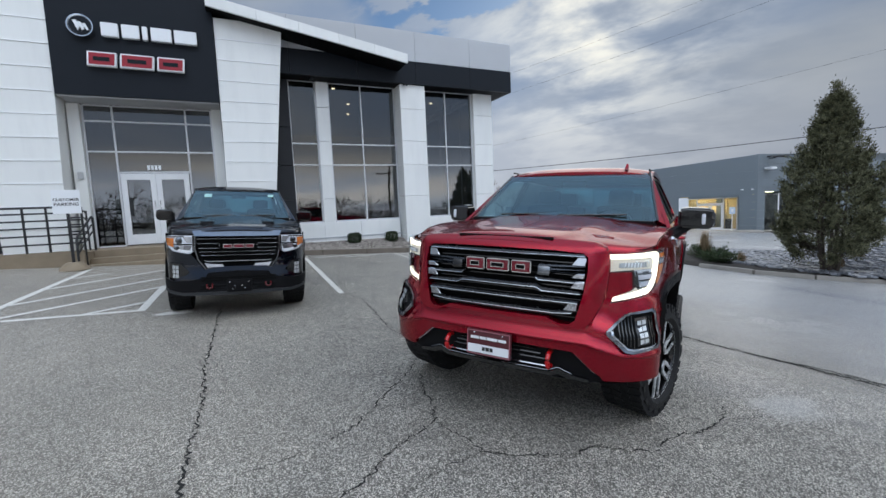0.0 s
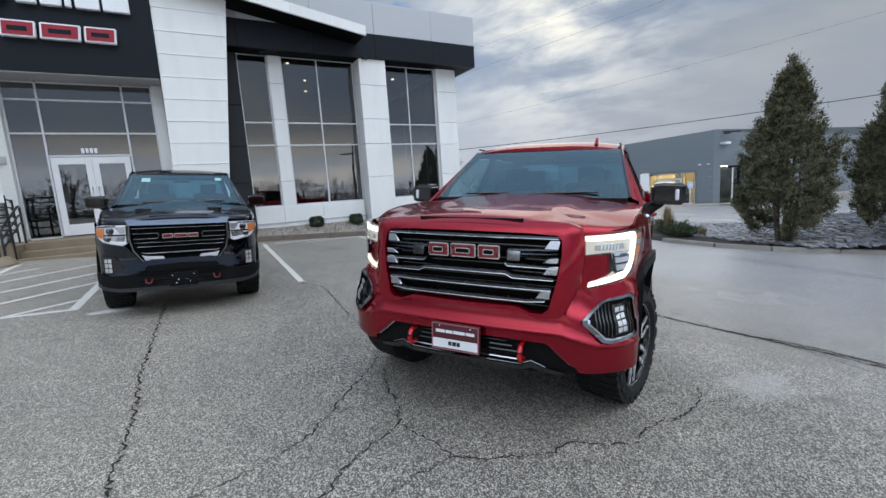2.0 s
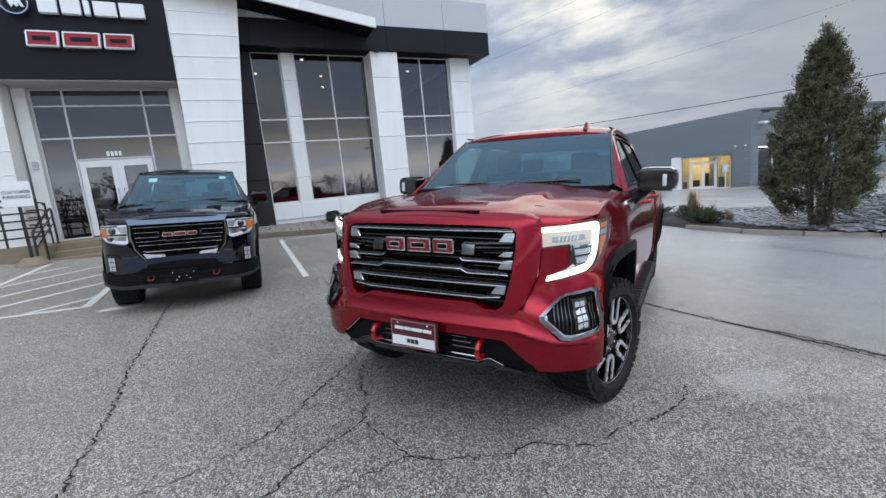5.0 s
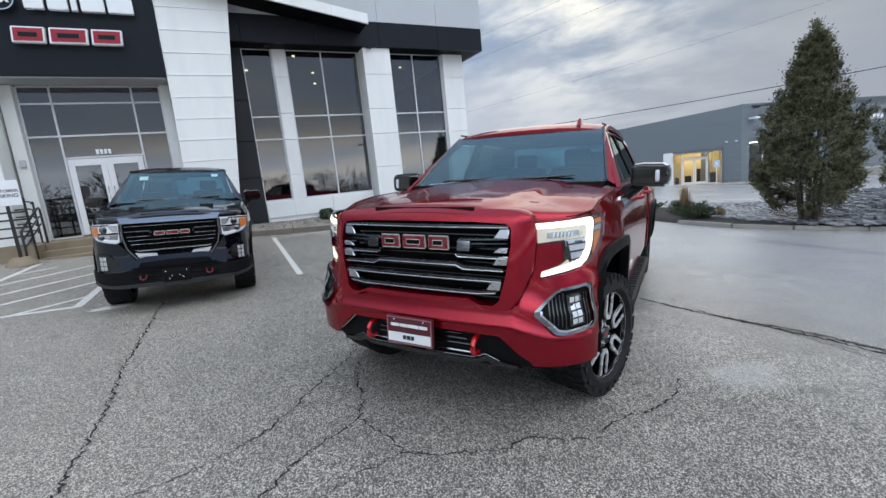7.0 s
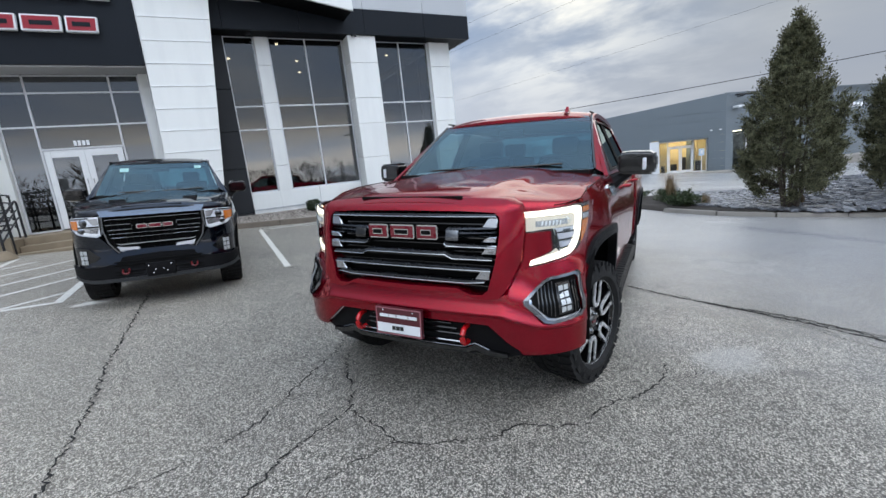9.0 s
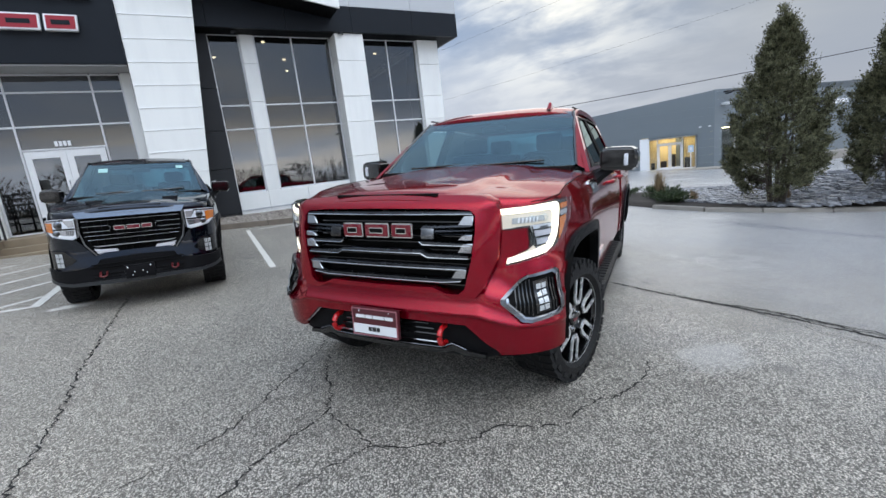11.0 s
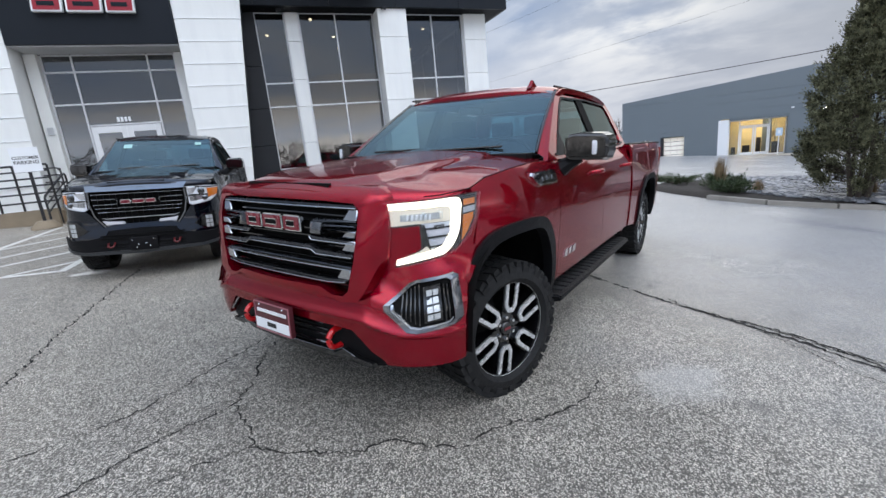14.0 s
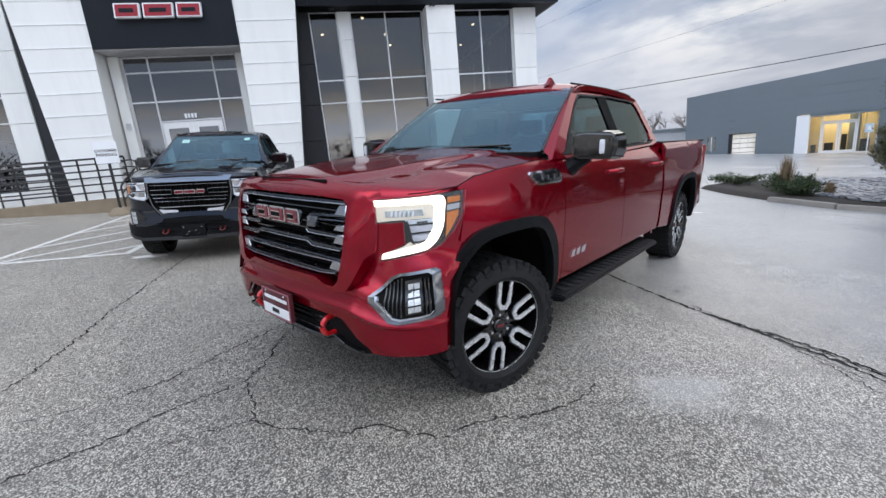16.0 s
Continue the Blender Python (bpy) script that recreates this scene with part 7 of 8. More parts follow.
for (x0, y0), (x1, y1) in zip(front, front[1:]):
    L = math.hypot(x1 - x0, y1 - y0)
    n = max(1, round(L / 0.9))
    for k in range(n):
        a = (x0 + (x1 - x0) * k / n, y0 + (y1 - y0) * k / n)
        b = (x0 + (x1 - x0) * (k + 1) / n, y0 + (y1 - y0) * (k + 1) / n)
        dx, dy = (b[0] - a[0]), (b[1] - a[1])
        l = math.hypot(dx, dy)
        nx, ny = -dy / l * 0.075, dx / l * 0.075
        bm = bmesh.new()
        g0, g1 = ground_z(*a), ground_z(*b)
        e = 0.985
        b2 = (a[0] + dx * e, a[1] + dy * e)
        lo = [bm.verts.new((p[0] + s * nx, p[1] + s * ny, g - 0.1)) for p, g, s in ((a, g0, 1), (b2, g1, 1), (b2, g1, -1), (a, g0, -1))]
        hi = [bm.verts.new((p[0] + s * nx * 0.85, p[1] + s * ny * 0.85, g + 0.10 + random.uniform(-0.008, 0.008))) for p, g, s in ((a, g0, 1), (b2, g1, 1), (b2, g1, -1), (a, g0, -1))]
        bm.faces.new(hi)
        for i in range(4):
            bm.faces.new((lo[i], lo[(i + 1) % 4], hi[(i + 1) % 4], hi[i]))
        bmesh.ops.bevel(bm, geom=[ed for ed in bm.edges if ed.verts[0] in hi and ed.verts[1] in hi], offset=0.015, segments=2, affect="EDGES")
        part("kerb_stone", bm, M_KERBP, ik)

# slate chips over the bed
rnd = random.Random(11)
verts, faces = [], []


def inside(x, y, poly):
    hit = False
    for (x0, y0), (x1, y1) in zip(poly, poly[1:] + poly[:1]):
        if (y0 > y) != (y1 > y) and x < (x1 - x0) * (y - y0) / (y1 - y0) + x0:
            hit = not hit
    return hit


made = 0
while made < 8000:
    x, y = rnd.uniform(12.3, 25), rnd.uniform(-4.0, 9.6)
    if not inside(x, y, ISLE) or (y > 8.2 and x < 14.5) or rnd.random() < (x - 14) / 16:
        continue
    made += 1
    z, s = isle_z(x, y), rnd.uniform(0.08, 0.30)
    ang, tilt = rnd.gauss(0.75, 0.28), rnd.uniform(-0.10, 0.30)
    mm = Matrix.Translation((x, y, z + 0.03 + rnd.uniform(0.0, 0.03))) @ Matrix.Rotation(ang, 4, "Z") @ Matrix.Rotation(tilt, 4, "X")
    k = len(verts)
    h = rnd.uniform(0.010, 0.024)
    w = s * rnd.uniform(0.22, 0.38)
    pts = [(-s * rnd.uniform(0.6, 1), -w), (s * rnd.uniform(0.6, 1), -w * rnd.uniform(0.7, 1.2)), (s * rnd.uniform(0.5, 1), w), (-s * rnd.uniform(0.4, 1), w * rnd.uniform(0.7, 1.2))]
    verts += [tuple(mm @ Vector((px, py, -h))) for px, py in pts] + [tuple(mm @ Vector((px * 0.9, py * 0.9, h))) for px, py in pts]
    faces += [(k, k + 3, k + 2, k + 1), (k + 4, k + 5, k + 6, k + 7)] + [(k + i, k + (i + 1) % 4, k + 4 + (i + 1) % 4, k + 4 + i) for i in range(4)]
me = bpy.data.meshes.new("slate_chips")
me.from_pydata(verts, [], faces)
me.materials.append(M_SLATE)
tagged(new("slate_chips", me), "dark wet slate chips spread under the conifers", "slate", kind="stuff")


def conifer(x, y, height, spread, seed, lean=0.0):
    r = random.Random(seed)
    z0 = isle_z(x, y)
    tr = thing("conifer", "tall dense grey-green conifer with bare lower stems", "tree", "island conifers", m=pose(x, y, z0))
    bm = bmesh.new()
    for k in range(5):
        a = k * 1.26 + r.uniform(-0.3, 0.3)
        b = 0.07 + 0.05 * r.random()
        pts = [(b * math.cos(a), b * math.sin(a), -0.1)]
        for j in range(1, 7):
            t = j / 6
            w = b + (0.26 * spread * t * (1 - t) * 2.0)
            pts.append((w * math.cos(a) + lean * t, w * math.sin(a) + r.uniform(-0.03, 0.03), height * 0.86 * t * (0.75 + 0.25 * (k == 0))))
        tube(bm, pts, [0.042 * (1 - j / 7) + 0.008 for j in range(7)], 7)
    part("trunk", bm, M_BARK, tr, "several grey-brown stems", 60)
    bm = bmesh.new()
    clumps = []
    for k in range(900):
        a = r.uniform(0, 2 * math.pi)
        side = noise.noise(Vector((math.cos(a) * 1.3, math.sin(a) * 1.3, seed * 3.7)))
        foot = 0.15 + 0.16 * side                       # the skirt hangs lower on some sides
        t = r.random() ** 1.05
        z = height * (foot + (1.0 - foot) * t)
        q = z / height
        prof = lerp_table([(0.05, 0.58), (0.15, 0.76), (0.28, 0.92), (0.42, 0.98), (0.52, 0.80), (0.62, 0.62), (0.75, 0.41), (0.88, 0.20), (0.95, 0.07), (1.0, 0.0)], q)
        lump = 0.90 + 0.46 * noise.noise(Vector((math.cos(a) * 2.2, math.sin(a) * 2.2, z * 1.6 + seed)))
        inner = 0.42 if q > 0.24 else 0.72
        rad = spread * prof * lump * (inner + (1.0 - inner) * r.random() ** 0.55)
        c = Vector((rad * math.cos(a) + lean * q, rad * math.sin(a), z))
        if noise.noise(c * 2.3 + Vector((seed, 0, 0))) < -0.34:
            continue                                    # gaps between the boughs
        clumps.append(c)
        if k % 4 == 0:
            tube(bm, [(0.12 * math.cos(a), 0.12 * math.sin(a), max(0.35, z - rad * 0.35)), tuple(c)], [0.010, 0.003], 4)
    tagged(part("branchwork", bm, M_BARK, tr), "thin bare limbs", kind="stuff")
    vs, fs = [], []
    for c in clumps:
        axis = (Vector((c.x, c.y, 0)).normalized() * 0.55 + Vector((0, 0, 1.0)) + Vector((r.gauss(0, 0.25), r.gauss(0, 0.25), 0))).normalized()
        size = r.uniform(0.75, 1.25)
        for _ in range(120):
            p = c + Vector((r.gauss(0, 0.046), r.gauss(0, 0.046), 0)) * size + axis * r.gauss(0, 0.075) * size
            d = (axis * 0.7 + (p - c) * 7.0 + Vector((r.gauss(0, 0.3), r.gauss(0, 0.3), r.gauss(0, 0.25)))).normalized()
            u = d.cross(Vector((r.gauss(0, 1), r.gauss(0, 1), r.gauss(0, 1)))).normalized()
            w = r.uniform(0.018, 0.036)
            k = len(vs)
            vs += [p - u * w * 0.42, p + u * w * 0.42, p + d * w * 1.7, p + d * w + u.cross(d) * w * 0.35]
            fs += [(k, k + 1, k + 3), (k, k + 3, k + 2), (k + 1, k + 2, k + 3)]
    m_ = bpy.data.meshes.new("crown")
    m_.from_pydata([tuple(v) for v in vs], [], fs)
    m_.materials.append(M_CONIFER)
    o = new("crown", m_)
    o.parent = tr
    return tr


conifer(12.75, 5.40, 4.25, 1.12, 3, 0.0)
conifer(14.28, 3.80, 4.1, 1.02, 8)
conifer(18.3, 0.6, 5.2, 1.2, 12)


def low_juniper(x, y, w, h, seed):
    r = random.Random(seed)
    sh = thing("low_juniper", "low spreading green juniper on the island edge", "shrub", "low junipers", m=pose(x, y, isle_z(x, y)))
    bm = bmesh.new()
    vs, fs = [], []
    for k in range(26):
        a, l = r.uniform(0, 6.28), w * r.uniform(0.5, 1.0)
        tip = Vector((l * math.cos(a), l * math.sin(a), h * r.uniform(0.3, 1.0)))
        tube(bm, [(0, 0, -0.03), tuple(tip * 0.5 + Vector((0, 0, 0.05))), tuple(tip)], [0.014, 0.009, 0.003], 5)
        for _ in range(70):
            t = r.uniform(0.25, 1.05)
            p = tip * t + Vector((r.gauss(0, 0.04), r.gauss(0, 0.04), r.gauss(0.02, 0.035)))
            d = (tip.normalized() + Vector((r.gauss(0, 0.5), r.gauss(0, 0.5), r.gauss(0.3, 0.4)))).normalized()
            u = d.cross(Vector((r.gauss(0, 1), r.gauss(0, 1), r.gauss(0, 1)))).normalized()
            s = r.uniform(0.02, 0.045)
            i = len(vs)
            vs += [p - u * s * 0.35, p + u * s * 0.35, p + d * s * 2.2]
            fs.append((i, i + 1, i + 2))
    part("stems", bm, M_BARK, sh)
    m_ = bpy.data.meshes.new("crown")
    m_.from_pydata([tuple(v) for v in vs], [], fs)
    m_.materials.append(M_JUNIPER)
    o = new("crown", m_)
    o.parent = sh


low_juniper(13.1, 10.1, 0.75, 0.22, 1)
low_juniper(12.75, 8.3, 0.6, 0.34, 2)
low_juniper(12.1, 7.6, 0.5, 0.26, 3)
low_juniper(13.3, 8.6, 0.55, 0.30, 4)


def grass_tuft(x, y, h, n, seed):
    r = random.Random(seed)
    gt = thing("ornamental_grass", "dry tan ornamental grass tuft on the island", "grass tuft", "grass tufts", m=pose(x, y, isle_z(x, y)))
    vs, fs = [], []
    for _ in range(n):
        a, b = r.uniform(0, 6.28), abs(r.gauss(0, 0.16))
        base_ = Vector((r.gauss(0, 0.05), r.gauss(0, 0.05), -0.02))
        tip = base_ + Vector((b * math.cos(a), b * math.sin(a), 1)) * h * r.uniform(0.6, 1.1)
        mid = base_ + (tip - base_) * 0.55 + Vector((0, 0, 0.04 * h))
        u = Vector((-math.sin(a), math.cos(a), 0)) * 0.004
        k = len(vs)
        vs += [base_ - u, base_ + u, mid + u, mid - u, tip]
        fs += [(k, k + 1, k + 2, k + 3), (k + 3, k + 2, k + 4)]
    m_ = bpy.data.meshes.new("blades")
    m_.from_pydata([tuple(v) for v in vs], [], fs)
    m_.materials.append(M_STRAW)
    o = new("blades", m_)
    o.parent = gt


grass_tuft(12.95, 8.55, 0.85, 420, 21)
grass_tuft(13.2, 5.4, 0.40, 160, 22)
grass_tuft(12.6, 7.3, 0.35, 200, 23)
grass_tuft(14.6, 5.6, 0.5, 160, 24)

# ---- neighbouring showroom across the lot ----
M_FARP = plain("grey_metal_siding", (0.150, 0.180, 0.203), 0.42, vary=0.06, scale=0.5)
M_FARG = glass_dark("far_window_glass", (0.85, 0.85, 0.83), 0.05)
M_WARM = plain("ochre_interior_wall", (0.66, 0.53, 0.29), 0.8, vary=0.25, scale=0.8)
M_WARMLAMP = glow("warm_interior_light", (1.0, 0.85, 0.58), 8.0)
M_GARAGE = glow("backlit_garage_panel", (1.0, 0.86, 0.58), 0.22)
FAR = Matrix(((0.574, 0.819, 0, 34.65), (-0.819, 0.574, 0, 25.19), (0, 0, 1, 0), (0, 0, 0, 1)))   # x along the front, y into the building
WINGM = Matrix(((0.985, 0.174, 0, 37.68), (-0.174, 0.985, 0, 20.86), (0, 0, 1, 0), (0, 0, 0, 1)))
far = thing("neighbour_building", "grey metal-clad showroom across the lot with a warm lit entrance", "building", m=FAR)
Z0, ZT = -1.9, 4.25


def siding(parent, x0, x1, z0, z1, slope=0.0, holes=(), y=0.0):
    """Lapped horizontal siding courses, left open at the holes."""
    course, z = 0.62, z0 - (0.31 if slope > 0 else 0.0)
    while z < z1 - 0.01:
        zt = min(z + course, z1)
        spans = [(x0, x1)]
        for hx0, hx1, hz0, hz1 in holes:
            if zt > hz0 + 0.02 and z < hz1 - 0.02:
                spans = [p for a, b in spans for p in ((a, min(b, hx0)), (max(a, hx1), b)) if p[1] - p[0] > 0.01]
        for a, b in spans:
            bm = bmesh.new()
            dz = 0.012
            prism(bm, [(a, z), (b, z), (b, zt - dz), (a, zt - dz)], y, y + 0.08, "y")
            if zt >= z1 - 0.01:
                for v in bm.verts:
                    if v.co.z > z + 0.004:
                        v.co.z += slope * (v.co.x - x0)
            part("siding_course", bm, M_FARP, parent)
        z = zt


GAR, ENT, WIN = (-4.25, -2.5, -1.3, 0.52), (-0.12, 4.2, -1.36, 1.5), (-5.72, -5.1, -0.72, 0.40)
siding(far, -7.3, 5.35, Z0, 3.68, 0.078, (GAR, ENT, WIN))
part("core", boxed(-7.28, 5.3, 3.2, 16, Z0, 3.60), M_FARP, far, "grey building body")
bm = bmesh.new()
box(bm, -7.28, -4.3, 0.1, 3.2, Z0, 3.6)
box(bm, -4.26, 5.3, 0.1, 3.2, 1.75, 3.6)
part("inner_wall", bm, M_FARP, far)
part("jamb", boxed(-0.16, 0.55, -0.03, 0.9, -1.5, 1.45), M_SIGNW, far, "white angled entrance jamb")
part("jamb", boxed(4.12, 4.24, 0.05, 0.9, -1.5, 1.5), M_FARP, far)
part("head", boxed(0.55, 4.12, 0.05, 0.9, 1.35, 1.7), M_FARP, far)
part("back_wall", boxed(-0.1, 4.24, 3.0, 3.1, -1.5, 1.7), M_WARM, far, "ochre lit interior wall")
part("interior_floor", boxed(-0.1, 4.24, 0.1, 3.0, -1.6, -1.38), M_CONC, far)
part("ceiling_light", boxed(0.8, 3.8, 1.2, 2.4, 1.66, 1.70), M_WARMLAMP, far, "lit warm ceiling panel")
for x in (0.55, 1.22, 3.12, 4.10):
    part("entrance_mullion", boxed(x - 0.04, x + 0.04, 0.78, 0.86, -1.38, 1.36), M_SIGNW, far, "white mullion")
for x0, x1, z in ((0.59, 1.18, 1.33), (1.26, 3.08, 0.86), (3.16, 4.06, 1.33), (1.26, 3.08, 1.33), (0.59, 1.18, -1.34), (3.16, 4.06, -1.34)):
    part("entrance_rail", boxed(x0, x1, 0.78, 0.86, z - 0.05, z + 0.05), M_SIGNW, far)
for x in (1.28, 2.19):
    d = part("entrance_door", boxed(x, x + 0.10, 0.79, 0.85, -1.36, 0.80), M_SIGNW, far, "white-framed glass door")
    for a, b, c, e in ((x + 0.78, x + 0.88, -1.36, 0.80), (x + 0.1, x + 0.78, -1.36, -1.14), (x + 0.1, x + 0.78, 0.70, 0.80)):
        part("door_frame", boxed(a, b, 0.79, 0.85, c, e), M_SIGNW, d)
for x0, x1, z0, z1 in ((0.6, 1.18, -1.3, 1.28), (1.26, 3.08, 0.92, 1.28), (3.16, 4.06, -1.3, 1.28)):
    p = part("entrance_pane", boxed(x0, x1, 0.815, 0.822, z0, z1), M_FARG, far)
    p.visible_shadow = False
for x, z, w in ((0.85, -0.95, 0.3), (1.7, -0.85, 0.5), (2.5, -0.3, 0.3), (3.6, -0.7, 0.5)):
    part("showroom_desk", boxed(x - w / 2, x + w / 2, 1.8, 2.2, -1.38, z + 0.2, 0.03), M_SEAT, far, "dark furniture inside")
# garage door and small window
for x0, x1, z0, z1 in ((-4.25, -2.5, 0.524, 0.878), (-4.25, -2.5, -1.586, -1.304), (-5.72, -5.1, 0.404, 0.878), (-5.72, -5.1, -0.966, -0.724)):
    part("siding_course", boxed(x0, x1, 0.0, 0.08, z0, z1), M_FARP, far)
part("garage_jamb", boxed(-4.25, -4.05, 0.0, 0.35, -1.35, 0.52), M_DARKW, far)
for k in range(5):
    for j in range(3):
        part("garage_pane", boxed(-4.02 + j * 0.505, -4.02 + j * 0.505 + 0.49, 0.28, 0.31, -1.28 + k * 0.355, -1.28 + k * 0.355 + 0.32), M_GARAGE, far, "backlit frosted garage pane")
part("garage_back", boxed(-4.05, -2.5, 0.32, 0.36, -1.35, 0.52), M_DARKW, far)
part("small_window", boxed(-5.70, -5.12, 0.04, 0.06, -0.70, 0.38), M_FARG, far)
part("small_window_back", boxed(-5.72, -5.10, 0.085, 0.095, -0.72, 0.40), M_REFL, far, "pale blind behind the small window")
part("small_window_bar", boxed(-5.43, -5.39, 0.0, 0.05, -0.72, 0.40), M_SIGNW, far)
for x in (4.35, 5.0):
    part("wall_lamp", boxed(x - 0.09, x + 0.09, -0.14, -0.002, 1.88, 1.96, 0.02), M_SIGNW, far, "small white wall lamp")
wing = thing("neighbour_wing", "long grey metal-clad wing of the neighbouring showroom", "building", m=WINGM)
siding(wing, 0.02, 34, Z0 - 0.4, 4.70, -0.045, ((0.9, 4.0, -1.3, 1.5),))
part("core", boxed(0.3, 34, 3.5, 14, Z0 - 0.5, 4.1), M_FARP, wing, "grey building body")
part("upper_wall", boxed(0.05, 34, 0.09, 3.5, 1.7, 4.2), M_FARP, wing)
for x0, x1 in ((0.9, 4.0),):
    part("back_wall", boxed(x0 - 0.1, x1 + 0.1, 3.3, 3.4, -1.7, 1.7), M_WARM, wing, "ochre lit interior wall")
    p = part("window_pane", boxed(x0, x1, 0.12, 0.13, -1.3, 1.5), M_FARG, wing)
    p.visible_shadow = False
    part("ceiling_light", boxed(x0 + 0.4, x1 - 0.4, 1.4, 2.2, 1.66, 1.69), M_WARMLAMP, wing, "lit warm ceiling panel")
    n = int((x1 - x0) / 1.5)
    for k in range(n + 1):
        x = x0 + (x1 - x0) * k / n
        part("window_mullion", boxed(x - 0.04, x + 0.04, 0.06, 0.118, -1.3, 1.5), M_SIGNW, wing)
for k in range(7):
    part("sign_block", boxed(13 + k * 0.5, 13.35 + k * 0.5, -0.08, -0.002, 2.7, 3.1, 0.02), M_SIGNW, wing, "raised white sign block")
part("floodlight_arm", boxed(1.2, 1.3, -0.5, 0.0, 4.28, 4.36), M_RAIL, wing, "dark floodlight arm")
for k in range(3):
    part("floodlight", boxed(0.55 + k * 0.65, 1.05 + k * 0.65, -0.75, -0.35, 4.36, 4.48, 0.03), M_RAIL, wing, "dark floodlight head")
part("security_lamp", boxed(0.7, 1.3, -0.6, -0.02, 3.45, 3.62, 0.05), M_SIGNW, wing, "white wall lamp on an arm")
part("walkway", boxed(-7.6, 5.6, -2.2, -0.02, Z0 - 0.3, -1.33, 0.02), M_KERBP, far, "pale concrete walkway")
part("walkway", boxed(0.4, 34, -1.6, -0.02, Z0 - 0.6, -1.42, 0.02), M_KERBP, wing, "pale concrete walkway")
ap = thing("accessible_sign", "small white and blue sign on a post", "sign", m=FAR @ pose(3.62, -1.2, -1.33))
bm = bmesh.new()
tube(bm, [(0, 0, 0), (0, 0, 1.6)], 0.03, 6)
part("post", bm, M_SIGNW, ap)
part("board", boxed(-0.2, 0.2, -0.05, -0.035, 1.35, 1.9), plain("pale_blue_sign", (0.45, 0.60, 0.75), 0.5), ap)
part("mark", boxed(-0.08, 0.08, -0.06, -0.051, 1.5, 1.75), M_SIGNW, ap)

shed = thing("distant_shed", "low pale grey shed behind the lots", "building", m=pose(36.5, 43.5, -1.6, 0, 0, -40))
part("wall", boxed(-6, 6, -3, 3, 0, 2.7), M_GREYP, shed)
part("roof", boxed(-6.2, 6.2, -3.2, 3.2, 2.7, 2.95), M_FARP, shed)


# ---- bare trees, wires and poles ----
def bare_tree_mesh(seed, h):
    r = random.Random(seed)
    bm = bmesh.new()

    def grow(p, d, l, w, depth):
        q = p + d * l * 0.5 + Vector((r.uniform(-1, 1), r.uniform(-1, 1), r.uniform(-1, 1))) * l * 0.05
        e = p + d * l
        tube(bm, [tuple(p), tuple(q), tuple(e)], [w, w * 0.85, w * 0.65], 5 if depth > 2 else 3, ends=False)
        if depth == 0:
            return
        for _ in range(r.choice((2, 3, 3)) if depth > 1 else 3):
            nd = (d + Vector((r.gauss(0, 0.48), r.gauss(0, 0.48), r.gauss(0.12, 0.32)))).normalized()
            grow(p + d * l * r.uniform(0.55, 1.0), nd, l * r.uniform(0.58, 0.8), w * 0.6, depth - 1)

    grow(Vector((0, 0, -0.3)), Vector((0, 0, 1)), h * 0.30, h * 0.018, 5)
    return finish("bare_tree", bm, M_TWIG)


bare = [bare_tree_mesh(s, 9.0) for s in (1, 2, 3, 4)]


def plant_bare(x, y, k, size, turn, z=None):
    o = new("bare_tree", bare[k % 4])
    o.matrix_basis = pose(x, y, ground_z(x, y) if z is None else z, 0, 0, turn) @ Matrix.Diagonal((size, size, size, 1))
    return tagged(o, "leafless grey-brown deciduous tree in the distance", "tree", "bare trees")


rnd = random.Random(77)
for k in range(16):
    az, d = radians(43.5 + k * 1.35 + rnd.uniform(-0.5, 0.5)), rnd.uniform(66, 88)
    plant_bare(d * math.cos(az), d * math.sin(az), k, rnd.uniform(0.85, 1.15), rnd.uniform(0, 360))
for k in range(34):
    az, d = radians(-158 + k * 4.0 + rnd.uniform(-1.5, 1.5)), rnd.uniform(48, 80)
    plant_bare(d * math.cos(az), d * math.sin(az), k, rnd.uniform(0.7, 1.25), rnd.uniform(0, 360))
# scrub belts under the trees
M_SCRUB = foliage("winter_scrub", (0.020, 0.018, 0.016), (0.075, 0.065, 0.055), 0.3)
vs, fs = [], []
for k in range(60000):
    back = k > 5000
    az = radians(rnd.uniform(-196, 4)) if back else radians(rnd.uniform(43, 66))
    d = rnd.uniform(44, 66) if back else rnd.uniform(88, 96)
    x, y = d * math.cos(az), d * math.sin(az)
    top = (4.8 + 2.6 * noise.noise(Vector((az * 9, d * 0.1, 0)))) if back else 2.6
    p = Vector((x, y, ground_z(x, y) + rnd.uniform(0, 1) ** 1.9 * top))
    u = Vector((rnd.gauss(0, 1), rnd.gauss(0, 1), rnd.gauss(0, 0.6))).normalized() * rnd.uniform(0.04, 0.11)
    v = Vector((rnd.gauss(0, 1), rnd.gauss(0, 1), rnd.gauss(1.0, 0.8))).normalized() * rnd.uniform(0.25, 0.75)
    i = len(vs)
    vs += [p - u, p + u, p + v]
    fs.append((i, i + 1, i + 2))
me = bpy.data.meshes.new("scrub")
me.from_pydata([tuple(v) for v in vs], [], fs)
me.materials.append(M_SCRUB)
tagged(new("scrub", me), "brown winter scrub along the far edge of the lots", "scrub", kind="stuff")


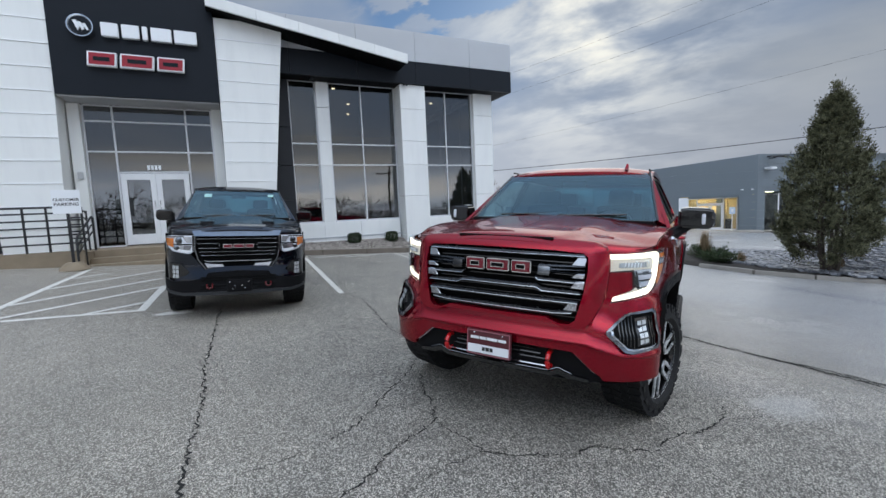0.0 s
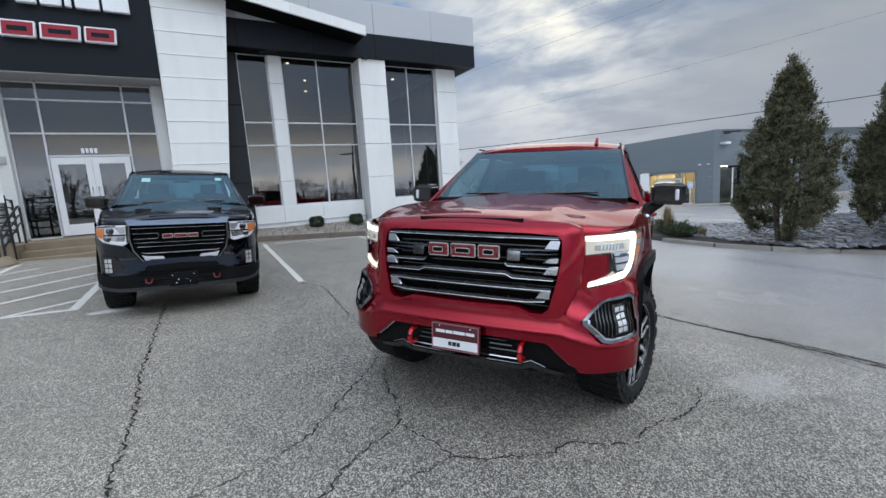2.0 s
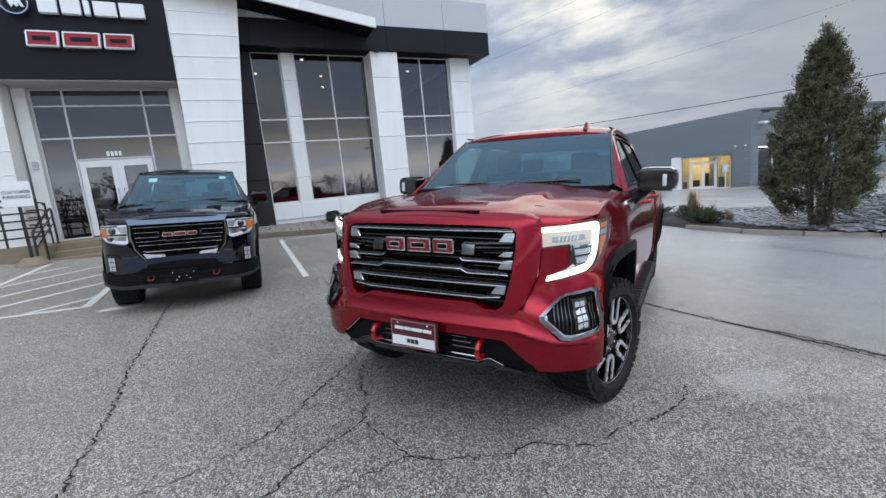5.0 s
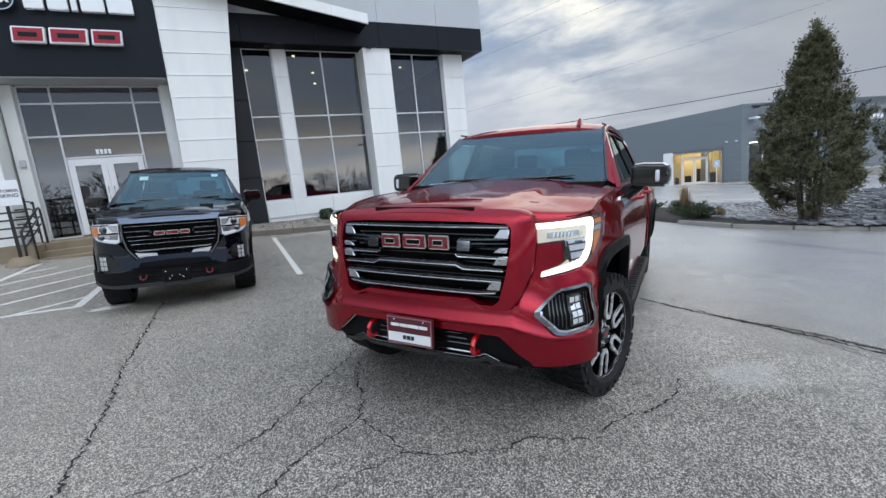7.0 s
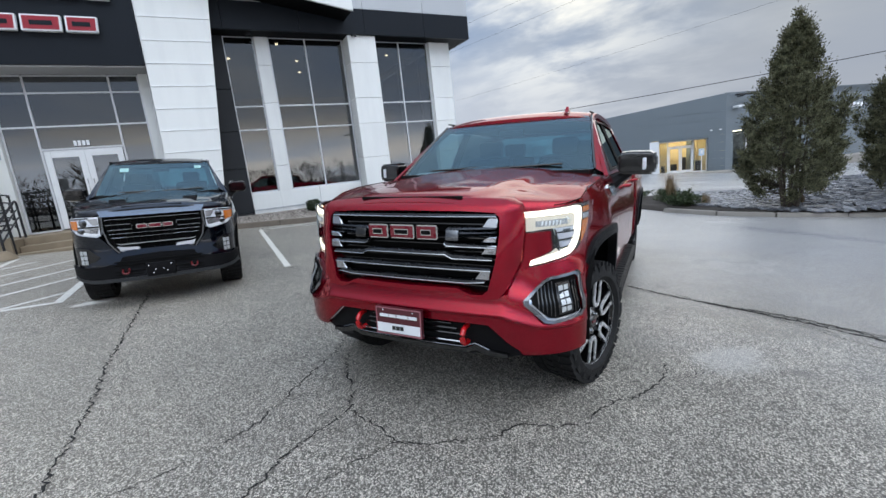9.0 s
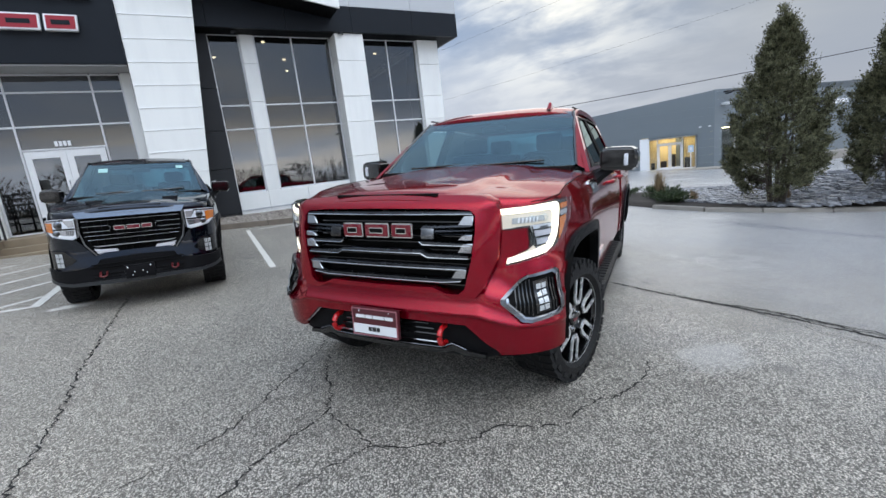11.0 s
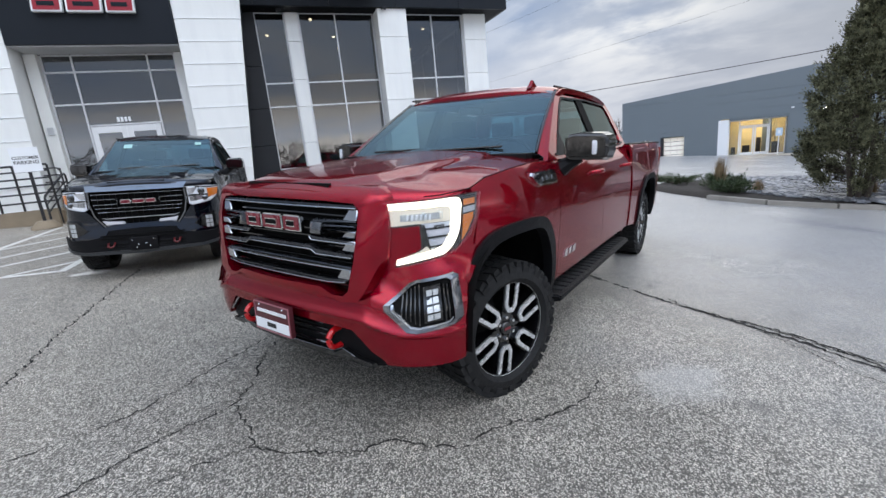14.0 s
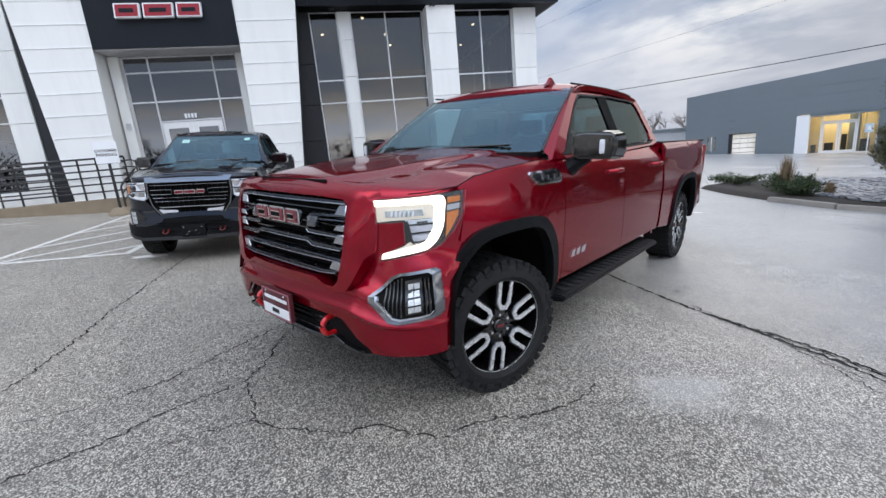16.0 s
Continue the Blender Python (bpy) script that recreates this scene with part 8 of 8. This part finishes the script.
def by_angle(az, el, d):
    return Vector((0.33 + d * math.cos(radians(az)), 0.14 + d * math.sin(radians(az)), 1.475 + d * math.tan(radians(el))))


def wire(a, b, sag, r, label="thin dark overhead power line"):
    bm = bmesh.new()
    pts = []
    for k in range(25):
        t = k / 24
        p = a.lerp(b, t)
        p.z -= sag * 4 * t * (1 - t)
        pts.append(tuple(p))
    tube(bm, pts, r, 5)
    return solid("power_line", bm, M_RAIL, label, "power line", "power lines")


wire(by_angle(78, 4.1, 95), by_angle(8, 5.85, 75), 1.2, 0.045)
wire(by_angle(70, 12.6, 60), by_angle(10, 22.6, 42), 0.6, 0.008)
wire(by_angle(70, 10.6, 60), by_angle(10, 20.4, 42), 0.6, 0.008)
wire(by_angle(70, 6.0, 70), by_angle(10, 13.0, 52), 0.6, 0.008)


def utility_pole(x, y, top, arms):
    z = ground_z(x, y) - 0.1
    pole = thing("utility_pole", "brown wooden utility pole with crossarms", "utility pole", "utility poles", m=pose(x, y, z, 0, 0, math.degrees(math.atan2(y, x)) - 90))
    bm = bmesh.new()
    tube(bm, [(0, 0, 0), (0, 0, top + 0.5 - z)], [0.17, 0.11], 10)
    part("post", bm, M_BARK, pole, "", 60)
    for h in arms:
        part("crossarm", boxed(-1.6, 1.6, -0.07, 0.07, h - z - 0.16, h - z - 0.02), M_BARK, pole)
        for u in (-1.4, -0.7, 0.7, 1.4):
            bm = bmesh.new()
            lathe(bm, [(0, 0.03), (0.06, 0.05), (0.12, 0.04), (0.14, 0.001)], 8, "z")
            for v in bm.verts:
                v.co += Vector((u, 0, h - z - 0.02))
            part("insulator", bm, M_GREYP, pole, "", 40)


utility_pole(18.0, -25.5, 7.2, (6.5,))
for p, arms in ((by_angle(78, 4.1, 95), ()), (by_angle(8, 5.85, 75), ()), (by_angle(70, 12.6, 60), (by_angle(70, 10.6, 60).z,)), (by_angle(10, 22.6, 42), (by_angle(10, 20.4, 42).z,)), (by_angle(70, 6.0, 70), ()), (by_angle(10, 13.0, 52), ())):
    utility_pole(p.x, p.y, p.z, (p.z,) + arms)
